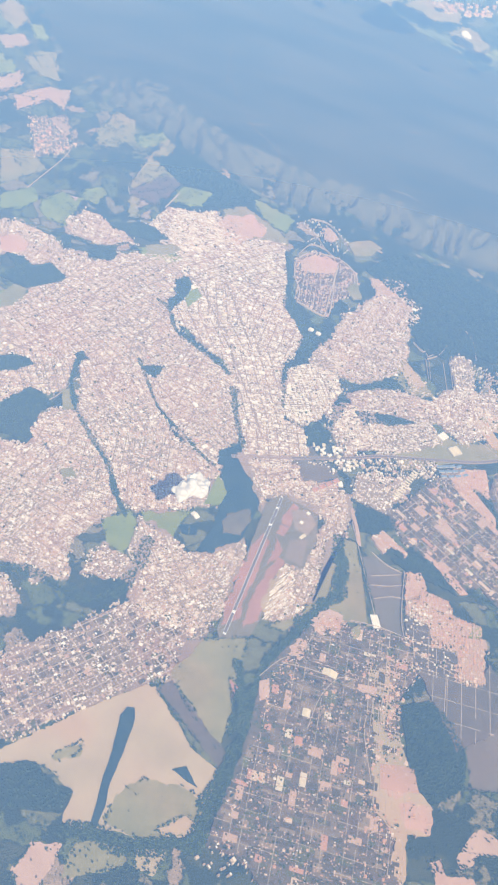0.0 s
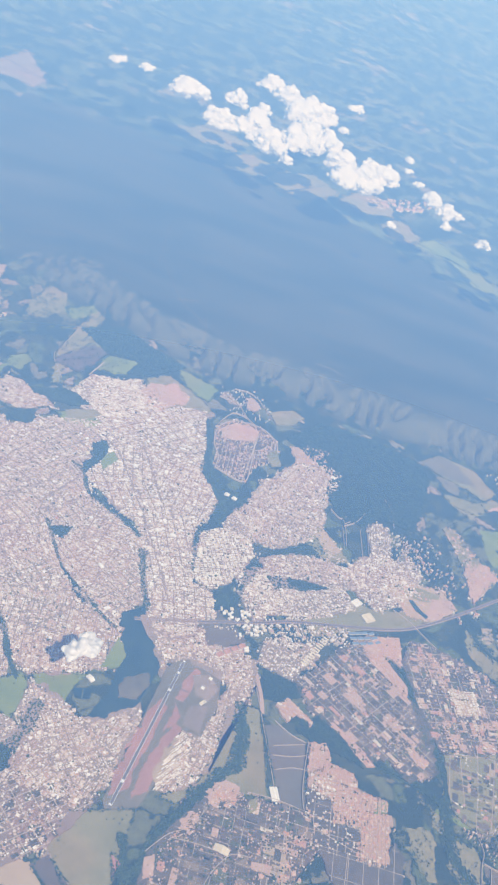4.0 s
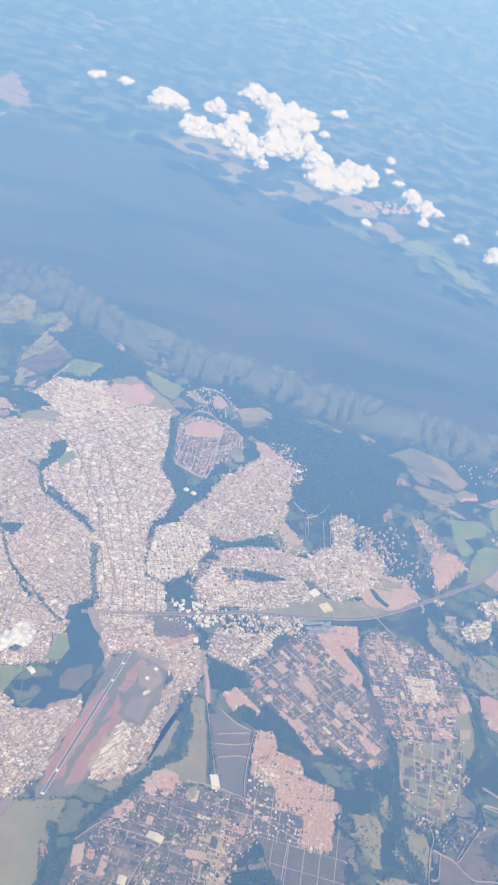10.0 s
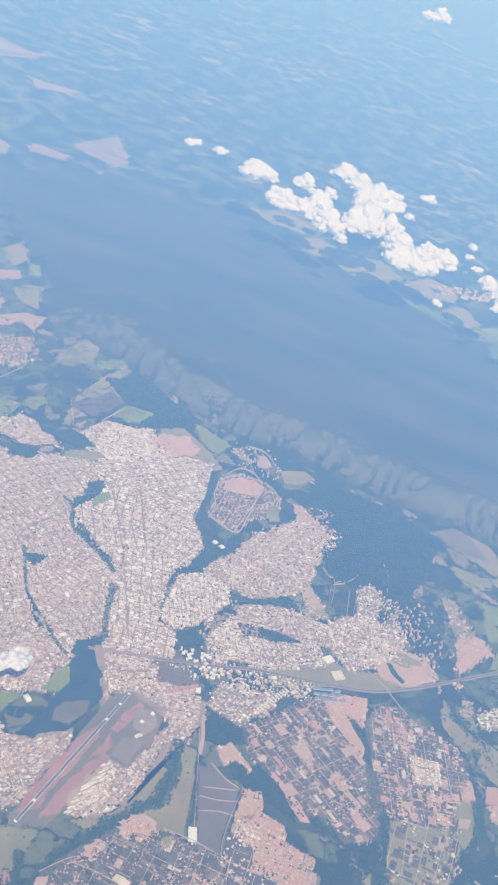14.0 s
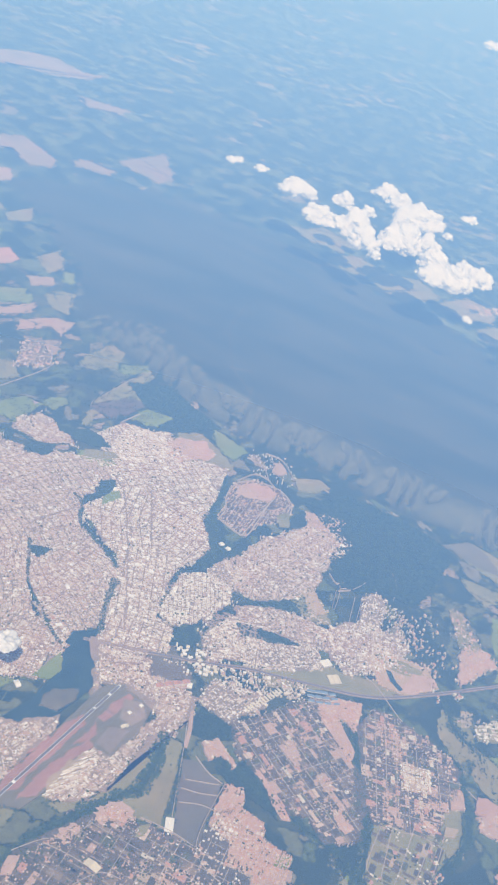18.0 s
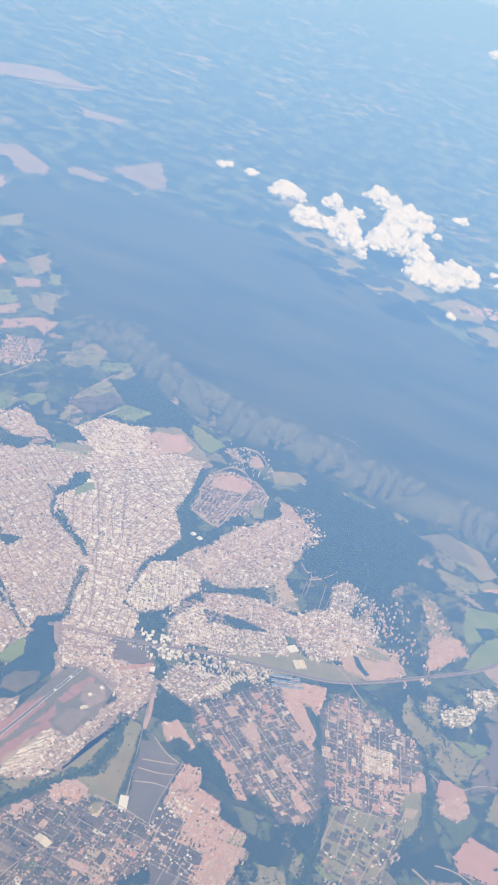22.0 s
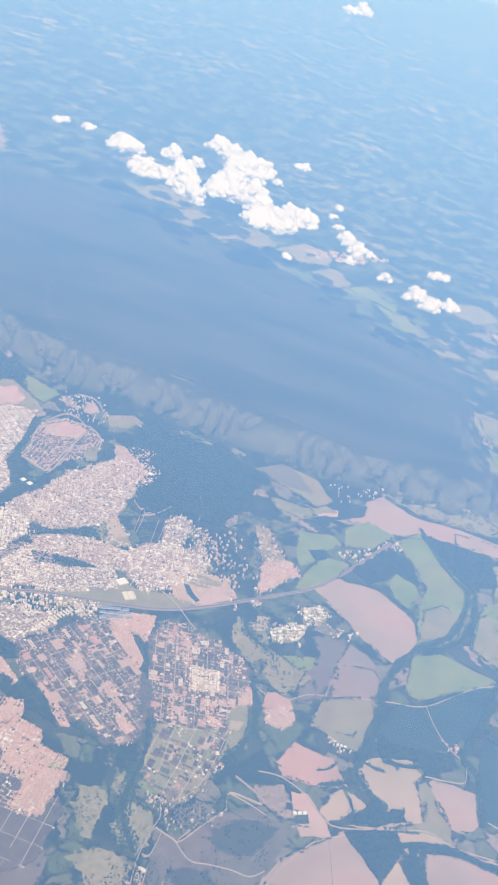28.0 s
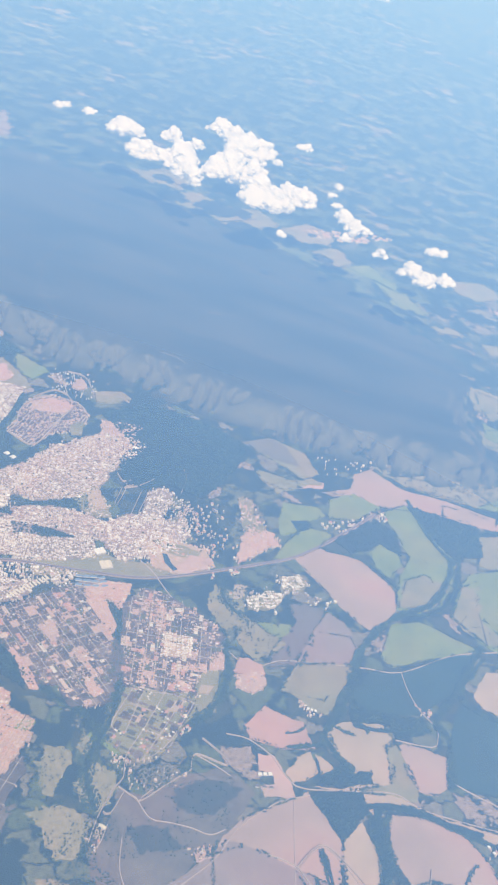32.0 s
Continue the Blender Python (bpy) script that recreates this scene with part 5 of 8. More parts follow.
# ---- fields to the north and north-west ----
for label, poly, mat in [
    ("bare pinkish field at the foot of the hills", [(-201.1, 833.4), (-181.2, 865.5), (-158.2, 870.9), (-155.9, 834.2), (-174.1, 843.9), (-192.8, 809.1)], M_PINK),
    ("bare pinkish field at the foot of the hills", [(-166.1, 814.6), (-153.1, 829.1), (-142, 804.7), (-143.7, 790.6)], M_PINK),
    ("bare pinkish field at the foot of the hills", [(-228.2, 846.1), (-208.6, 879), (-199.7, 852.7), (-218.5, 830.6)], M_PINK),
    ("green pasture at the foot of the hills", [(-122.6, 807.3), (-113.9, 859.6), (-95.9, 855), (-85.1, 824.4), (-107.9, 800.3)], M_OLIVE),
    ("green pasture north of the town", [(-42.8, 747.3), (-34.5, 777.4), (-6.3, 778.9), (-14.7, 755.8)], M_GRASS),
    ("bright green pasture below the mountain", [(25, 790), (39.3, 788.5), (66.2, 777.1), (60.4, 753.1), (38.7, 766)], M_GRASS),
    ("pale pasture at the edge of the town", [(2.6, 758.7), (20.6, 775.8), (54.4, 754.5), (64.9, 741.4), (54.3, 710.2), (21.5, 724.5)], M_OLIVE),
    ("green pasture at the town's edge", [(-169.0, 688.4), (-147.8, 710.0), (-139.7, 698.3), (-144.3, 682.3), (-162.3, 667.3)], M_GRASS),
    ("green pasture at the town's edge", [(-138.5, 697.2), (-125.7, 714.9), (-107.7, 714.7), (-108.3, 702.4), (-111.3, 682.4), (-114.6, 670.9), (-133.6, 680.0)], M_GRASS),
    ("green pasture at the town's edge", [(-110.0, 727.4), (-97.7, 739.8), (-90.4, 729.8), (-98.5, 712.2), (-105.7, 712.4)], M_GRASS),
    ("bare pink farmyard by the pastures", [(-118.9, 714.4), (-112.2, 713.9), (-113.9, 706.1)], M_SOIL),
    ("dry pasture on the plain", [(-187.8, 748.6), (-161.9, 758.7), (-145.6, 738.8), (-152.8, 727.4), (-172.6, 700.0)], M_OLIVE),
    ("scrubby dry land on the plain", [(-77.9, 751.2), (-74.3, 779.3), (-69.3, 813.4), (-46.6, 819.2), (-35.7, 794.5), (-48.7, 762.6), (-69.7, 745.1)], M_OLIVE),
    ("dry pasture on the plain", [(-73.3, 739.5), (-67.7, 742.7), (-61.9, 712.1), (-68.1, 707.8)], M_OLIVE),
    ("small green clearing", [(-89.8, 831.1), (-63.7, 852.8), (-57.6, 840.9), (-71.7, 819.9), (-84.3, 818.2)], M_GRASS),
    ("green scrubby pasture", [(-75.5, 783.7), (-61.6, 841.7), (-51.9, 833.9), (-61.1, 784.4)], M_OLIVE),
    ("dry pasture on the plain", [(-77, 741.9), (-53, 785.8), (-34.6, 783.9), (-51.1, 735.6)], M_LOTS),
    ("bare pinkish field beyond the mountain", [(-524.5, 1267.5), (-481.7, 1316.7), (-405.4, 1278.5), (-393.4, 1244.4), (-415.7, 1220.1), (-462.9, 1255.1), (-496.7, 1224.2)], M_FAR),
    ("bare pinkish field beyond the mountain", [(-391.6, 1295.4), (-378.3, 1327.8), (-333.2, 1318.7), (-334, 1293.9), (-380, 1283.9)], M_FAR),
    ("bare pinkish field beyond the mountain", [(-353.4, 1364.7), (-324.6, 1470.8), (-268.6, 1378.4), (-275, 1340.6), (-331, 1350.7)], M_FAR),
    ("bare pinkish field on the far plain", [(-771.5, 1617.7), (-717.9, 1714.4), (-669.4, 1750.9), (-598.6, 1726.5), (-567.4, 1754.2), (-577.6, 1686.9), (-618.4, 1639.9), (-683.5, 1619.3), (-721.3, 1541)], M_FAR),
    ("bare pinkish field on the far plain", [(-536.3, 1589), (-452.4, 1610.8), (-449.9, 1573.7), (-505.8, 1551.3)], M_FAR),
    ("bare pinkish field at the foot of the hills", [(-448.4, 1162), (-423.5, 1187.3), (-401.3, 1153.4), (-416.2, 1111.3)], M_PINK),
    ("scattered clearings west of the hills", [(-264.7, 975.4), (-256, 1011), (-229.5, 976.3), (-234.5, 947.7)], M_OLIVE),
    ("scattered clearings west of the hills", [(-209.9, 916.4), (-190.4, 930.4), (-181.7, 901.9), (-194.8, 895.6)], M_OLIVE),
    ("scattered clearings west of the hills", [(-166.4, 929.9), (-147.7, 933), (-138, 907), (-156.2, 904)], M_OLIVE),
    ("scattered clearings west of the hills", [(-262.9, 870.1), (-232.9, 897.7), (-220.9, 883.1), (-249.2, 848.5)], M_GRASS),
    ("pale field beyond the mountain", [(438.7, 1019.5), (476.9, 1018.1), (475.9, 979.8), (453.8, 966), (439.2, 991.5)], M_OLIVE),
    ("pale pinkish field on the far plain", [(437.6, 1268.3), (488.9, 1256.8), (482.4, 1241.7), (441.3, 1247.1)], M_FAR),
    ("pale pinkish field on the far plain", [(467.7, 1156.6), (484.3, 1148.1), (478, 1133.3), (457.1, 1136.7)], M_FAR),
    ("bare pink field on the far plain", [(447.4, 1260.2), (497.8, 1247.4), (494.3, 1225.8), (457.9, 1234.2)], M_FAR),
    ("bare pink field on the far plain", [(467.9, 1136.3), (491.8, 1127.3), (488.6, 1113.7), (471.7, 1118.9)], M_FAR),
    ("bare pink field on the far plain", [(478.9, 1097.7), (505.4, 1100.7), (495.5, 1089.6)], M_FAR),
    ("bare pink field on the far plain", [(505.4, 1115), (526.6, 1101.8), (512, 1095.6)], M_FAR),
    ("pale dry field beyond the mountain", [(444.6, 1012.7), (462.1, 1009.4), (490.1, 1005.7), (478.5, 971.8), (464, 956.7), (451, 981.9)], M_OLIVE),
    ("pale dry field beyond the mountain", [(459.4, 922.6), (494, 930.3), (511.4, 898.8), (477.4, 897.1), (463.1, 900.7)], M_OLIVE),
    ("pale dry field beyond the mountain", [(499.4, 1004.5), (536.5, 1013.2), (547.9, 980.2), (511.6, 971.9)], M_GRASS),
    ("pale dry field beyond the mountain", [(455.7, 925.1), (477.5, 943.8), (487.1, 926.0), (500.9, 914.7), (466.8, 900.2)], M_OLIVE),
    ("long green field beyond the mountain", [(489.2, 964.6), (507.1, 954.6), (524.2, 927.7), (541.1, 913.7), (534.7, 893.2), (506.6, 906.2), (492.3, 927.7)], M_GRASS),
    ("small green field beyond the mountain", [(495.2, 1007.9), (510.7, 1009.0), (507.4, 986.9), (498.2, 988.2)], M_GRASS),
    ("small green field beyond the mountain", [(520.1, 1014.7), (533.1, 1036.4), (544.8, 1010.4), (531.8, 988.1)], M_OLIVE),
    ("pale fields beyond the mountain's rim", [(48.8, 1292.9), (62.4, 1342.7), (112.3, 1366.9), (148.2, 1330.3), (107.4, 1264.7)], M_OLIVE),
    ("pale fields beyond the mountain's rim", [(147.7, 1314.6), (182.1, 1370.7), (226.1, 1357.2), (222.3, 1309.6), (177.4, 1290.9)], M_YELLOW),
    ("green fields beyond the mountain's rim", [(-80.7, 1365.4), (-53.1, 1425.4), (14.3, 1400.0), (-4.1, 1352.5)], M_OLIVE),
    ("green fields beyond the mountain's rim", [(244.5, 1245.3), (282.1, 1284.2), (334.4, 1234.6), (370.0, 1178.5), (340.6, 1176.0), (297.6, 1235.5)], M_GRASS),
    ("green fields beyond the mountain's rim", [(205.7, 1274.5), (233.9, 1309.7), (262.2, 1275.0), (249.0, 1240.2), (222.3, 1245.1)], M_OLIVE),
    ("pale field below the clouds", [(-15.5, 1313.3), (16.6, 1363.9), (60.7, 1349.3), (43.4, 1298.4), (14.2, 1292.6)], M_OLIVE),
    ("bare pink clearing west of the hills", [(-320.6, 930.2), (-296.7, 972.4), (-272.2, 953.8), (-276.8, 931.7), (-306.4, 910.4)], M_SALMON),
    ("scrubby clearing west of the hills", [(-349.6, 1053.9), (-338.1, 1096.8), (-317.3, 1056.6), (-336.5, 1034.3)], M_OLIVE),
    ("scrubby clearing west of the hills", [(-261.8, 979.6), (-256.4, 1017.5), (-226.2, 970.6), (-244.3, 956.8)], M_OLIVE),
    ("bare pink clearing west of the hills", [(-247.1, 925.8), (-224.4, 946.2), (-214.2, 925.3), (-233.3, 910.1)], M_PINK),
    ("green clearing west of the hills", [(-226.1, 968.1), (-215.0, 974.2), (-200.2, 944.8), (-213.4, 945.1)], M_GRASS),
    ("green clearing west of the hills", [(-261.9, 848.0), (-222.5, 893.5), (-211.3, 872.0), (-236.2, 851.1), (-249.6, 830.9)], M_GRASS),
    ("dry clearing west of the hills", [(-213.5, 903.8), (-191.3, 923.0), (-171.6, 879.2), (-192.4, 880.5)], M_YELLOW),
    ("bare pink clearing west of the hills", [(-246.6, 826.7), (-225.1, 845.1), (-203.9, 875.6), (-206.4, 839.6), (-225.0, 825.1)], M_PINK),
    ("green clearing at the foot of the hills", [(-164.7, 926.0), (-150.8, 933.7), (-139.6, 906.6), (-150.1, 895.0)], M_GRASS),
    ("green clearing west of the hills", [(-391.8, 1041.3), (-377.4, 1080.4), (-356.6, 1061.8), (-363.4, 1024.2)], M_OLIVE),
    ("green clearing west of the hills", [(-347.1, 989.4), (-328.4, 1007.9), (-314.7, 983.2), (-329.5, 959.9)], M_GRASS),
    ("green field beyond the mountain", [(536.4, 862.6), (555.9, 868.6), (554.8, 847.2), (535.8, 847.7)], M_GRASS),
    ("long bare pink field on the far plain", [(447.8, 1258.0), (465.4, 1262.8), (502.5, 1242.5), (487.9, 1220.9), (462.5, 1225.7)], M_SOIL),
    ("bare pink field on the far plain", [(467.8, 1143.0), (484.9, 1146.0), (492.5, 1124.4), (477.7, 1119.6)], M_SOIL),
    ("bare pink field on the far plain", [(505.2, 1115.0), (523.2, 1105.9), (515.0, 1091.4)], M_SOIL),
    ("pale field on the far plain", [(440.4, 1141.6), (467.6, 1149.7), (476.3, 1123.6), (454.8, 1117.6)], M_OLIVE),
    ("pale field on the far plain", [(387.3, 1318.0), (432.7, 1341.9), (460.7, 1308.8), (427.8, 1273.8), (397.3, 1282.2)], M_OLIVE),
    ("pale field at the mountain's rim", [(377.8, 1151.1), (410.3, 1163.0), (419.4, 1149.8), (393.3, 1128.4)], M_OLIVE),
    ("green field beyond the mountain", [(457, 949.1), (496.7, 927.7), (514.4, 922.2), (510, 904.1), (463.1, 916.6)], M_GRASS),
]:
    field(label, poly, mat, amp=5.0 if mat is M_FAR or "rim" in label or "clouds" in label else 2.2)

# ---- waters ----
lake("dark lake beside the airfield", [(44.4, 482.9), (58.4, 495), (67.2, 475.9), (79.1, 452.2), (76.7, 436.5), (70.7, 413.1), (56.9, 396.8), (43.4, 392.1), (51.9, 415.6), (54.4, 445.4), (49.5, 463.8)])
lake("long narrow dark reservoir in a pale field", [(31.3, 283.0), (27.5, 282.2), (25.1, 276.4), (25.4, 265.8), (25.2, 252.8), (24.3, 241.6), (24.5, 228.1), (24.2, 213.4), (26.8, 211.8), (28.7, 226.2), (28.6, 239.7), (30.8, 254.4), (32.3, 267.8), (33.2, 277.4)], amp=0.3)
lake("small dark pond in the pasture", [(58.3, 254.5), (64.9, 258.2), (72.8, 247.8), (66.4, 250.1)], "pond")
lake("dark rectangular settling pond", [(31.5, 412.9), (37, 414.9), (38.1, 407), (34.1, 406.9)], "pond", 0.1)
lake("dark rectangular settling pond", [(37.7, 415.1), (43, 416.1), (42.9, 408.7), (38.8, 407.2)], "pond", 0.1)
lake("dark pond in the pasture", [(320.3, 674.7), (333, 682.4), (337.1, 672.6), (329.4, 663.9)], "pond")

# ---- roads ----
road("dusty verge of the highway", [(54.1, 481.9), (88.4, 493.7), (137.1, 512.9), (157.8, 522.6), (197.2, 534.5), (238.5, 548.7), (269.4, 570.4), (307.9, 604.6), (334.2, 631.1), (359.4, 673.8), (382.4, 723.4)], 2.8, M_URBAN, "verge")
road("grey highway with dusty verges", [(54.1, 481.9), (88.4, 493.7), (137.1, 512.9), (157.8, 522.6), (197.2, 534.5), (238.5, 548.7), (269.4, 570.4), (307.9, 604.6), (334.2, 631.1), (359.4, 673.8), (382.4, 723.4)], 1.3, M_ROAD)
road("pale road beside the airfield", [(135.8, 474.1), (144.8, 444), (154.6, 409.5), (161.7, 383.4)], 0.5, M_DIRT)
road("pale farm track between fields", [(331.4, 493.2), (345.8, 512.2), (359.3, 521.1), (403.3, 537.3), (429.6, 546.4), (461.7, 580.9), (493, 601.3)], 0.45, M_DIRT)
road("pale farm track to a homestead", [(429.6, 546.4), (436.5, 530.9), (447.2, 516), (458.5, 506.9), (460.6, 497.6), (457.9, 488.8), (434.8, 483.9)], 0.45, M_DIRT)
road("pale farm track across the bare field", [(384.7, 413.3), (391, 388), (401, 347.9)], 0.45, M_DIRT)
road("pale farm track along the stream", [(365.8, 436.5), (378.6, 424.4), (389.6, 421.7), (421.4, 434.5), (440.9, 441.6), (462.1, 437.5), (509.1, 442.2)], 0.45, M_DIRT)
road("pale country road", [(308, 278), (337.1, 323.4), (354.3, 354.6), (360.8, 379), (373.7, 400.7), (379.7, 407.6), (394.9, 419.9)], 0.5, M_DIRT)
road("pale country road", [(365.8, 436.5), (349.3, 442.6), (335.5, 440.6)], 0.36, M_DIRT)
road("winding pale track", [(302.4, 374.4), (314.4, 364.6), (325.1, 366.4), (337.5, 368.2), (347.9, 368.3), (354.8, 375.4)], 0.5, M_DIRT)
road("pale track", [(323, 417.2), (336.1, 414.7), (346.9, 411.2)], 0.4, M_DIRT)
road("pale track across the slope", [(-62.8, 720.5), (-77.4, 748), (-74.7, 770.7), (-64.7, 835.4)], 0.5, M_DIRT)
road("pale track past the green pasture", [(-43.3, 736.9), (-36.1, 762.8)], 1.0, M_DIRT)
road("pale track", [(-152.4, 705.1), (-138.2, 758.2), (-135.2, 778.7)], 0.6, M_DIRT)
road("pale lane with forks in the wood", [(183.5, 663.8), (191.2, 647.9), (193.9, 621.6)], 0.36, M_DIRT)
road("pale lane with forks in the wood", [(191.2, 647.9), (203, 660.8), (208.6, 669.9)], 0.36, M_DIRT)
road("pale straight lane at the town's edge", [(211.1, 654.5), (215.3, 610.3)], 0.36, M_DIRT)
road("straight lane at the town's edge", [(204.1, 646.3), (207.7, 612.6)], 0.4, M_DIRT)
road("winding track in the wood", [(228.3, 681), (227.6, 692.6), (231, 703)], 0.4, M_DIRT)
road("pale avenue in the scattered quarter", [(-54.1, 283.2), (-45.1, 293.1), (-32.1, 301.5), (-20.1, 314.9), (12.8, 347), (15.2, 358.9), (14.9, 375.7)], 0.5, M_DIRT)
road("pale country road along the river", [(77.7, 212.9), (81.2, 220.6), (83.6, 228.8), (88.9, 251.5), (95.1, 282.5), (96.5, 307.3), (102.1, 327.4), (125.4, 366.2)], 0.5, M_DIRT)
road("pale road through the ribbon village", [(172.7, 349), (170.8, 314.6), (169.6, 286.4), (169.4, 266.6), (177.4, 243.7), (181.2, 226.9)], 0.5, M_DIRT)
road("grey avenue through the town", [(-11.3, 661.1), (4.5, 645.6), (27.7, 603.7), (47.1, 564.2), (74.2, 502.8)], 0.7, M_ROAD, keep=True)
road("grey avenue through the town", [(18.6, 669.1), (32.3, 639.4), (48.9, 602.3)], 0.6, M_ROAD)
road("grey avenue through the town", [(25, 669.2), (46.4, 671.1), (61.9, 668.8)], 0.6, M_ROAD)

road("pale street through the western quarters", [(-63.6, 384.8), (-44.7, 404.1), (-16.4, 434.1), (9.9, 468.8), (29.4, 493.9)], 0.5, M_DIRT)
road("grey street through the western quarters", [(-69.6, 416.5), (-56.4, 439.9), (-42.6, 464.7)], 0.5, M_ROAD)
road("grey street through the western quarters", [(-113.7, 512.0), (-96.9, 534.9), (-84.1, 561.8), (-69.6, 586.7)], 0.45, M_ROAD)
road("grey street through the western quarters", [(-55.0, 528.6), (-23.6, 542.6)], 0.45, M_ROAD)
road("grey street through the western quarters", [(-62.0, 590.4), (-33.4, 577.1), (7.0, 566.4), (34.0, 563.2)], 0.5, M_ROAD)
road("grey street through the western quarters", [(-30.0, 543.4), (-32.1, 567.8), (-17.0, 601.6), (-10.8, 632.9)], 0.4, M_ROAD)
road("pale street through the western quarters", [(-79.5, 475.3), (-68.0, 491.3), (-60.9, 512.9)], 0.4, M_DIRT)
road("grey street through the western quarters", [(-43.2, 631.4), (-24.9, 663.2), (-18.6, 678.1)], 0.4, M_ROAD)
road("pale farm track across the crops", [(474.2, 465.6), (488.6, 462.5), (504.7, 458.8), (515.3, 445.3), (511.7, 439.7), (523.3, 412.8), (529.5, 399.4)], 0.45, M_DIRT)
road("pale farm track across the crops", [(504.7, 458.8), (526.5, 477.9), (550.8, 488.7)], 0.45, M_DIRT)
road("pale farm track across the crops", [(515.3, 445.3), (526.9, 477.1)], 0.4, M_DIRT)
road("pale track across the pasture", [(489.6, 698.1), (513.5, 756.7)], 0.4, M_DIRT)
road("pale farm tracks on bare land", [(397.4, 366.3), (406.6, 386.5), (420.2, 381.6), (434.4, 369.6)], 0.4, M_DIRT, keep=False)

road("pale street across the lots", [(232.8, 566.8), (245.2, 559.5), (266.3, 540.4), (289.3, 527.2), (313.9, 510.8), (328.7, 502.3), (342.4, 498.5)], 0.5, M_DIRT)
road("pale main street of the lots", [(281.2, 513.5), (289, 467.6), (287.2, 434.5), (283.3, 400.9)], 0.7, M_DIRT)
road("pale lane of the lots", [(304.9, 454.2), (302, 439.2), (299, 410.2)], 0.5, M_DIRT)
road("pale lane of the lots", [(312.1, 454.1), (308.1, 415.5)], 0.5, M_DIRT)
road("broad pink dirt verge of the airfield road", [(137.6, 473.1), (145.1, 450.4), (147.7, 436.4)], 2.6, M_SOIL, "verge")
road("long pale wall along the ploughed field", [(156.2, 434.4), (167.9, 427), (179, 424.5)], 0.5, M_DIRT)
road("pale track beside the ploughed field", [(179.3, 424.6), (180.8, 409.1), (183.8, 380.2)], 0.45, M_DIRT)
for line in ([(157.4, 408.3), (169.1, 411), (181.4, 416.5)], [(160, 398.4), (172.2, 403.7), (183.6, 404.1)], [(157, 415.2), (176.1, 422.6)]):
    road("faint track across the ploughed field", line, 0.2, M_DIRT, "track", keep=False)

# ---- streams and woods ----
belt("dark trees along the pasture stream", [(454.7, 709.2), (457.0, 686.1), (457.5, 663.3), (452.0, 635.2), (439.1, 615.6), (418.5, 603.2), (406.0, 579.4)], 2.8, keep=False, cover=0.95)
belt("dark trees along the pasture creek", [(500.0, 706.2), (516.3, 694.0), (527.3, 672.5), (542.5, 657.5)], 4.0, keep=False, cover=0.9)
belt("trees along a creek at the town's edge", [(-142.2, 659.9), (-132.3, 659.7), (-121.4, 656.1), (-102.2, 661.7), (-87.8, 658.4), (-74.9, 661.3), (-61.9, 674.4), (-50.5, 670.9)], 3.0)
belt("trees along a stream between fields", [(483.3, 587.4), (470.5, 545.9), (482.9, 533.8), (510.3, 531), (540.8, 516.3)], 4)
belt("trees along a stream between fields", [(438.5, 424.3), (444.4, 397.6), (452.4, 381.1), (436.2, 354.1)], 4)
belt("hedge of dark trees", [(409, 381.5), (416.1, 365.3), (427.3, 351.2)], 2.5, keep=False)
belt("dark gully in a bare field", [(492.6, 412.3), (488.5, 403), (487.2, 392.9)], 1.6, keep=False)
belt("trees around the pasture", [(458.4, 710.1), (471.4, 746.6), (506, 763.8), (530.9, 758.2)], 3, cover=0.5, keep=False)
belt("trees along a creek in the town", [(-24.7, 617.5), (-14.7, 611.8), (-9.8, 598.2), (-2.8, 586.7), (6.7, 581.8), (16.4, 575.8), (25.9, 570.4), (33.4, 566.7), (39.9, 560.8)], 3.4)
belt("trees along a creek in the town", [(-24.3, 547.3), (-17.6, 535.5), (-10.6, 521.7), (-4.1, 510.0), (3.2, 501.6), (12.7, 493.8), (21.9, 487.1), (29.7, 478.8), (38.3, 472.1), (44.7, 468.9)], 2.4)
belt("trees along a creek in the town", [(-64.5, 528.0), (-63.5, 515.3), (-61.7, 502.6), (-57.2, 493.1), (-52.2, 481.3), (-46.1, 474.0), (-37.4, 462.0), (-27.5, 450.9), (-19.8, 440.7), (-15.2, 430.6), (-10.4, 419.8), (-5.9, 412.9), (-2.4, 408.6)], 3.6)
belt("trees along a creek in the town", [(45.6, 546.4), (51.9, 519.4), (59.3, 497)], 4.5)
belt("broad dark tree belt along the river", [(133.3, 435.3), (136.9, 408.8), (136.6, 395.3), (124.4, 376.3), (106.8, 344.3), (98.6, 328.2), (94.3, 299.5), (89.9, 271), (85, 256.7), (76.6, 227), (75.3, 218)], 10)
belt("dark trees along the southern stream", [(74.8, 220.7), (48, 211.1), (25.4, 211), (14.1, 211)], 8)
belt("dark trees along the southern stream", [(82.3, 325.1), (88.1, 308.4), (84, 282.7)], 5)
belt("trees along the lower river", [(-73.2, 341.1), (-49.5, 349.3), (-28.2, 344.3), (-14.1, 340.9), (3.5, 350.8), (13.3, 375.1), (14.6, 393.2)], 8, cover=0.6)
belt("trees along a stream between fields", [(400.1, 556), (399.5, 526), (397.4, 486.6), (391.8, 468.6), (399.5, 457.7), (412.1, 447.3)], 7)
belt("trees along a stream between fields", [(450.6, 692.4), (449.6, 661.7), (439.9, 628), (424.1, 609.2), (411.3, 589.2), (402, 562.5), (398.1, 537)], 5)
belt("trees along a stream between fields", [(354.6, 651.6), (376.8, 655.4), (395.7, 649.2), (414.3, 634.5)], 2.5, keep=False)
belt("trees along a stream between fields", [(405.3, 758), (431.3, 713), (450.6, 692.4)], 4, keep=False)
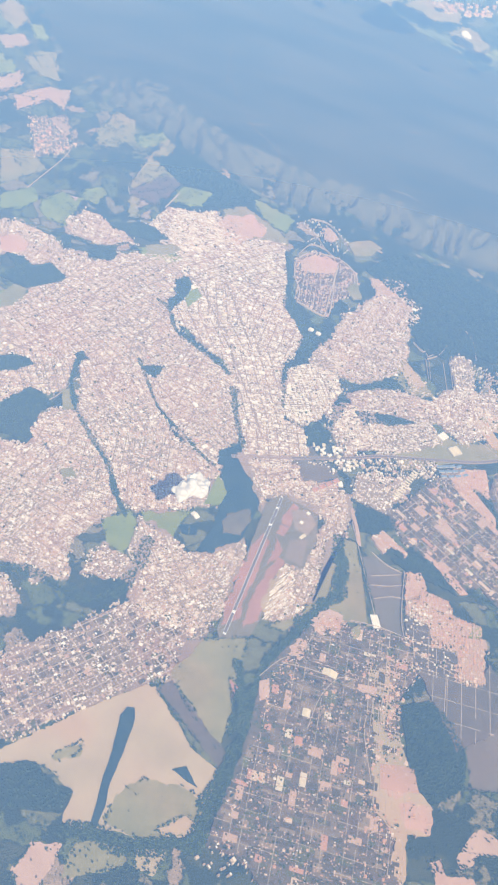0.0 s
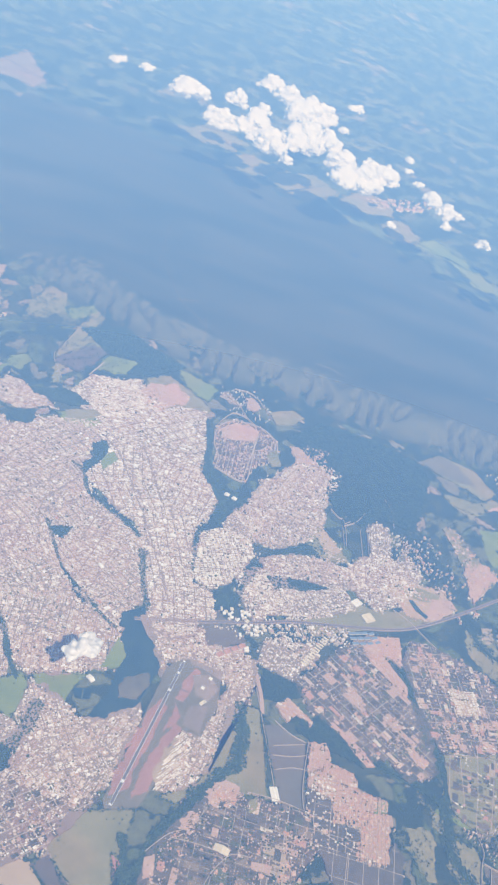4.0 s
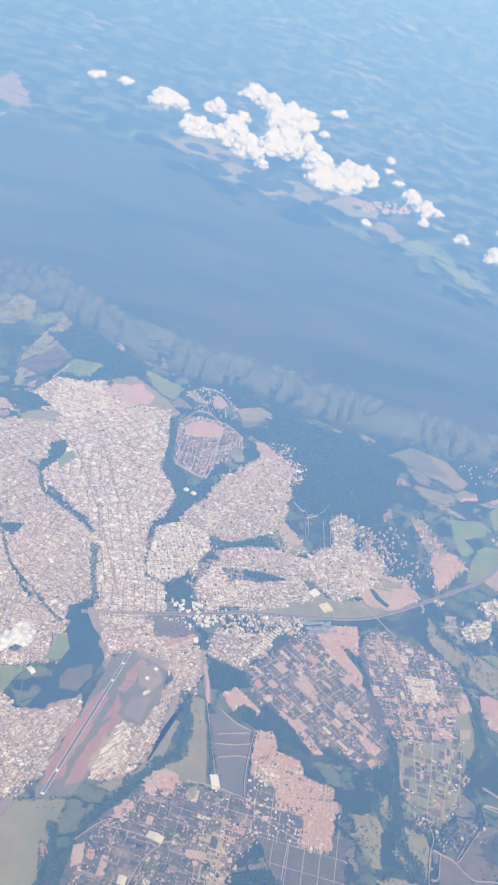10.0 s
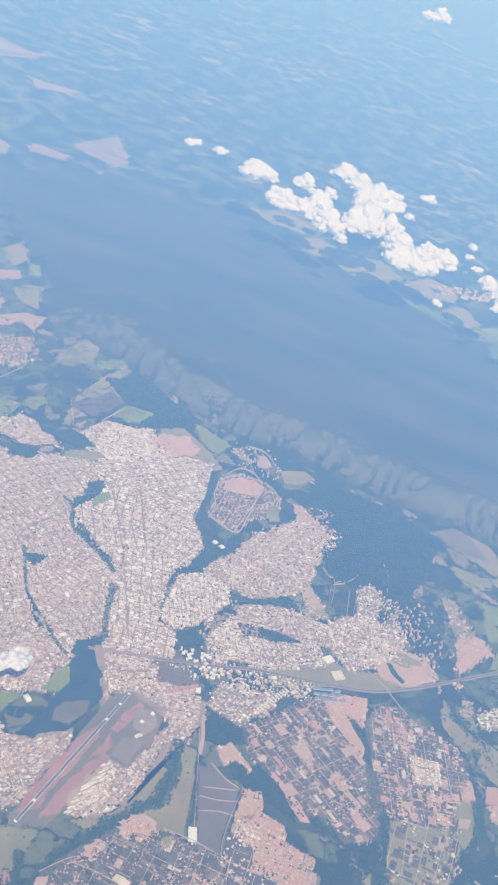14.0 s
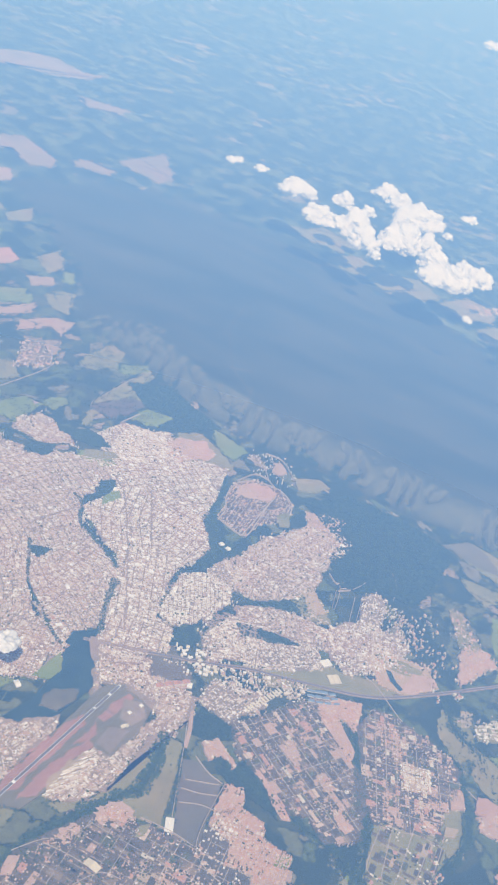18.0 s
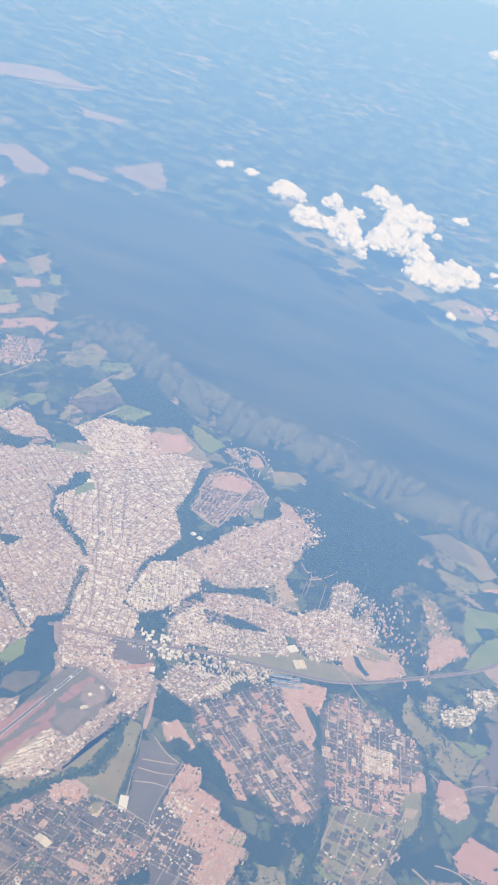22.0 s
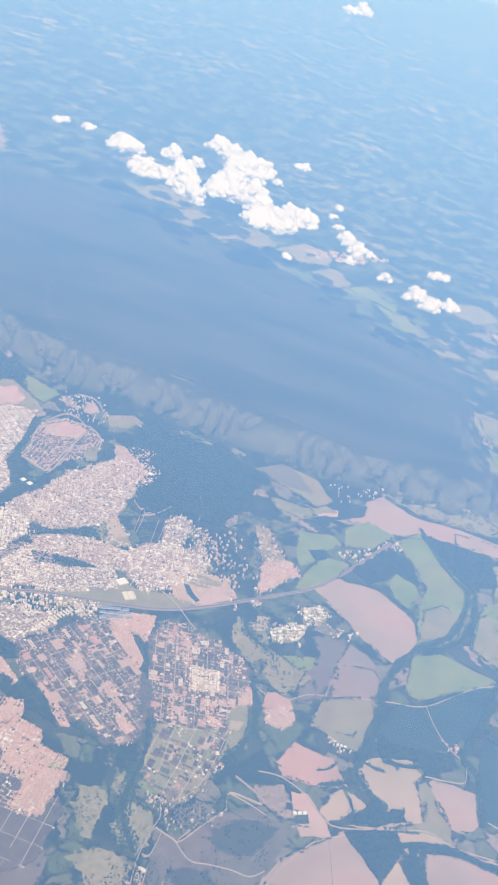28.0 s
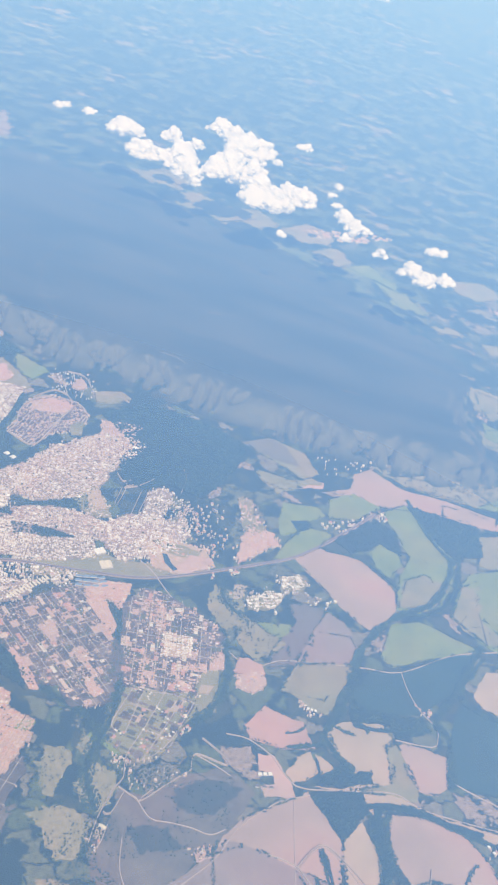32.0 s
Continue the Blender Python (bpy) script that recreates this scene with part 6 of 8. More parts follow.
belt("trees along a stream between bare fields", [(429, 420), (437.1, 401.2), (445.5, 378.2)], 4)
belt("trees along a stream between bare fields", [(431.8, 423.4), (448.8, 434.7), (476.2, 431.3), (499.7, 429.7)], 4)
belt("trees along a stream between bare fields", [(480.7, 599.3), (468.9, 547.6), (457.5, 509), (467.6, 501.1), (473.4, 460.6)], 5)
belt("trees along the village stream", [(239.1, 516.9), (249.6, 481.7), (263.2, 446.5), (269.5, 420.7), (268.7, 393.6), (271.1, 377.9), (285.2, 356.9)], 8)
belt("trees along the village stream", [(308.2, 524.5), (323.2, 487.4), (321.7, 456), (313.9, 437.8)], 6)
belt("trees along a gully", [(169.4, 439.2), (202.8, 430.7), (227.5, 423.5), (251.6, 416.6), (270.5, 403.1)], 6, cover=0.6)
belt("trees around the homesteads", [(290.5, 578.2), (300.1, 557), (315.1, 546.3)], 8, cover=0.5)
belt("hedge of dark trees", [(408.5, 365.5), (417, 354.9)], 3)
belt("hedge of dark trees", [(373.1, 447.2), (382.5, 453.2), (392.9, 458.3)], 3)
wood("dark dense wood at the mountain's foot", [(133.4, 737.7), (161.6, 777.5), (214.7, 776.3), (252.6, 765.1), (264.8, 746.5), (255.9, 690.8), (249.6, 663.8), (220.7, 668.3), (204.8, 650.5), (185.5, 653.4), (173.7, 677.4), (175.8, 704), (151.9, 722.9)], 1.7, 2.3, cover=0.75, keep=False)
wood("dark dense square wood", [(180.5, 328.4), (197.7, 335.4), (211.8, 326.4), (220.3, 307.2), (218.4, 286.2), (200.4, 271.5), (190.5, 278.7), (184.9, 300.9)], 1.0, 1.6)
wood("dark scrub wood", [(-31.8, 232.6), (-10.9, 239.3), (3, 230.9), (11.2, 230.6), (8, 218), (-25.3, 212.1)], 1.2, 1.6, cover=0.7)
wood("dark wood in the valley beside the centre", [(62.8, 729.2), (72, 713.4), (74, 675.2), (83.5, 653.7), (98.6, 642.8), (113.2, 635.4), (101.2, 616.1), (93.8, 599.3), (85.1, 605.4), (87.6, 623.6), (82.3, 638.7), (68.9, 657.7), (69.1, 688.1)], 1.5, 1.7, M_TREES, cover=0.6)
wood("dark wood in the valley beside the centre", [(76.7, 578.7), (81.8, 587.4), (83.3, 556.4), (83.7, 535.5), (93, 527.7), (117.8, 532), (119.6, 559.6), (131.7, 572.1), (124.8, 549.6), (117, 517.4), (103.8, 512.1), (101.6, 525.4), (85.2, 530.3)], 1.4, 1.7, M_TREES, cover=0.6)
wood("dark wooded strip between suburbs", [(134.8, 559.9), (162.9, 566.7), (185, 567.3), (163.4, 555.4), (141.9, 550.8)], 1.4, 1.7)
wood("dark wooded strip between suburbs", [(126.9, 578.2), (165.4, 613.1), (172.4, 624.2), (177.2, 603.1), (161.7, 594.4)], 1.4, 1.7, M_TREES, cover=0.6)
wood("dark wooded plot by the highway", [(143.9, 473), (160.2, 470.9), (175.2, 463.6), (157.7, 448.5), (147.6, 449.2)], 1.2, 1.6, cover=0.7)
wood("dark wooded gully", [(168.3, 433.9), (179.6, 435.7), (183.7, 449.5), (208.4, 431), (215.3, 418.6), (194.1, 424.3), (179.9, 426.6)], 1.3, 1.7, cover=0.65)
wood("dark wood between the fields", [(391.7, 419.6), (421.5, 434.1), (429, 420), (424.9, 414.7), (417.5, 397), (410.4, 403)], 1.3, 1.6, cover=0.6)
wood("dark wood between the fields", [(399.9, 438.2), (408.3, 452.5), (414.3, 445.1), (425.3, 452.3), (425.1, 443), (408.2, 431.4), (394.9, 428.6)], 1.3, 1.6, cover=0.6)
wood("dark wood between the fields", [(358.6, 669.5), (382.9, 715.6), (403.4, 704.5), (411.8, 677.5), (391.4, 685.1), (384.1, 669), (371.9, 657.9)], 1.5, 1.7, cover=0.6)
wood("dark wood below the long field", [(406, 751.1), (438.3, 751.4), (467.9, 752), (474, 714), (451.3, 696.7), (436.1, 711.8)], 1.6, 1.9, cover=0.6)
wood("dark wood north of the town", [(-68.3, 805.2), (-31.4, 828.7), (-6.2, 812.1), (32.8, 794.9), (3.8, 762.3), (-14.7, 755.8), (-7.5, 781.6), (-38.6, 780)], 1.8, 2.2, cover=0.6)
wood("dark wood south of the crops", [(401, 507.1), (413.8, 499.1), (449.8, 510.4), (456.5, 500.7), (434.6, 484.8), (429.4, 495), (405.1, 485.3)], 1.4, 1.6, M_TREES, cover=0.5)
for poly in ([(218.4, 286.2), (245.4, 293.4), (242.9, 230.2), (193.6, 218.5), (198.9, 267.9)], [(-30.4, 210.8), (10.1, 215.6), (26, 208.3), (74.8, 220.7), (77.5, 190.9), (-16.5, 168.5)], [(-59.1, 337.9), (7.1, 364.5), (9.2, 340.6), (-45.1, 293.1)]):
    scrub("dark bushes scattered over rough ground", poly, 1.5, 1.0, 0.28)
for poly in ([(231, 406.4), (269.7, 425.5), (301.8, 331.8), (249.9, 309.2), (229.6, 354.6)], [(281.5, 391.1), (349.5, 414.6), (362.5, 358.1), (296.5, 329.5)], [(272.8, 596), (336.6, 626), (357.5, 516), (309, 490.9)], [(307.1, 781.5), (479.7, 886.9), (481.7, 796.6), (342.6, 755.3)]):
    scrub("dark bushes scattered over rough ground", poly, 1.5, 1.0, 0.20)
scrub("dark bushes scattered below the mountain", [(218, 674.6), (253.1, 765.5), (306.5, 731.9), (307.5, 679.3), (281.5, 631.1), (258.2, 617)], 1.5, 1.0, 0.28)
scrub("dark bushes on the western plain", [(-225.9, 821.9), (-64.3, 902.7), (1.8, 793.3), (-119.1, 652.2)], 1.5, 1.0, 0.18)

hedgerows()
pasture_trees()
for line in ([(394.8, 477.1), (403.3, 475.3), (409.1, 475.2)], [(409.1, 487.4), (414.4, 484.9), (416.9, 481)], [(368.9, 457.2), (375.2, 461.3), (378.8, 466.1)]):
    belt("dark thicket cut into a bare field", line, 1.6, keep=False)

# ---- the airfield ----
AIRFIELD = [(85.7, 454.7), (96.5, 462.2), (118.3, 459.3), (119.2, 430.3), (112.5, 404), (100.4, 406.1), (96.8, 390.7), (91, 359.2), (86, 345.6), (69.2, 339.5), (66.6, 345.3), (75, 396.5), (82.2, 445.9)]
field("dry grass of the airfield", AIRFIELD, M_AIR, "airfield", "airfield", 0.3, keep=True)
field("red earth beside the runway", [(77.6, 404.1), (82.9, 424.4), (89.5, 419.7), (77.4, 356.9), (69.2, 348.2), (69.3, 364.5)], M_RED, "airfield_soil", "ground", 1.4)
field("red earth beside the runway", [(95.1, 410.2), (100.4, 406.1), (94.6, 385.6), (90.2, 359.8), (80.2, 349.7), (87.2, 387.4)], M_RED, "airfield_soil", "ground", 1.4)
field("red earth beside the runway", [(62.8, 368.9), (67.4, 386.3), (73.9, 400.2), (77.3, 398.9), (72.9, 386.5), (66.8, 362.6)], M_RED, "airfield_soil", "ground", 1.6)
field("pinkish red earth beside the runway", [(92.9, 427.1), (95.9, 445.5), (100.5, 455.5), (104.6, 453.7), (101.8, 438.5), (97.4, 425.9)], M_RED, "airfield_soil", "ground", 0.8)
field("red earth beside the runway", [(89.9, 399.3), (94, 419.9), (93.5, 425.9), (97.9, 416.2), (96.4, 407.6)], M_RED, "airfield_soil", "ground", 1.6)
field("pale apron of the airfield", [(99.8, 449.9), (111, 454.1), (117.8, 444.2), (113.2, 432.9), (104.3, 434.5)], M_URBAN, "apron", "apron", 0.2)
field("grey asphalt apron", [(101.6, 425), (113.6, 429.2), (111.5, 406.8), (100, 409.6)], M_MAUVE, "apron", "apron", 0.2)
road("long grey asphalt runway", [(92.8, 459.9), (71.2, 341.7)], 2.0, M_ROAD, "runway")
road("narrow grey taxiway", [(89.6, 436.4), (99.6, 435.2)], 0.8, M_ROAD, "taxiway")
RUN_A, RUN_B = Vector((92.8, 459.9)), Vector((71.2, 341.7))


def runway_marks():
    """White threshold bars, touchdown blocks and edge lines on the runway."""
    d = (RUN_B - RUN_A)
    n = Vector((-d.y, d.x)).normalized()
    z = LEVEL[0] + 0.09
    ang = math.atan2(d.y, d.x)
    for u, w, l in ((0.012, 1.7, 1.0), (0.1, 1.6, 1.6), (0.23, 1.6, 1.6), (0.845, 1.6, 2.0), (0.985, 2.0, 1.2)):
        for k in range(6):
            p = RUN_A + d * u + n * (k - 2.5) * w / 6
            ob = scatter("runway_bar", BLOCK, [(p.x, p.y, 0)], [ang], [(l, w / 6 * 0.8, z)], [M_WHITE, M_WHITE])
            tagged(ob, "white painted threshold bar on the runway", "marking", "runway bars", "structure")
    for s in (-0.94, 0.94):
        p = (RUN_A + RUN_B) / 2 + n * s
        ob = scatter("runway_edge_line", BLOCK, [(p.x, p.y, 0)], [ang], [(d.length * 0.97, 0.14, z)], [M_WHITE, M_WHITE])
        tagged(ob, "white painted edge line of the runway", "marking", kind="structure")


runway_marks()
halls("white hangar at the airfield apron", (107.7, 441.5), (111.4, 450.7), 2, 2.2, 2.2, 0.7, M_ROOF_W, name="hangar", category="hangar")
halls("pale terminal building of the airfield", (109.7, 430.2), (111.4, 432.3), 1, 5.0, 2.0, 0.7, M_ROOF_C, name="terminal", category="building")

# ---- large single buildings ----
halls("white sheet-roofed shopping hall", (204.4, 560.8), (210.5, 567.9), 1, 7.5, 6.0, 0.8, M_ROOF_W, 0.0, "shopping_hall", "hall", bays=3)
halls("large pale grey hall", (213.8, 549.1), (221.1, 554.7), 1, 8.5, 7.5, 0.8, M_ROOF_C, 0.0, "large_hall", "hall", bays=2)
for a, b in (((202.1, 529), (205.3, 520.6)), ((206.7, 531), (210.8, 522.4)), ((211.3, 533), (216, 524.7)), ((216.5, 534.6), (221.5, 527.8))):
    halls("long blue sheet-roofed shed", a, b, 3, 2.0, 4.6, 0.5, M_ROOF_B, 0.0, "shed", "shed", "blue sheds")
halls("cream sheet-roofed shed in a row", (170.2, 487.2), (184.2, 516.2), 13, 1.3, 4.6, 0.5, M_ROOF_C, 0.0, "shed", "shed", "cream sheds")
halls("long white warehouse by the highway", (116.1, 512.6), (126.4, 503.7), 3, 1.6, 3.4, 0.6, M_ROOF_W, 0.2, bays=1)
halls("pale cream-roofed warehouse by the highway", (127.8, 509.4), (135.9, 502.8), 2, 2.2, 3.2, 0.6, M_ROOF_C, 0.2, bays=2)
halls("bright white hall at the junction", (130.6, 484.4), (132.7, 476.1), 1, 4.6, 3.2, 0.8, M_ROOF_W, 0.0, "large_hall", "hall", bays=2)
halls("white building alone in the valley", (94.5, 635.9), (100.7, 633.8), 2, 4.0, 3.4, 0.8, M_ROOF_W, 0.0, "large_building", "building")
halls("long white greenhouse beside the ploughed field", (160, 380.3), (163.2, 381.3), 3, 1.6, 9.5, 0.4, M_ROOF_W, 0.0, "greenhouse", "greenhouse", "greenhouses")
halls("white house at the suburb's corner", (177.8, 701.1), (180.4, 700.3), 1, 4.0, 3.0, 0.7, M_ROOF_W, 0.0, "large_building", "building")
halls("white building at the ponds", (39.5, 422.9), (42.1, 419.1), 1, 5.5, 3.2, 0.6, M_ROOF_W, 0.3, "large_building", "building")
halls("long pale hall among the lots", (136.2, 335.9), (143.9, 334.5), 1, 9.0, 4.5, 0.5, M_ROOF_C, 0.0, "large_hall", "hall")
halls("cream hall among the lots", (124.9, 306.7), (127.2, 306.6), 1, 4.5, 5.0, 0.6, M_ROOF_C, 0.0, "large_hall", "hall")
halls("red-roofed hall among the lots", (122.3, 288.4), (124.5, 288.4), 1, 4.5, 5.0, 0.6, M_ROOF_T, 0.0, "large_hall", "hall")
halls("yellowish farm building by the lane", (293.2, 348.2), (295.2, 347.9), 1, 4.0, 1.8, 0.5, M_ROOF_C, 0.0, "farm_building", "building")
halls("farm shed in the bare yard", (362.6, 419.4), (368.1, 422.1), 3, 2.4, 2.0, 0.5, M_ROOF_W, 0.0, "farm_shed", "shed", "farm sheds")
halls("dark farm shed in the bare yard", (363.3, 410.5), (371.2, 412.9), 3, 2.2, 1.4, 0.5, M_ROAD, 0.0, "farm_shed", "shed", "farm sheds")
halls("white farmhouse in the crop clearing", (377.6, 482.9), (382.4, 483.3), 3, 1.6, 1.6, 0.5, M_ROOF_W, 0.0, "farmhouse", "house")
halls("farm shed beside the bare field", (498, 427.7), (504.9, 421.8), 3, 1.8, 1.4, 0.5, M_ROOF_W, 0.0, "farm_shed", "shed", "farm sheds")
halls("homestead by the farm track", (443, 519.3), (452.5, 513.3), 4, 1.6, 1.2, 0.5, M_ROOF_T, 0.0, "farmhouse", "house")

# ---- quarters ----
CENTRE = [(-38.2, 730.1), (-0.4, 752.8), (8.4, 729.8), (26.1, 726.6), (58.1, 735.2), (67.8, 687.5), (68.5, 653.8), (81.8, 634.9), (86.8, 623.2), (83.9, 608.2), (74.8, 590.8), (78, 554.2), (84.4, 529.9), (99.6, 524.6), (103, 511.8), (89.8, 484.7), (72.5, 480.6), (60.4, 500.3), (54.6, 520.5), (47.6, 547.2), (35.9, 573.4), (21.3, 583), (-9.1, 605.9), (-8.8, 627.2), (-4.2, 651.5), (-16.6, 668.1), (-24.2, 695.8)]
WEST = [(-148.9, 535.6), (-127.7, 556.7), (-114.7, 579.1), (-115.7, 588.2), (-99.3, 602.0), (-92.1, 610.6), (-82.3, 636.8), (-64.9, 648.0), (-63.8, 657.0), (-44.7, 665.4), (-26.9, 673.0), (-14.4, 668.6), (-10.2, 658.5), (-18.1, 647.0), (-17.0, 629.9), (-22.8, 621.3), (-14.1, 608.6), (-10.4, 596.6), (-3.8, 584.9), (6.8, 579.2), (25.8, 568.4), (38.5, 561.4), (45.3, 539.8), (51.8, 519.0), (56.0, 502.5), (48.7, 492.4), (44.2, 483.5), (40.6, 474.6), (29.1, 480.2), (13.2, 495.6), (-2.5, 510.0), (-11.5, 522.5), (-19.3, 535.9), (-24.1, 544.8), (-56.6, 530.3), (-61.1, 536.9), (-68.2, 536.1), (-68.4, 514.3), (-66.2, 498.9), (-83.2, 490.5), (-87.8, 493.0), (-94.7, 481.6), (-100.8, 470.7), (-121.5, 454.9)]
WEST_HOLLOWS = [
    [(-139.0, 592.7), (-131.2, 608.8), (-119.6, 613.2), (-109.6, 623.5), (-93.8, 610.4), (-99.4, 602.6), (-116.3, 587.2), (-129.8, 590.2)],
    [(-142.1, 619.2), (-130.3, 620.2), (-121.9, 613.5), (-130.4, 606.2)],
    [(-88.7, 653.2), (-70.7, 662.7), (-65.5, 656.1), (-70.9, 644.9), (-82.5, 646.5)],
    [(-109.5, 658.6), (-105.5, 660.7), (-100.3, 651.0), (-103.6, 646.9), (-108.6, 650.5)],
    [(-82.6, 693.2), (-57.3, 706.2), (-45.1, 704.5), (-31.3, 695.4), (-43.6, 686.5), (-57.8, 687.0), (-76.5, 687.5)],
    [(-17.0, 646.0), (-7.6, 656.8), (-2.4, 645.9), (-7.3, 623.8), (-14.0, 612.8), (-16.7, 617.2), (-10.8, 632.9)],
    [(-68.3, 533.6), (-62.7, 539.9), (-57.8, 533.5), (-62.3, 526.0)],
    [(-21.5, 542.3), (-5.4, 548.2), (-9.4, 533.6), (-15.0, 534.8)],
    [(-105.4, 461.7), (-94.2, 480.1), (-87.3, 491.5), (-79.7, 489.1), (-65.9, 481.0), (-74.6, 474.1), (-74.7, 461.1), (-76.6, 455.0), (-72.6, 448.8), (-76.9, 440.9), (-85.7, 446.1), (-99.4, 443.1)],
    [(-120.2, 507.8), (-107.1, 516.1), (-95.6, 517.1), (-90.4, 512.8), (-99.3, 503.0), (-116.0, 495.0)],
]
WEST_MEADOWS = [
    ([(-152.2, 634.9), (-141.9, 644.3), (-131.4, 638.4), (-130.2, 626.9), (-140.8, 619.2), (-147.8, 620.7)], M_SOIL, "bare pale building land beside the houses"),
    ([(-132.8, 572.9), (-126.9, 587.5), (-117.0, 586.9), (-115.6, 579.3), (-121.8, 564.2), (-128.1, 557.9)], M_OLIVE, "dry green open ground among the houses"),
    ([(-47.6, 678.8), (-25.8, 691.1), (-19.1, 685.8), (-30.7, 673.4), (-44.3, 667.9)], M_OLIVE, "green strip between the suburb and the centre"),
    ([(-7.9, 634.3), (1.3, 645.5), (6.5, 637.0), (-2.0, 619.3)], M_GRASS, "green bank of the creek in the town"),
    ([(-67.3, 497.3), (-62.4, 499.4), (-54.9, 482.9), (-61.4, 478.5)], M_OLIVE, "dry green bank of the creek"),
    ([(-49.8, 429.1), (-42.7, 433.8), (-38.4, 427.1), (-45.6, 422.9)], M_OLIVE, "green square in the western quarters"),
]
KEEP_OUT += WEST_HOLLOWS + [p for p, _, _ in WEST_MEADOWS]
big_roofs("large white-roofed building in the centre", CENTRE, 34, 1.779, [M_ROOF_W, M_ROOF_W, M_ROOF_C], seed=3)
big_roofs("large pale building in the western quarters", WEST, 16, 2.377, [M_ROOF_W, M_ROOF_C, M_ROOF_T], seed=4)
town("dense pale houses of the town centre", CENTRE, 1.779, M_ROOFS_W, 0.95, (1.25, 1.1), (7, 6), soil=M_URBAN, trees=0.04, street=0.85)
town("dense tiled houses of the western quarters", WEST, 2.377, M_ROOFS, 0.92, (1.05, 1.0), (11, 5), soil=M_URBAN, trees=0.06, street=0.8)
town("pale houses of the north-western suburb", [(-108.8, 666.1), (-111.0, 681.0), (-100.2, 698.5), (-89.3, 697.8), (-79.5, 690.0), (-61.6, 679.3), (-53.8, 673.1), (-65.4, 669.4), (-80.2, 664.7), (-93.5, 663.2)], 0.004, M_ROOFS, 0.9, (1.1, 1.0), (9, 5), soil=M_URBAN, trees=0.06, grow=0.6)
town("pale houses of the outer western suburb", [(-180.8, 604.8), (-171.3, 640.1), (-158.0, 653.6), (-142.6, 661.3), (-132.6, 657.9), (-117.9, 653.3), (-106.0, 642.6), (-89.3, 646.8), (-83.0, 639.4), (-91.6, 621.7), (-94.5, 613.0), (-109.9, 624.8), (-120.0, 614.5), (-130.7, 621.5), (-141.2, 620.4), (-150.2, 615.0), (-172.4, 580.6)], 0.1, M_ROOFS, 0.85, (1.1, 1.0), (9, 5), soil=M_URBAN, trees=0.08, grow=0.6)
field("green open ground in the western quarters", [(-154.2, 563), (-126.6, 579.9), (-116.7, 574.6), (-123.1, 561.5), (-149.4, 548.8)], M_GRASS, "pasture", "pasture")
field("green park in the town", [(-53.2, 672.3), (-28.8, 685.9), (-17, 675.5), (-25.1, 664.8), (-44.7, 664.3)], M_GRASS, "park", "park")
town("houses at the northern edge of the town", [(-49.8, 699.8), (-38.2, 735.2), (-4.9, 745.3), (12.9, 717.5), (-18, 684.3), (-34.1, 686.8)], 0.277, M_ROOFS_W, 0.8, (1.2, 1.1), (8, 5), soil=M_URBAN)
town("new tiled houses on red earth", [(-1, 727.3), (9.1, 750.9), (29.6, 761.5), (42.8, 745.2), (20.4, 718.1)], 0.230, M_ROOFS_T, 0.5, (1.2, 1.1), (8, 4), soil=M_SOIL)
town("dense houses between two creeks", [(-58.4, 526.4), (-22.3, 542.4), (-11.7, 515.8), (10.5, 485.6), (30.6, 472.1), (46.5, 470.5), (46.7, 457.6), (46.3, 437.5), (23.2, 421.7), (2.9, 414.2), (-6.3, 422.6), (-18.3, 442.6), (-36, 461.4), (-49.6, 477.3), (-53.1, 498.1)], 1.805, M_ROOFS, 0.9, (1.15, 1.05), (9, 5), soil=M_URBAN, trees=0.06)
town("dense houses of the south-western quarter", [(-119.5, 398.2), (-112.2, 437.9), (-95.2, 441.2), (-76.2, 438.7), (-70.5, 449.2), (-75.2, 456.6), (-73.0, 461.8), (-72.5, 471.7), (-64.3, 477.8), (-55.3, 478.3), (-47.3, 471.3), (-34.2, 453.9), (-21.3, 436.1), (-14.3, 419.3), (-10.4, 408.9), (-16.8, 398.7), (-28.5, 385.5), (-32.3, 374.0), (-26.8, 361.0), (-26.4, 352.0), (-40.9, 344.6), (-51.4, 353.3), (-73.8, 353.0), (-104.0, 354.9)], -0.214, M_ROOFS, 0.95, (1.05, 1.0), (10, 5), soil=M_URBAN, trees=0.05, grow=1.0)
for poly, mat, label in WEST_MEADOWS:
    field(label, poly, mat, "open_ground", "ground", 0.8)
for poly in WEST_HOLLOWS:
    wood("dark wooded hollow among the houses", poly, 1.2, 1.3, M_TREES, cover=0.75, keep=False)
town("houses in a bend of the river", [(-16.3, 359.8), (-10.6, 380.7), (2.3, 377.8), (12.6, 370.6), (14.3, 362.7), (-5.6, 360.2)], 0.943, M_ROOFS_W, 0.7, (1.1, 1.0), (8, 4), soil=M_URBAN, trees=0.12)
town("houses beside the western river", [(-76.6, 331.9), (-60.3, 341.5), (-47, 330), (-47.2, 320.2), (-69.6, 311)], 0.4, M_ROOFS, 0.75, soil=M_URBAN)
town("houses south of the lake", [(6.5, 406.1), (13.6, 406.4), (31.3, 399.1), (36.7, 389.8), (53.5, 395.7), (72.5, 413.7), (74.1, 402.8), (67.4, 376.4), (65.6, 355.1), (54.1, 342.5), (22.1, 342.9), (13.1, 350), (14.9, 375.7), (5.7, 385.6)], 0.700, M_ROOFS, 0.86, (1.15, 1.05), (9, 5), soil=M_URBAN, trees=0.05)
SPREAD = [(-58.6, 278.4), (-44.9, 292.4), (14.4, 347.2), (65.3, 346.9), (45.7, 308.4), (8.5, 277.9), (-44.1, 235.3)]
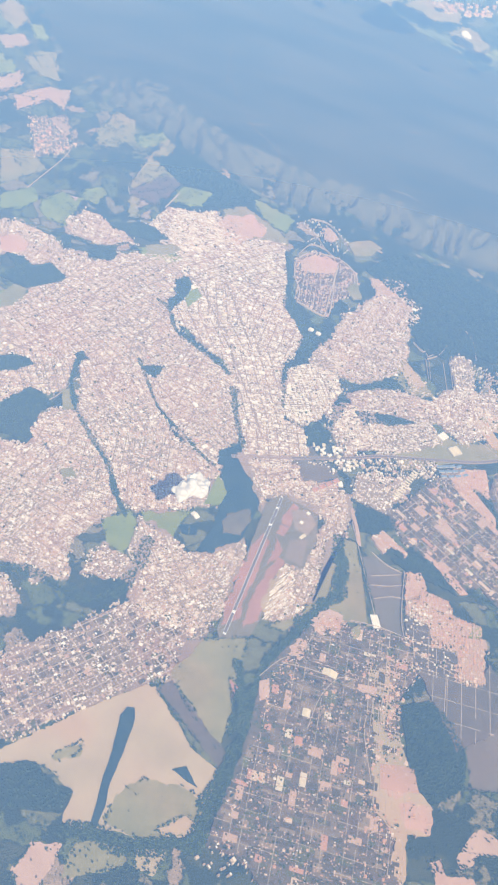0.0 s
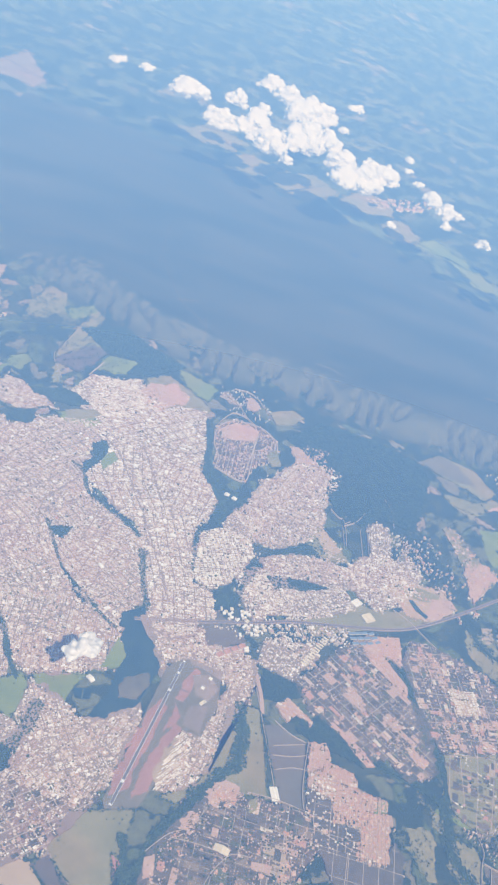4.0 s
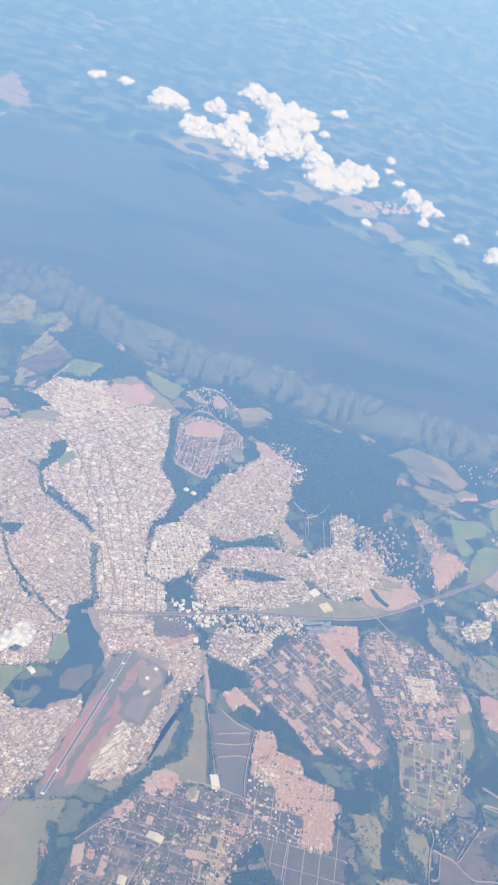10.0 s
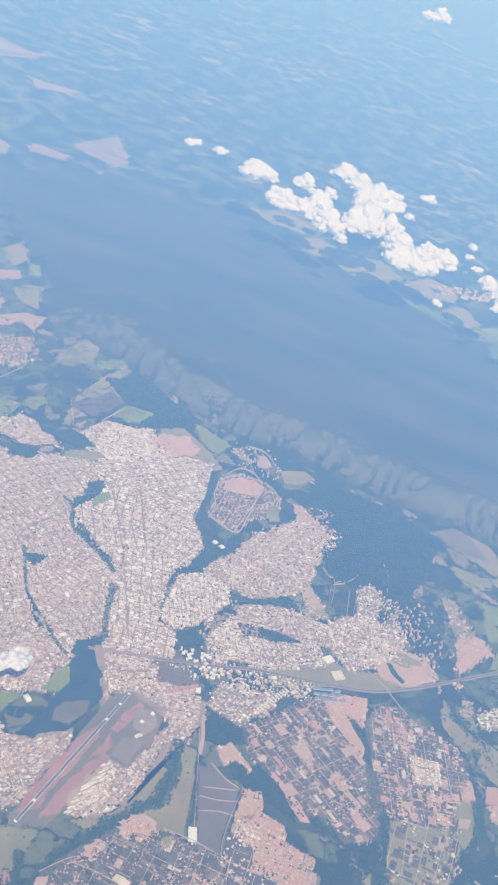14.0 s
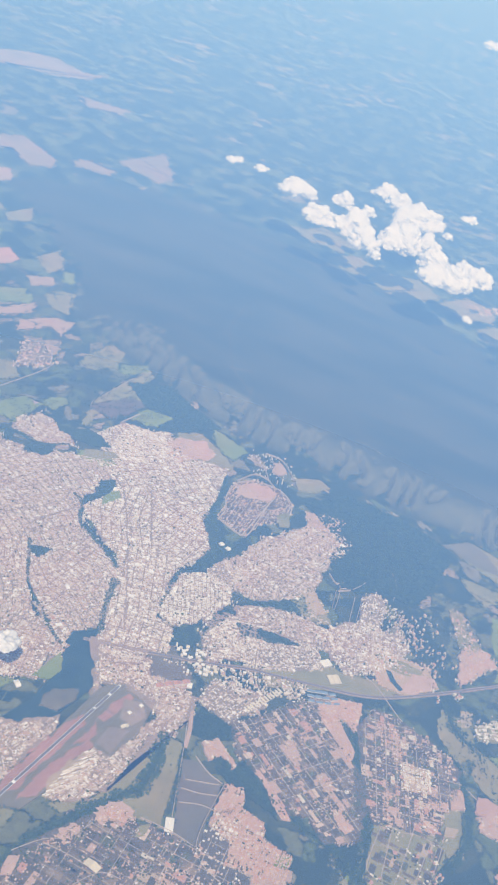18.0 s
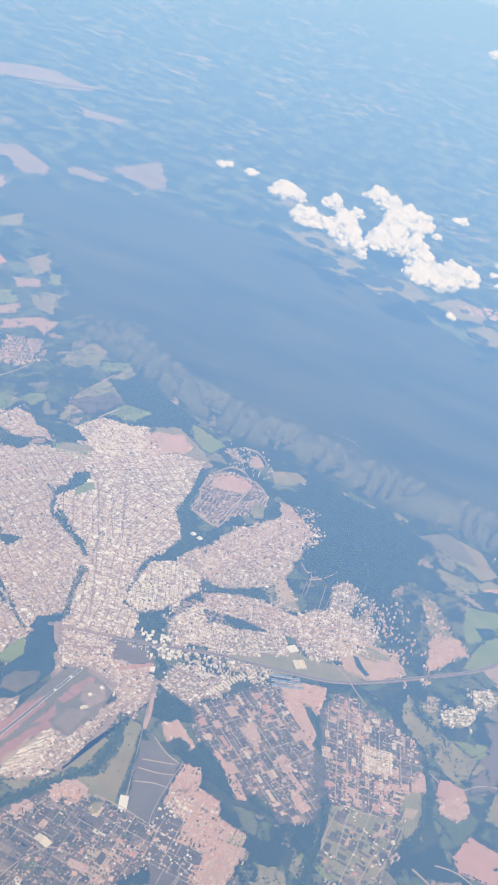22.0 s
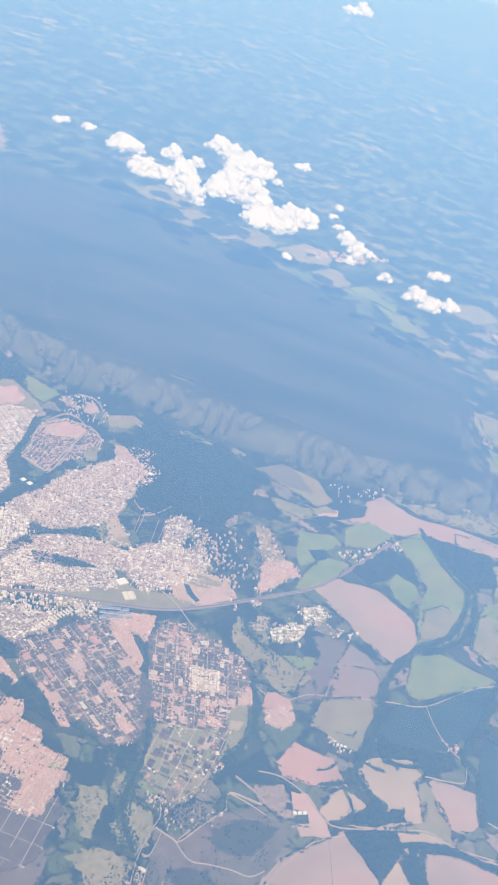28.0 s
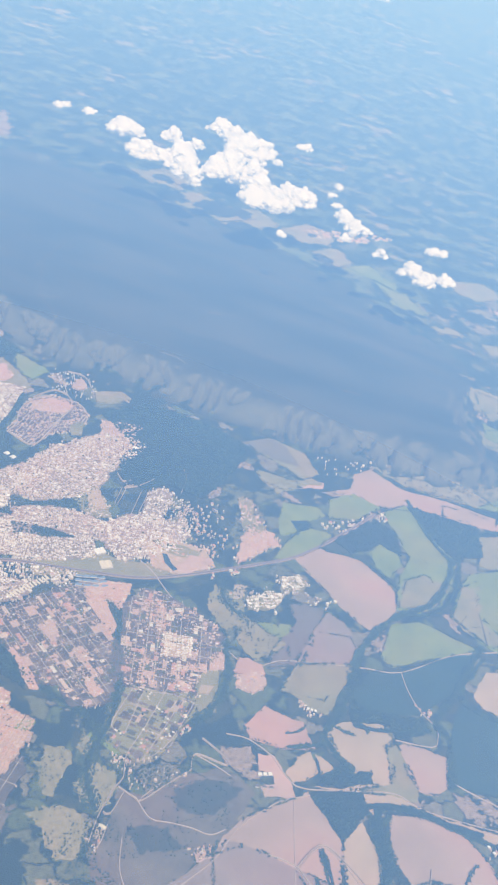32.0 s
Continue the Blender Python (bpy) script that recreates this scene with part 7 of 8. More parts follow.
field("bare earth of a new quarter", SPREAD, M_NEWLAND, "town_ground", "ground")
lanes("pale dirt streets on a grid", SPREAD, 0.777, (5.2, 9.0), 0.7, 0.9)
plots("garden plots of the new quarter", SPREAD, 0.777, (3.0, 2.6), 0.38, M_DARK_PLOTS)
town("scattered houses on new dirt streets", SPREAD, 0.777, M_ROOFS, 0.34, (1.15, 1.05), (7, 4), 0.95, trees=0.1)
town("pale terraced rows beside the runway", [(93.5, 361.7), (91.2, 376.2), (98.6, 405.1), (104.8, 402.9), (107.4, 386.7), (101.6, 369.1)], 0.977, M_ROOFS_C, 1.2, (3.2, 1.0), (40, 2), 1.0, 0.2, M_TAN, trees=0.0, grow=0.3, mixed=False)
town("houses east of the runway", [(102.6, 403.7), (114.3, 404.6), (125.3, 446.9), (131.1, 471.6), (139.5, 477.4), (137.4, 451.3), (123, 398.7), (114.7, 373.1), (97, 361.2), (103.8, 384.4)], 1.331, M_ROOFS, 0.85, (1.15, 1.05), (9, 5), soil=M_URBAN)
town("houses north of the runway", [(72.2, 468.4), (106.7, 476.4), (130.6, 478.2), (130.7, 466.4), (122.8, 453.4), (108.9, 455.8), (92.4, 463.7), (78.4, 451.9)], 0.224, M_ROOFS, 0.8, (1.15, 1.05), (9, 5), soil=M_URBAN)
town("long white terraces of a suburb", [(83.4, 581.6), (96.6, 594), (116.8, 593.1), (122.4, 579.4), (108.3, 542.8), (98.7, 532.9), (85.7, 536.4), (81.3, 555.6)], 1.946, M_ROOFS_C, 1.1, (1.7, 1.2), (9, 2), 0.95, 0.3, M_URBAN, mixed=False)
town("suburb houses under the mountain", [(133.4, 682.8), (144.4, 702), (167.3, 713.1), (181.5, 708.3), (179.3, 695.7), (172, 662.6), (171.8, 627.4), (163.1, 613.4), (139.2, 593.1), (120.9, 598.1), (115.4, 609), (101.5, 612.8), (117.1, 644.3), (120.6, 660.3)], 1.282, M_ROOFS, 0.85, (1.2, 1.1), (7, 5), soil=M_URBAN, trees=0.08)
town("new plots under the mountain", [(139.8, 723.4), (146.5, 729.2), (170.6, 734.8), (168.8, 715.4), (145.9, 702.7)], 0.611, M_ROOFS_T, 0.3, (1.3, 1.2), (6, 4), soil=M_SOIL)
town("houses of the small southern suburb", [(100.1, 598.4), (101.2, 617.8), (119.4, 618.3), (128.4, 601.9), (118.6, 588.6), (109.4, 589.9)], 0.5, M_ROOFS, 0.75, soil=M_URBAN, trees=0.12)
town("houses on a ridge between two valleys", [(131.1, 575.6), (149.2, 590.3), (172.6, 594.4), (197.3, 592.5), (200.6, 574.9), (183.5, 574.4), (158.8, 569.3), (136.8, 562.5)], 0.295, M_ROOFS, 0.8, (1.25, 1.1), (8, 4), soil=M_URBAN, trees=0.08)
town("houses of the inner eastern suburb", [(119, 535.7), (131.3, 559.1), (146.1, 551.9), (170.3, 556.9), (192.4, 573.2), (200.7, 553), (168.1, 531.1), (144.5, 526.3), (131.9, 513)], 0.270, M_ROOFS_W, 0.78, (1.3, 1.1), (8, 5), soil=M_URBAN, trees=0.1)
town("houses of the eastern quarter", [(196.7, 595.6), (211, 614.6), (223.4, 615.2), (245.3, 625.1), (253.6, 613.1), (242.3, 583.5), (220.2, 561.3), (205.1, 574.3)], 0.206, M_ROOFS_W, 0.8, (1.25, 1.15), (7, 5), soil=M_URBAN, trees=0.07)
town("houses in a walled suburb", [(211.7, 651.1), (217.2, 660), (224.9, 655.8), (228.7, 621.9), (216.9, 611.3)], 1.625, M_ROOFS_W, 0.6, (1.2, 1.1), (5, 6), soil=M_URBAN)
town("scattered villas among trees", [(227.6, 653.7), (241.8, 651.5), (251.2, 632.2), (236.6, 623.3)], 0.3, M_ROOFS_W, 0.35, (1.6, 1.5), (9, 9), 0.6, trees=0.4, each="villas among the trees")
town("scattered villas below the mountain", [(69.5, 781.5), (99, 793.3), (116.6, 764.7), (145, 780.6), (147.7, 767.5), (114.2, 752.9), (83.4, 750.2)], 0.2, M_ROOFS_W, 0.3, (1.8, 1.6), (9, 9), 0.55, trees=0.45, each="villas below the mountain")
town("row of houses along the old road", [(164.6, 610.4), (170.4, 636.1), (180.5, 620.5), (195.5, 601.6), (178.5, 598.1)], 0.8, M_ROOFS, 0.4, (1.3, 1.2), soil=M_OLIVE)
RED_EAST = [(226.3, 590.4), (240.1, 602.4), (271.1, 602.3), (283.7, 588.1), (263.9, 566.4), (243.2, 564.7), (235.9, 574.4)]
field("bare pale building land", RED_EAST, M_TAN, "town_ground", "ground")
field("green rough ground on the building land", [(230.4, 591.3), (241.1, 599.2), (270.1, 598.1), (268.9, 586.6), (252.3, 584), (240.3, 587.7)], M_OLIVE, "pasture", "pasture")
field("reddish earth on the building land", [(257.3, 567.4), (263.5, 590.5), (278.2, 595.6), (282.9, 587.7), (267.3, 569.7)], M_SOIL, "town_ground", "ground")
for n in range(9):
    LEVEL[0] += 0.004
lake("long dark pond in bare ground", [(244.2, 582.1), (247.9, 582.8), (254.5, 574), (260.2, 570.4), (257.8, 567), (249.7, 572.6)], "pond", 0.2)
town("few sheds on bare land", RED_EAST, 0.3, M_ROOFS_T, 0.12, (1.2, 1.1), (9, 9), each="sheds on bare land")
big_roofs("long white warehouse beside the highway", [(98.9, 521.4), (118.4, 520.9), (142.2, 512.3), (143.4, 503.2), (122.9, 491.2), (110.2, 508.5)], 26, 0.3, [M_ROOF_W, M_ROOF_W, M_ROOF_C], (1.5, 3.4), 8, "warehouse", "warehouse")
town("houses on the slope above the highway", [(113.5, 555.2), (131, 564.7), (150.4, 561.4), (157.3, 542.6), (143.9, 531.6), (125, 535.8)], 0.4, M_ROOFS_W, 0.7, (1.3, 1.1), (7, 5), soil=M_URBAN, trees=0.1)
town("houses between the lake and the centre", [(59.4, 484.5), (62.7, 490.2), (81.8, 481.7), (98.3, 490.4), (103.3, 475.6), (77.4, 454.4)], 0.5, M_ROOFS, 0.75, (1.2, 1.1), (7, 5), soil=M_URBAN, trees=0.1)
town("houses along the highway", [(102.5, 499.1), (157.9, 520.9), (197.2, 530.5), (197.3, 517.5), (177.8, 508.2), (158.8, 501.8), (143.2, 507), (125.2, 495.4)], 0.401, M_ROOFS_W, 0.5, (1.4, 1.3), (8, 4), trees=0.15)
town("houses and yards at the junction", [(143.7, 499), (174, 504.7), (178.1, 494.8), (162.1, 471.2), (141.4, 477.7)], -0.266, M_ROOFS_W, 0.6, (1.4, 1.2), (7, 5), soil=M_URBAN, trees=0.1)

# the ring suburb
RING = [(74.5, 700.2), (74.7, 722.1), (86.8, 737.8), (109.6, 739.8), (124.6, 726.8), (127.7, 707.8), (118.7, 693.6), (108, 681.8), (104.9, 657.6), (86.7, 667.1), (78.8, 667.6), (80.4, 681.8)]
field("bare pale ground of a new suburb", RING, M_LOTS, "town_ground", "ground")
field("bare red ground of a new suburb", [(76.2, 720.3), (87.5, 735.3), (108.5, 734.1), (107.6, 717.4), (94, 711.4), (80.5, 709.2)], M_SOIL, "town_ground", "ground")
for k, line in enumerate([[(102.7, 693.9), (111.3, 693.7), (119.5, 700.3), (124.9, 713.1), (123.9, 725.3)], [(102.4, 699.1), (110.3, 699.2), (117.7, 705.4), (122, 714.7), (121, 725.1)], [(102.4, 704.5), (109.8, 705.2), (115.5, 710.2), (118.6, 717.9)], [(80, 666.7), (80.4, 681.8), (74.1, 699.9), (74.7, 722.1), (86.8, 737.8), (109.6, 739.8), (124.6, 726.8), (128.1, 708.1)], [(80, 666.7), (104.5, 659), (108, 681.8), (107.6, 717.4)], [(103.5, 659.1), (109.5, 730.1)]]):
    road("pale curving street of the ring suburb", line, 1.0, M_DIRT)
lanes("pale streets on a grid", [(80.4, 681.8), (80.2, 697.9), (100.7, 705.2), (103.6, 676.2), (102.9, 661.2), (86.7, 667.1)], 1.574, (3.6, 16.0), 0.6, 0.9)
town("few new houses of the ring suburb", RING, 1.574, M_ROOFS_T, 0.45, (1.0, 0.9), (6, 3), trees=0.12, mixed=False)

# the lots east of the junction
LOTS = [(164.7, 470.7), (178.4, 484.4), (195.3, 513.2), (211.2, 520.2), (232.3, 494.1), (254.9, 477.3), (261.4, 458.4), (263, 430.3), (243.9, 416.2), (230.1, 432.1), (215.4, 420.8), (208.4, 431), (193.9, 442.6), (179.3, 447.3)]
field("dark ground of large lots", LOTS, M_LOTS, "lot_ground", "ground")
plots("dark garden plots", LOTS, -0.648, (3.5, 3.0), 0.6, M_DARK_PLOTS)
plots("bare pink and grey building plots", LOTS, -0.648, (6.5, 2.8), 0.25)
lanes("pale straight streets between the lots", LOTS, -0.648, (6.0, 14.0), 0.55, 0.85)
town("scattered houses on large lots", LOTS, -0.648, M_ROOFS_T, 0.17, (1.0, 0.9), (6, 5), 0.8, trees=0.35, mixed=False)
field("bare pink settlement by the blue sheds", [(211.2, 520.2), (221.5, 533.6), (237.3, 539.6), (239, 511.6), (233.1, 516), (225.1, 517.3), (232.3, 494.1), (238.3, 495.2), (217, 510.2)], M_SOIL, "town_ground", "ground")
town("tiled houses of a pink settlement", [(211.2, 520.2), (221.5, 533.6), (237.3, 539.6), (239, 511.6), (233.1, 516), (225.1, 517.3), (232.3, 494.1), (238.3, 495.2), (217, 510.2)], -0.648, M_ROOFS_T, 0.85, (1.0, 0.85), (9, 3), 0.85, trees=0.02, grow=0.0, mixed=False)
for line in ([(217, 510.2), (240, 490.2)], [(199.3, 472.7), (214.3, 462.8)], [(227.4, 462.6), (249.3, 446.8)], [(245.2, 441.4), (252.2, 433.2)], [(192.1, 444.7), (215.5, 427.6)], [(232.2, 491.5), (245.4, 480.8)]):
    road("bare pink strip of cleared plots", line, 4.0, M_SOIL, "cleared_strip", keep=False)
for poly in ([(211.4, 514.9), (219.8, 523.6), (244, 494.6), (243.2, 483.5), (234.5, 493.7)], [(222.8, 531.6), (237.3, 538.6), (238.6, 521.7), (243.5, 510.8), (236.5, 514.6), (229.7, 524.5)], [(226.5, 462.4), (230.6, 467.6), (240.7, 459), (235, 453)], [(241.8, 442.8), (246.4, 445.7), (258, 436.8), (254.5, 430.1)], [(201.4, 474.6), (205.5, 480), (215.3, 467.9), (209.8, 466.9)], [(202.9, 432.5), (206.7, 437.4), (223, 421.9), (216.4, 420)]):
    field("bare pink cleared land with new houses", poly, M_SOIL, "cleared_land", "ground", 0.5)
    town("small tiled houses on cleared land", poly, -0.648, M_ROOFS_T, 0.6, (1.1, 0.95), (8, 3), 0.85, trees=0.0, grow=0.0, mixed=False)
LOTS2 = [(239.1, 516.9), (246.9, 540.2), (263.5, 539.8), (290, 532.6), (311.3, 520.2), (313.5, 495.9), (305.1, 477.1), (309.1, 459.6), (292.1, 451.1), (265, 449.9), (250.9, 482.4)]
field("dark ground of large lots", LOTS2, M_LOTS, "lot_ground", "ground")
plots("dark garden plots", LOTS2, 1.826, (3.5, 3.0), 0.6, M_DARK_PLOTS)
plots("bare pink and grey building plots", LOTS2, 1.826, (4.5, 3.0), 0.42)
lanes("pale straight streets between the lots", LOTS2, 1.826, (7.0, 12.0), 0.6, 0.85)
town("houses on large lots", LOTS2, 1.826, M_ROOFS_T, 0.24, (1.0, 0.9), (6, 5), 0.8, trees=0.35, mixed=False)
for poly in ([(251.9, 524.9), (257.6, 534.5), (266.5, 526.1), (273.3, 513.8), (271.4, 501.8), (256, 516.3)], [(287.9, 479.1), (296.7, 482.1), (300.1, 474.6), (288.2, 469.5)], [(297.9, 485.4), (308.3, 489.5), (309.6, 482.9), (298.7, 477.6)], [(306.2, 500.7), (315.2, 503.9), (319.2, 491.4), (310.8, 486.1)], [(266.8, 473.2), (277.1, 477.2), (281.6, 458.3), (273.6, 453.4)], [(294.4, 466.3), (305, 468.1), (304.7, 460.9), (295.1, 459.7)]):
    field("bare pink cleared land with new houses", poly, M_SOIL, "cleared_land", "ground", 0.4)
    town("small tiled houses on cleared land", poly, 1.826, M_ROOFS_T, 0.6, (1.1, 0.95), (8, 2), 0.85, trees=0.0, grow=0.0, mixed=False)
town("close white houses of the village centre", [(272.5, 505.2), (291.5, 506.9), (295.8, 491.6), (279.4, 483.7)], 1.826, M_ROOFS_C, 0.95, (1.3, 1.0), (4, 5), 0.95, soil=M_TAN, trees=0.03, grow=0.5, mixed=False)
LOTS3 = [(268.8, 449.4), (292.6, 455.4), (310.4, 460.3), (313.2, 447), (306.3, 409.3), (296.3, 397.3), (281.3, 399.6), (270.8, 410)]
field("green lots laid out but not yet built on", LOTS3, M_OLIVE, "lot_ground", "ground", 1.2)
plots("dark garden plots", LOTS3, 1.485, (4.5, 4.0), 0.3, M_DARK_PLOTS)
for poly in ([(297.5, 448.8), (304.9, 454.2), (304.8, 443), (297.3, 439.8)], [(279.6, 427.8), (286.7, 432.1), (286.3, 424.9), (279.6, 422.2)], [(309.6, 471), (317.6, 473.5), (316.4, 465.8), (309.8, 464.1)]):
    field("bare tan plot among green lots", poly, M_TAN, "plot", "field", 0.2)
plots("bare and green plots", LOTS3, 1.485, (4.0, 3.0), 0.1, M_DARK_PLOTS)
town("few houses on new lots", LOTS3, 1.485, M_ROOFS_T, 0.06, (1.4, 1.3), (9, 9), trees=0.4, each="houses on new lots")

# pink settlements on bare earth
for poly, ang in (([(179.9, 424.4), (190.5, 428.3), (194.9, 413.3), (208.9, 411.1), (212.2, 400), (231, 399.2), (230.7, 390), (221.7, 388.7), (221.2, 373.4), (231.4, 372.7), (230.7, 355.2), (214.1, 353.2), (214.6, 375.7), (197.8, 373.5), (196, 389.4), (180.7, 393.4)], 1.579),):
    field("bare pink earth of a new settlement", poly, M_SOIL, "town_ground", "ground")
    lanes("pale streets of a new settlement", poly, ang, (2.6, 14.0), 0.5, 0.9)
    plots("dark yards of a new settlement", poly, ang, (2.2, 1.8), 0.16, M_DARK_PLOTS)
    town("small tiled houses of a new settlement", poly, ang, M_ROOFS_T, 0.85, (1.1, 0.95), (12, 2), 0.9, trees=0.03, grow=0.0, mixed=False, tall=0.45)
field("dark green plot inside the settlement", [(222.6, 395.9), (231, 398.4), (230.7, 390), (222.3, 388)], M_GRASS, "pasture", "pasture")
field("dark lots beside the settlement", [(180.8, 392.2), (196, 388.1), (197.8, 374.3), (214.5, 374.5), (214.2, 355.1), (165.9, 349.2), (166.5, 372.1), (181.2, 375.2)], M_LOTS, "lot_ground", "ground")
lanes("pale lanes between dark lots", [(166.5, 372.1), (196, 388.1), (197.8, 374.3), (214.5, 374.5), (214.2, 355.1), (165.9, 349.2)], 1.574, (5.0, 9.0), 0.5, 0.8)
town("pale houses along dark lots", [(180.8, 392.2), (196, 388.1), (197.8, 374.3), (214.5, 374.5), (214.2, 355.1), (165.9, 349.2), (166.5, 372.1), (181.2, 375.2)], 1.574, M_ROOFS, 0.18, (1.4, 1.3), (5, 5), trees=0.2)
field("fallow lots south of the settlement", [(189.6, 355.9), (228.9, 356.2), (234.9, 372.5), (241.7, 364.2), (240.8, 329.5), (231.9, 322), (214.5, 307.3)], M_LOTS, "lot_ground", "ground")
lanes("pale lanes of unbuilt lots", [(189.6, 355.9), (228.9, 356.2), (234.9, 372.5), (241.7, 364.2), (240.8, 329.5), (231.9, 322), (214.5, 307.3)], 1.554, (9.0, 14.0), 0.45, 0.85)

# the large garden lots in the south
GARDENS = [(96.7, 322), (107, 342.4), (122, 365.1), (153.4, 374.4), (182.5, 374.1), (188.6, 349.9), (177.1, 327.4), (179.4, 313.5), (175, 298.1), (163.3, 271.4), (177.2, 249.8), (184.6, 219.2), (118.1, 203.3), (98.6, 218.1), (81.3, 220.1), (89.1, 256.2), (94.2, 289)]
field("dark ground of walled garden lots", GARDENS, M_LOTS, "lot_ground", "ground")
plots("dark garden plots", GARDENS, 1.522, (3.5, 4.5), 0.75, M_DARK_PLOTS)
plots("plots of dry grass and bare earth", GARDENS, 1.522, (6.0, 4.0), 0.13)
lanes("pale dirt lanes between garden lots", GARDENS, 1.522, (6.0, 9.0), 0.36, 0.72)
town("scattered houses on walled garden lots", GARDENS, 1.522, M_ROOFS_T, 0.22, (1.0, 0.9), (6, 6), 0.8, trees=0.45, mixed=False)
scrub("garden trees on the large lots", GARDENS, 1.5, 1.0, 0.08)
RIBBON = [(158.6, 348.6), (173.4, 349.2), (177.7, 313), (185.1, 294), (190.5, 278.7), (200.4, 271.5), (199.1, 254.7), (186.5, 252.1), (185, 222.1), (178, 232), (180.4, 247.5), (164.3, 265.2), (165.2, 305.9)]
field("bare beige earth of a ribbon village", RIBBON, M_SAND, "town_ground", "ground")
field("bare reddish earth of a ribbon village", [(170.6, 286.6), (181.9, 291.4), (188.9, 278.3), (179.5, 269.2), (172.8, 274)], M_SOIL, "town_ground", "ground")
field("bare tan field below the dark wood", [(181.1, 268.1), (192.3, 271), (200.4, 270.9), (199.7, 254.9), (184.8, 254.8)], M_SOIL)
town("few houses of a ribbon village", RIBBON, 1.569, M_ROOFS_T, 0.13, (1.4, 1.3), (6, 6), trees=0.25)
lanes("pale tracks along the ribbon village", RIBBON, 1.569, (3.5, 20.0), 0.5, 0.7)
town("riverside houses with long gardens", [(76.8, 209.8), (81.4, 219.5), (83.6, 228.8), (87.4, 251.1), (93.5, 251.1), (87.8, 221.1), (104.6, 216.7), (99.8, 209.9), (82.8, 208.5)], 0.7, M_ROOFS, 0.25, (1.5, 1.2), (6, 6), trees=0.35)
town("tiled houses at the river bend", [(123.7, 365.7), (129.8, 376.8), (140.6, 377.4), (139.4, 368.7), (129.4, 361.4)], 0.6, M_ROOFS_T, 0.8, soil=M_SOIL)
town("tiled houses at the river bend", [(111.8, 345.8), (116.2, 353.2), (121.5, 352.8), (117.4, 341.7)], 0.6, M_ROOFS_T, 0.6, soil=M_SOIL)
field("brick-red cleared plots beside the lots", [(155.5, 445.8), (162.4, 454.5), (171.8, 447.2), (164.3, 435.7)], M_SOIL)
town("tiled houses in tight rows", [(156.2, 446.2), (162.7, 453.7), (171.2, 446.8), (164.3, 436.6)], 0.940, M_ROOFS_T, 0.8, (1.2, 0.9), (8, 2), 0.9, trees=0.0, grow=0.0, mixed=False)
town("tiled houses in tight rows", [(167.1, 446.6), (169.2, 449.1), (179.9, 441.2), (178.7, 436.5)], -0.507, M_ROOFS_T, 0.8, (1.2, 0.9), (8, 2), 0.9, soil=M_SOIL, trees=0.0, grow=0.0, mixed=False, spill=0)
halls("long pink-roofed market hall", (114.1, 472.5), (127.5, 485.4), 4, 5.0, 3.4, 0.6, M_ROOF_T, 0.0, "market_hall", "hall", "market halls")

# villages and clusters to the east
town("close white houses of a small estate", [(313.3, 565.9), (325.7, 580.4), (337.7, 582.9), (332.8, 563.7), (317.8, 555.8)], 0.5, M_ROOFS_C, 0.85, (1.4, 1.3), (6, 2), soil=M_OLIVE, trees=0.08, grow=0.0, mixed=False)
town("tiled village houses under the mountain", [(291.3, 641.7), (311.9, 650.3), (318.7, 638.9), (309.1, 624), (298.6, 601.9), (294.7, 613.1), (292.8, 627.2)], 1.758, M_ROOFS_T, 0.9, (1.15, 1.0), (8, 3), soil=M_SOIL, trees=0.06, grow=0.5)
town("houses along the village road", [(275.9, 681.2), (283.8, 683.2), (292.4, 665.5), (305.3, 655.3), (307.1, 649.9), (292.7, 642.1), (286.4, 655.8)], 1.758, M_ROOFS_T, 0.5, (1.2, 1.1), (7, 4), soil=M_OLIVE, trees=0.2, grow=0.5)
town("close white houses of a small estate", [(330.6, 600.3), (341.5, 609.4), (349.5, 604.4), (344.6, 589.5), (335.9, 585.7)], 0.5, M_ROOFS_C, 0.8, (1.5, 1.4), (6, 2), soil=M_OLIVE, trees=0.1, grow=0.0, mixed=False)
town("small houses scattered along lanes under the mountain", [(238.2, 644), (260.8, 661.4), (273.7, 637.5), (283.4, 603.9), (272.8, 587.7), (260.1, 609.3), (244.2, 623.5)], 0.6, M_ROOFS_T, 0.2, (1.3, 1.2), (9, 9), trees=0.45)
town("few houses beside the fields", [(353.5, 591.4), (370.7, 593.1), (368.7, 581), (353.7, 577.9)], 0.6, M_ROOFS_C, 0.14, (1.2, 1.1), (9, 9), trees=0.2)
field("reddish farm lots beside the fields", [(325, 507), (340.3, 507.1), (345.3, 499.3), (338, 492.1), (325.1, 493.1)], M_SALMON, "farmyard", "ground")
town("hamlet beside the highway", [(344.9, 681.5), (365.4, 702.4), (390.8, 730.9), (388.2, 712), (368.2, 683.3)], 0.6, M_ROOFS_T, 0.22, (1.5, 1.4), (9, 9), trees=0.3, each="hamlet houses")
town("hamlet at the crossroads", [(328.9, 487.7), (338, 497.7), (345.2, 490.7), (341.7, 481.1), (332.2, 481.5)], 0.5, M_ROOFS_T, 0.5, (1.4, 1.2), (8, 3), soil=M_SOIL, each="crossroads houses")
town("scattered farmsteads among trees", [(272.8, 596), (302.6, 599.1), (311.1, 563.2), (291.3, 558.6)], 0.5, M_ROOFS_W, 0.08, (1.7, 1.6), (9, 9), trees=0.6, each="farmsteads")
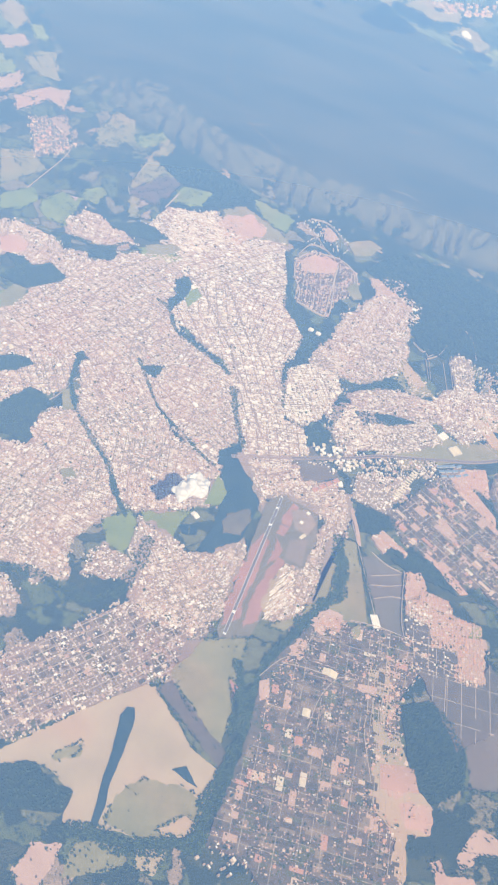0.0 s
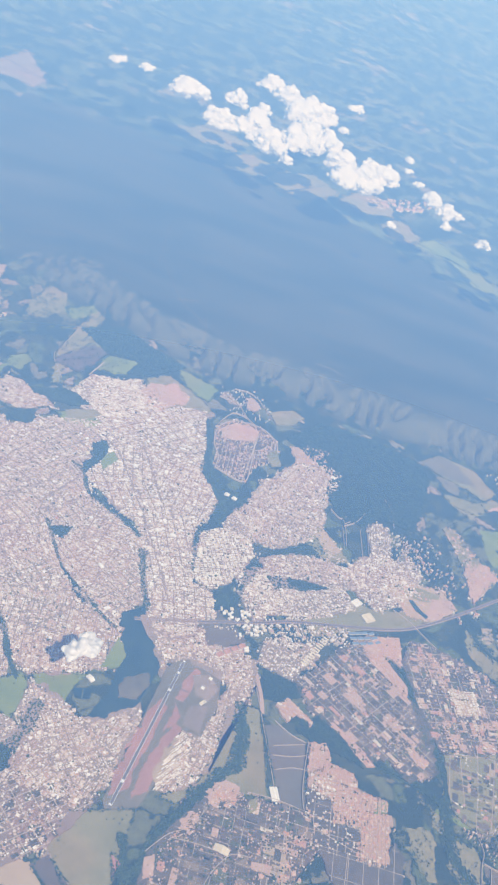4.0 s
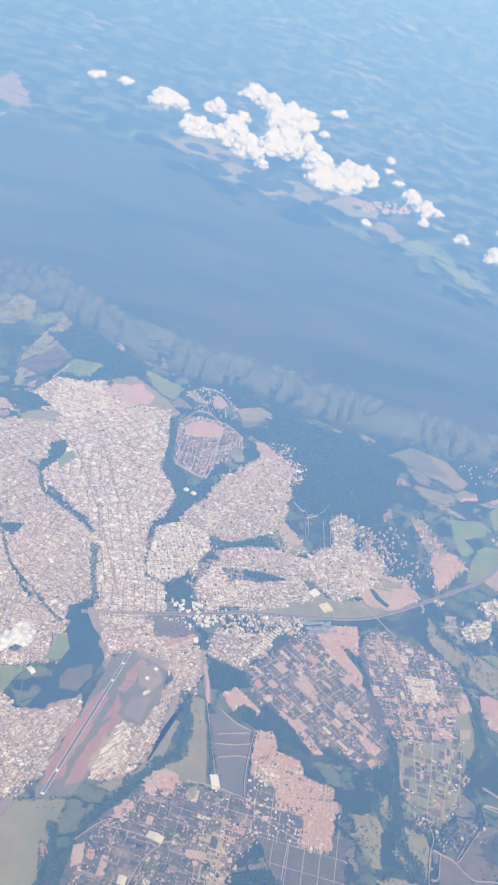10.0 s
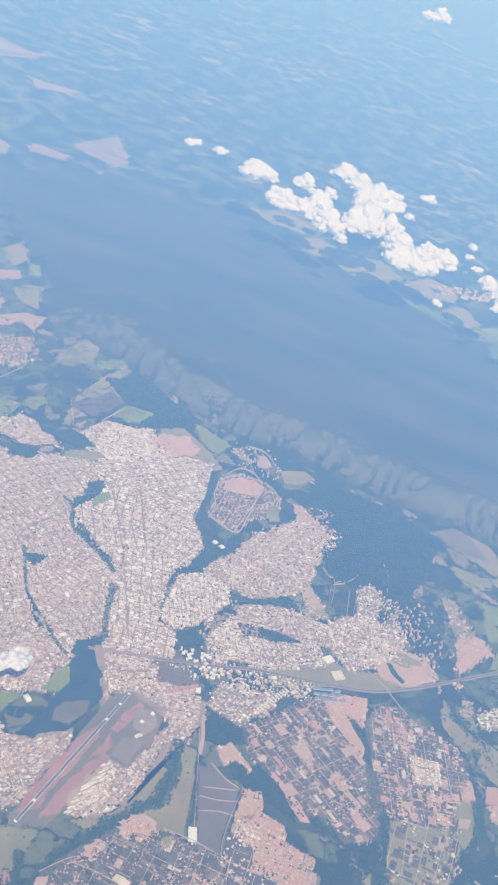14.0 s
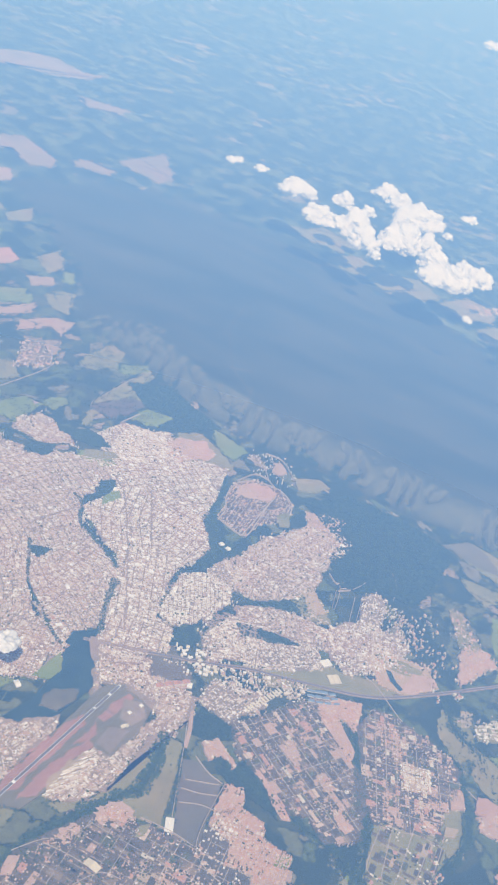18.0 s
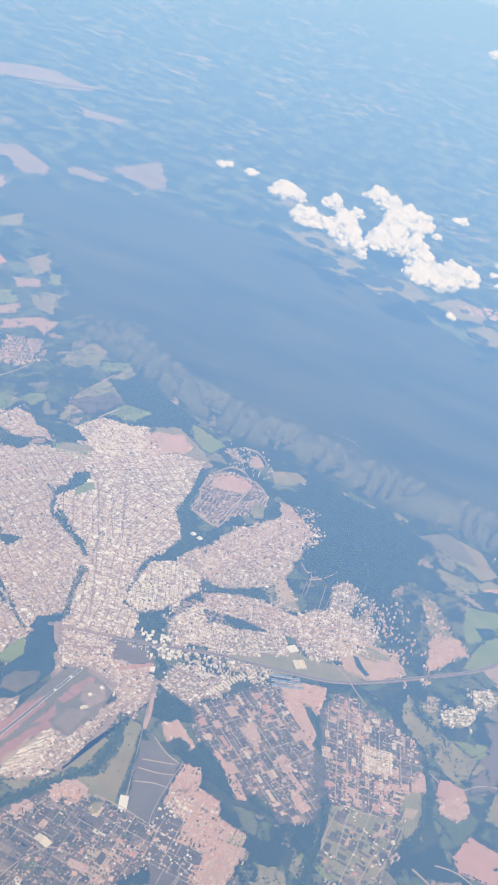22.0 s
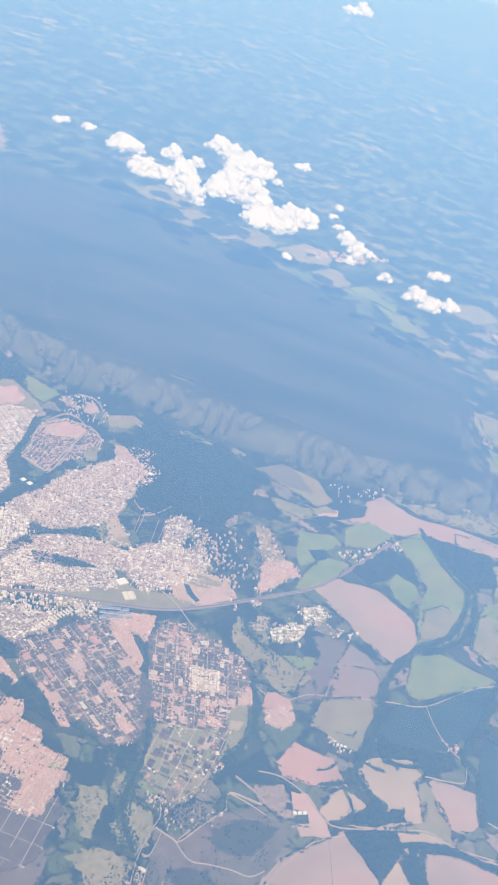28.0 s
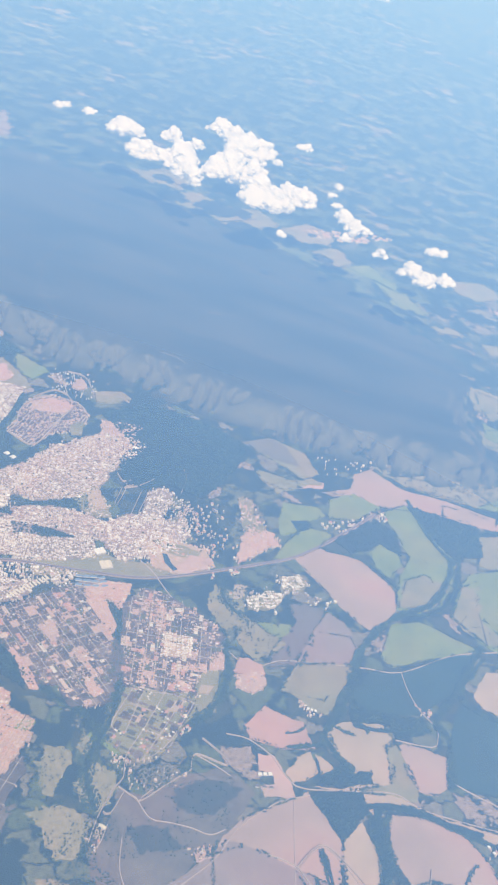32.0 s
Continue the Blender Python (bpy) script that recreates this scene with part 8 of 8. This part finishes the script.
town("scattered farmsteads below the mountain", [(322.7, 781.7), (376.7, 807.5), (388.7, 795.1), (331.9, 758)], 0.5, M_ROOFS_W, 0.1, (1.9, 1.8), (9, 9), 0.6, trees=0.5, each="farmsteads below the mountain")
town("villas scattered among the trees", [(236.8, 643.6), (270.5, 656.4), (277.6, 628.7), (258.2, 617)], 0.5, M_ROOFS_W, 0.14, (1.8, 1.6), (9, 9), 0.6, trees=0.5, each="villas among the trees")
NWGRID = [(-158.7, 750.9), (-179.5, 807.7), (-166.1, 814.6), (-134.1, 779.9)]
field("brownish ground of an outlying settlement", NWGRID, M_BROWN, "town_ground", "ground")
lanes("pale streets of an outlying settlement", NWGRID, 1.889, (3.6, 6.0), 0.6, 0.95)
town("small pale houses of an outlying settlement", NWGRID, 1.889, M_ROOFS_T, 0.4, (1.5, 1.4), (4, 4))
town("far small town beyond the mountain", [(187.9, 1345.2), (226.7, 1377.7), (295.9, 1412), (261.8, 1361.8), (203.3, 1327.6)], 0.3, M_ROOFS_T, 0.3, (4.0, 3.0), (9, 6), 1.0, 0.5)

# ---- lanes, streams and homesteads of the farmland ----
road("pale dirt lane between the lots", [(291.5, 463.4), (291.4, 450.1), (289.9, 422.2), (287.7, 398.1), (291.6, 383.9), (289.7, 373.8), (288.7, 354.3), (290.6, 335.4)], 0.42, M_DIRT, "road", keep=False)
road("pale dirt lane between the lots", [(310.4, 454.2), (309.7, 442.1), (307, 419.1), (302.1, 405.6), (295.8, 397.6)], 0.42, M_DIRT, "road", keep=False)
road("pale dirt lane between the lots", [(303.3, 454.9), (300.2, 423.8), (297, 399.4)], 0.42, M_DIRT, "road", keep=False)
road("pale dirt lane between the lots", [(279.4, 446.9), (280.8, 414.1)], 0.42, M_DIRT, "road", keep=False)
road("pale dirt lane between the lots", [(272.6, 448.2), (271.6, 415.1), (281.9, 414)], 0.42, M_DIRT, "road", keep=False)
road("pale dirt lane between the lots", [(290.6, 420.1), (298.3, 420.8), (307, 419.1)], 0.42, M_DIRT, "road", keep=False)
road("pale dirt lane between the lots", [(270.9, 448), (281.6, 449.2), (294.1, 454.2), (310.4, 454.2)], 0.42, M_DIRT, "road", keep=False)
road("pale dirt lane between the lots", [(275.5, 436), (283.9, 435.9), (291.8, 436.6)], 0.42, M_DIRT, "road", keep=False)
road("pale dirt lane between the lots", [(324.9, 404.9), (323.7, 417.2), (343.1, 417.4), (337.8, 423.9), (323.7, 430.4)], 0.42, M_DIRT, "road", keep=False)
road("pale dirt lane between the lots", [(324.9, 404.9), (317.7, 393.4), (306.6, 373.4), (302.5, 373.2), (291.4, 376.4)], 0.42, M_DIRT, "road", keep=False)
road("pale dirt lane between the lots", [(312.2, 388.4), (305.4, 374.2)], 0.42, M_DIRT, "road", keep=False)
road("pale dirt lane between the lots", [(295.5, 373.9), (294, 358.1), (290.1, 357.5)], 0.42, M_DIRT, "road", keep=False)
road("pale dirt lane between the lots", [(295.3, 350.6), (296, 338.4), (294.2, 332.1)], 0.42, M_DIRT, "road", keep=False)
road("pale dirt lane between the lots", [(305.3, 346.3), (311.2, 328), (321.6, 314.7)], 0.42, M_DIRT, "road", keep=False)
road("pale farm track over bare land", [(396.8, 367.9), (406.7, 387.8), (423.5, 380.8), (436.8, 371.1)], 0.4, M_DIRT, "road", keep=False)
road("pale farm track over bare land", [(397.7, 368.2), (408.5, 359.8), (428.9, 350.4)], 0.4, M_DIRT, "road", keep=False)
road("pale farm track over bare land", [(380.4, 369.4), (390.5, 369.5), (397.7, 368.2)], 0.4, M_DIRT, "road", keep=False)
road("pale farm track over bare land", [(467.7, 398.2), (469.5, 362.5)], 0.4, M_DIRT, "road", keep=False)
belt("dark trees along a stream between bare fields", [(427.3, 424.2), (436, 429.5), (461.8, 433.1), (477, 432.5), (492.8, 433.4)], 3.4, 0.7, 1.2, M_WOOD, keep=False, cover=0.95)
belt("dark trees along a stream between bare fields", [(432.5, 426.1), (436.4, 408.9), (441.1, 397.7), (445.3, 388.2), (444.7, 377.8), (436.7, 357.4), (431.7, 350.6)], 4.2, 0.7, 1.2, M_WOOD, keep=False, cover=0.95)
belt("dark trees along a stream between bare fields", [(407.4, 383.7), (413.1, 375.3), (420.3, 359.8), (422.8, 352.9)], 2.2, 0.7, 1.2, M_WOOD, keep=False, cover=0.95)
belt("dark trees along a stream between bare fields", [(408.7, 483.2), (422.5, 486), (433.8, 491.5)], 3, 0.7, 1.2, M_WOOD, keep=False, cover=0.95)
wood("dark dense thicket between the fields", [(511.8, 523.5), (536.2, 526.6), (536.1, 512.5), (512.9, 506.6), (511, 514.7)], 1.1, 1.3, keep=False)
wood("dark dense thicket between the fields", [(493.8, 388.3), (500.8, 390.6), (498.4, 380.9), (493.3, 381.1)], 1.1, 1.3, keep=False)
wood("dark dense thicket between the fields", [(403.5, 348.6), (408.7, 352.1), (409.5, 341.3), (404.9, 339.8)], 1.1, 1.3, keep=False)
wood("dark dense thicket between the fields", [(503.1, 431.6), (513.4, 433.9), (514.4, 429.2), (504.2, 424.8)], 1.1, 1.3, keep=False)
wood("dark dense thicket between the fields", [(506, 398.4), (521.2, 407.8), (526.7, 404.6), (514.1, 395.1), (507, 386.7)], 1.1, 1.3, keep=False)
town("small farmhouses of a homestead", [(373.6, 486.4), (382.9, 491.2), (384.6, 480.9), (377.3, 478)], 0.4, M_ROOFS_T, 0.35, (1.2, 1.0), (9, 9), 0.9, trees=0.3, each="homestead houses")
town("small farmhouses of a homestead", [(439.5, 521.4), (449.9, 522.8), (452.6, 516.3), (446.3, 513.8)], 0.4, M_ROOFS_T, 0.4, (1.2, 1.0), (9, 9), 0.9, trees=0.3, each="homestead houses")
town("small farmhouses of a homestead", [(434, 373.5), (438.9, 375.1), (440.4, 369.4), (435.6, 367.8)], 0.4, M_ROOFS_T, 0.4, (1.2, 1.0), (9, 9), 0.9, trees=0.3, each="homestead houses")
town("small farmhouses of a homestead", [(495.6, 432.3), (503.1, 432.4), (504.9, 424.3), (499.4, 424.4)], 0.4, M_ROOFS_T, 0.35, (1.2, 1.0), (9, 9), 0.9, trees=0.3, each="homestead houses")
town("small farmhouses of a homestead", [(518.5, 405.7), (524.8, 407.1), (525.6, 400.8), (519.4, 399.9)], 0.4, M_ROOFS_T, 0.3, (1.2, 1.0), (9, 9), 0.9, trees=0.3, each="homestead houses")
town("few huts at the edge of the lots", [(280, 395.2), (289.2, 396.5), (290.3, 390.1), (282.9, 389.4)], 0.5, M_ROOFS_T, 0.3, (1.1, 1.0), (9, 9), 0.85, trees=0.4, each="huts at the lots")
town("few huts at the edge of the lots", [(311.1, 397.7), (319.2, 399.8), (319.4, 393.2), (311.1, 392.2)], 0.5, M_ROOFS_T, 0.3, (1.1, 1.0), (9, 9), 0.85, trees=0.4, each="huts at the lots")
town("few huts at the edge of the lots", [(342.4, 354.2), (348.8, 358.3), (352.8, 354.8), (346.5, 348)], 0.5, M_ROOFS_T, 0.4, (1.1, 1.0), (9, 9), 0.85, trees=0.4, each="huts at the lots")
town("few huts at the edge of the lots", [(288.5, 338.7), (294.6, 339.7), (294.9, 334.4), (290.3, 333.6)], 0.5, M_ROOFS_T, 0.3, (1.1, 1.0), (9, 9), 0.85, trees=0.4, each="huts at the lots")
town("few huts at the edge of the lots", [(289.8, 394.6), (306.1, 398), (306.3, 385.1), (296.9, 377.6)], 0.5, M_ROOFS_T, 0.12, (1.1, 1.0), (9, 9), 0.85, trees=0.4, each="huts at the lots")
scrub("dark bushes between the huts", [(289.1, 391.7), (308.4, 401.4), (321.5, 417.7), (326.7, 405.6), (305.9, 375.6), (294.9, 378.9)], 1.2, 1.1, 0.35)
scrub("dark bushes along the scrubland stream", [(269.8, 359.5), (287.5, 355.8), (292.9, 359.6), (295, 329.9), (313.8, 320), (310.5, 306.8), (282.5, 301.3), (276.6, 316.5), (288.2, 322), (288.6, 348.2), (272.5, 352.4), (263.5, 350.4)], 1.2, 1.1, 0.45)

field("brown reedy spit reaching into the lake", [(56.5, 421.7), (59.2, 431.3), (72.2, 441.5), (75.2, 432.4), (71.6, 423.3), (69.1, 417.3), (58.8, 415.6)], M_BROWN, "reed_bed", "reeds", 1.2)
scrub("bushes on the reedy spit", [(56.5, 421.7), (59.2, 431.3), (72.2, 441.5), (75.2, 432.4), (71.6, 423.3), (69.1, 417.3), (58.8, 415.6)], 0.9, 0.7, 0.4)
field("green bank of the lake", [(44.9, 441.4), (48.3, 461.3), (52.9, 456.7), (55.8, 448), (54.5, 439.5), (42.9, 432.5)], M_GRASS, "bank", "ground", 1.0)

road("pale straight lane between garden lots", [(160.4, 358.3), (159.7, 336.9), (160.1, 318.2), (159.2, 304.2), (164.9, 275.3)], 0.42, M_DIRT, keep=False)
road("pale straight lane between garden lots", [(170.2, 361.4), (169.6, 338.1), (168, 319.1), (168.3, 298.4), (170, 275.7)], 0.42, M_DIRT, keep=False)
road("pale straight lane between garden lots", [(95.6, 321.9), (106.3, 336.3), (118, 345.2), (125.9, 364.1)], 0.42, M_DIRT, keep=False)
road("pale straight lane between garden lots", [(178.8, 425.6), (180.5, 375.2), (207.7, 360), (227.7, 356.8)], 0.42, M_DIRT, keep=False)
road("pale straight lane between garden lots", [(145.4, 376.8), (164.6, 377.4), (180.2, 375.1)], 0.42, M_DIRT, keep=False)
road("pale straight lane between garden lots", [(185.5, 375.8), (187.7, 361.7)], 0.42, M_DIRT, keep=False)
road("pale straight lane between garden lots", [(153.2, 336.2), (142, 334.8), (131.9, 318.9), (126.5, 297.4)], 0.42, M_DIRT, keep=False)
road("pale straight lane between garden lots", [(107.2, 334.3), (120.9, 335.2), (135.3, 334.1)], 0.42, M_DIRT, keep=False)
road("pale straight lane between garden lots", [(158.3, 318), (167.4, 318.3)], 0.42, M_DIRT, keep=False)
road("pale straight lane between garden lots", [(207.7, 357.3), (206.5, 330.9)], 0.42, M_DIRT, keep=False)
field("reddish bare earth of the ribbon village", [(169.4, 288.4), (188.9, 290.3), (192.1, 275.9), (169.5, 273.9)], M_SALMON, "town_ground", "ground", 0.6)
field("tan bare plot", [(153.4, 334), (164.8, 334.7), (163.5, 329.6), (153.7, 329.5)], M_SOIL, "plot", "ground", 0.6)
field("tan bare earth at the river bend", [(96.1, 318.6), (101.6, 322.6), (102.7, 310.4), (97.9, 306.3)], M_SOIL, "plot", "ground", 0.6)
field("green plot among the lots", [(147.4, 370.8), (152.3, 375.7), (152.8, 367.6), (148, 362.7)], M_OLIVE, "plot", "ground", 0.6)
town("pale houses in rows along the ribbon village", [(170.2, 361.4), (180.6, 360.8), (178.6, 339.1), (176.4, 331), (171.5, 330.5)], 1.569, M_ROOFS_T, 0.4, (1.0, 0.9), (9, 3), 0.85, trees=0.1, mixed=False)
town("white houses on dark lots beside the settlement", [(181.6, 400.7), (196, 401.5), (197.1, 390.3), (182.6, 387.5)], 1.579, M_ROOFS_C, 0.5, (1.2, 0.9), (9, 2), 0.9, trees=0.15, mixed=False)
town("small tiled houses of a new settlement", [(216.4, 365.3), (221.6, 387.1), (232.7, 388.6), (231.4, 357.2), (217.2, 356.2)], 1.579, M_ROOFS_T, 0.85, (1.1, 0.95), (12, 2), 0.9, soil=M_SOIL, trees=0.0, grow=0.0, mixed=False, tall=0.45)
town("tiled houses at the river bend", [(121.4, 368.5), (129.8, 377.1), (138.4, 378.2), (137.1, 370.6), (125.9, 364.1)], 0.6, M_ROOFS_T, 0.85, (1.0, 0.9), (9, 3), 0.9, soil=M_SOIL, trees=0.05, grow=0.0)
town("houses along the river road", [(95.9, 329.5), (112.9, 346.4), (119, 353), (120.9, 349.2), (106.6, 334.2), (99.2, 319), (96.2, 308.1)], 0.8, M_ROOFS_T, 0.3, (1.1, 1.0), (9, 9), 0.85, trees=0.35)

# clearings, lanes and houses under the mountain
field("bare pink clearing under the mountain", [(91.6, 777.1), (97.1, 780.9), (105.8, 770.4), (101.6, 760.7), (93.9, 762.5)], M_SOIL, "clearing", "clearing", 0.8)
field("pale clearing at the wood's edge", [(115.0, 766.6), (134.2, 781.5), (145.9, 775.3), (135.9, 758.9), (121.4, 753.3)], M_OLIVE, "clearing", "clearing", 0.8)
field("dry open ground beside the suburb", [(166.6, 623.0), (176.9, 628.9), (188.9, 610.8), (185.1, 607.3), (173.0, 612.4)], M_SAND, "open_ground", "ground", 0.8)
field("green open ground beside the ring suburb", [(118.4, 703.4), (125.8, 715.2), (133.4, 695.4), (124.5, 691.5)], M_OLIVE, "open_ground", "ground", 0.8)
field("pale open ground of the valley", [(88.7, 727.9), (98.7, 739.3), (108.6, 729.7), (96.5, 716.3)], M_SOIL, "open_ground", "ground", 0.8)
road("faint pale lane under the mountain", [(178.5, 659.8), (186.8, 651.7), (191.7, 656.1)], 0.3, M_DIRT, keep=False)
road("faint pale lane under the mountain", [(190.4, 644.0), (200.5, 653.6), (207.7, 669.2)], 0.3, M_DIRT, keep=False)
road("faint pale lane under the mountain", [(189.1, 643.3), (192.0, 619.5)], 0.3, M_DIRT, keep=False)
road("faint pale lane under the mountain", [(209.2, 651.1), (212.0, 618.1)], 0.3, M_DIRT, keep=False)
road("faint pale lane under the mountain", [(223.6, 694.4), (229.8, 682.1), (232.2, 660.6)], 0.3, M_DIRT, keep=False)
road("faint pale lane under the mountain", [(68.3, 768.4), (85.0, 764.5), (96.8, 747.6), (106.4, 739.5)], 0.3, M_DIRT, keep=False)
road("faint pale lane under the mountain", [(79.7, 786.7), (95.7, 787.2), (109.8, 771.2), (118.1, 756.9)], 0.3, M_DIRT, keep=False)
road("faint pale lane under the mountain", [(73.6, 727.4), (83.6, 748.6), (96.8, 747.6)], 0.3, M_DIRT, keep=False)
road("faint pale lane under the mountain", [(117.2, 761.2), (130.7, 772.1), (147.0, 769.1)], 0.3, M_DIRT, keep=False)

# ---- clouds ----
for k, (label, lobes) in enumerate([
    ("big white heap cloud over the plain", [(19.6, 1430.4, 74.5, 12.2), (44.6, 1406.2, 74.1, 13.1), (75.2, 1357.0, 71.7, 18.4), (96.8, 1371.2, 74.8, 11.6), (78.7, 1260.5, 72.2, 17.3), (68.7, 1230.4, 75.7, 9.5), (108.8, 1271.9, 74.6, 11.9), (131.5, 1221.5, 73.9, 13.5), (156.7, 1187.8, 72.7, 16.2), (134.6, 1178.9, 74.3, 12.6), (183.0, 1230.3, 74.4, 12.5), (167.6, 1236.0, 75.8, 9.4), (125.6, 1339.6, 78.0, 4.5)]),
    ("ragged white heap cloud over the plain", [(-16.1, 1318.2, 75.4, 10.2), (-24.5, 1230.6, 74.2, 12.9), (1.0, 1229.3, 76.1, 8.6), (16.5, 1260.9, 73.6, 14.2), (20.2, 1311.2, 76.9, 6.8), (41.4, 1202.1, 73.9, 13.5), (27.0, 1214.5, 75.7, 9.5), (64.1, 1164.9, 77.5, 5.6), (-37.9, 1221.6, 77.3, 5.9)]),
    ("small white heap cloud over the plain", [(-78.5, 1301.2, 73.8, 13.7), (-62.1, 1297.3, 75.9, 9.1), (-87.2, 1283.9, 77.5, 5.6)]),
    ("small white heap cloud over the plain", [(245.0, 1197.8, 76.1, 8.6), (262.3, 1174.4, 76.0, 8.9), (276.1, 1173.2, 78.0, 4.5), (258.0, 1127.4, 78.1, 4.3)]),
    ("small wispy white cloud over the plain", [(216.0, 1310.5, 78.5, 3.3), (215.5, 1269.4, 78.3, 3.7), (226.8, 1236.6, 78.3, 3.7)]),
    ("small white heap cloud over the plain", [(342.0, 1091.1, 76.2, 8.4), (359.2, 1076.8, 75.9, 9.2), (380.5, 1089.7, 76.8, 7.0), (331.0, 1073.2, 78.3, 3.7)]),
    ("little white cloud over the plain", [(302.3, 1111.3, 77.4, 5.7)]),
    ("little white cloud over the plain", [(356.2, 1168.2, 77.3, 5.9), (368.1, 1171.8, 78.2, 4.0)]),
    ("little white cloud over the plain", [(-136.0, 1322.9, 77.4, 5.7)]),
    ("little flat cloud over the plain", [(-176.2, 1313.2, 77.7, 5.1), (-168.6, 1319.7, 78.2, 4.0)]),
    ("little flat cloud over the plain", [(142.5, 1449.2, 77.5, 5.5), (132.7, 1445.1, 78.1, 4.2)]),
    ("tiny white cloud at the mountain's rim", [(193.2, 1080.0, 78.6, 3.2)]),
    ("distant white cloud low over the plain", [(-84.7, 3315.2, 60, 14), (-56, 3378.3, 60, 19)]),
    ("little white cloud over the town", [(29.7, 404.1, 44, 4.4), (25.2, 399.1, 44, 3.3), (34.8, 409.2, 44, 3.3), (30.6, 413.5, 44, 2.6), (36.5, 402, 45, 1.8)]),
]):
    cloud(label, lobes, k + 1)
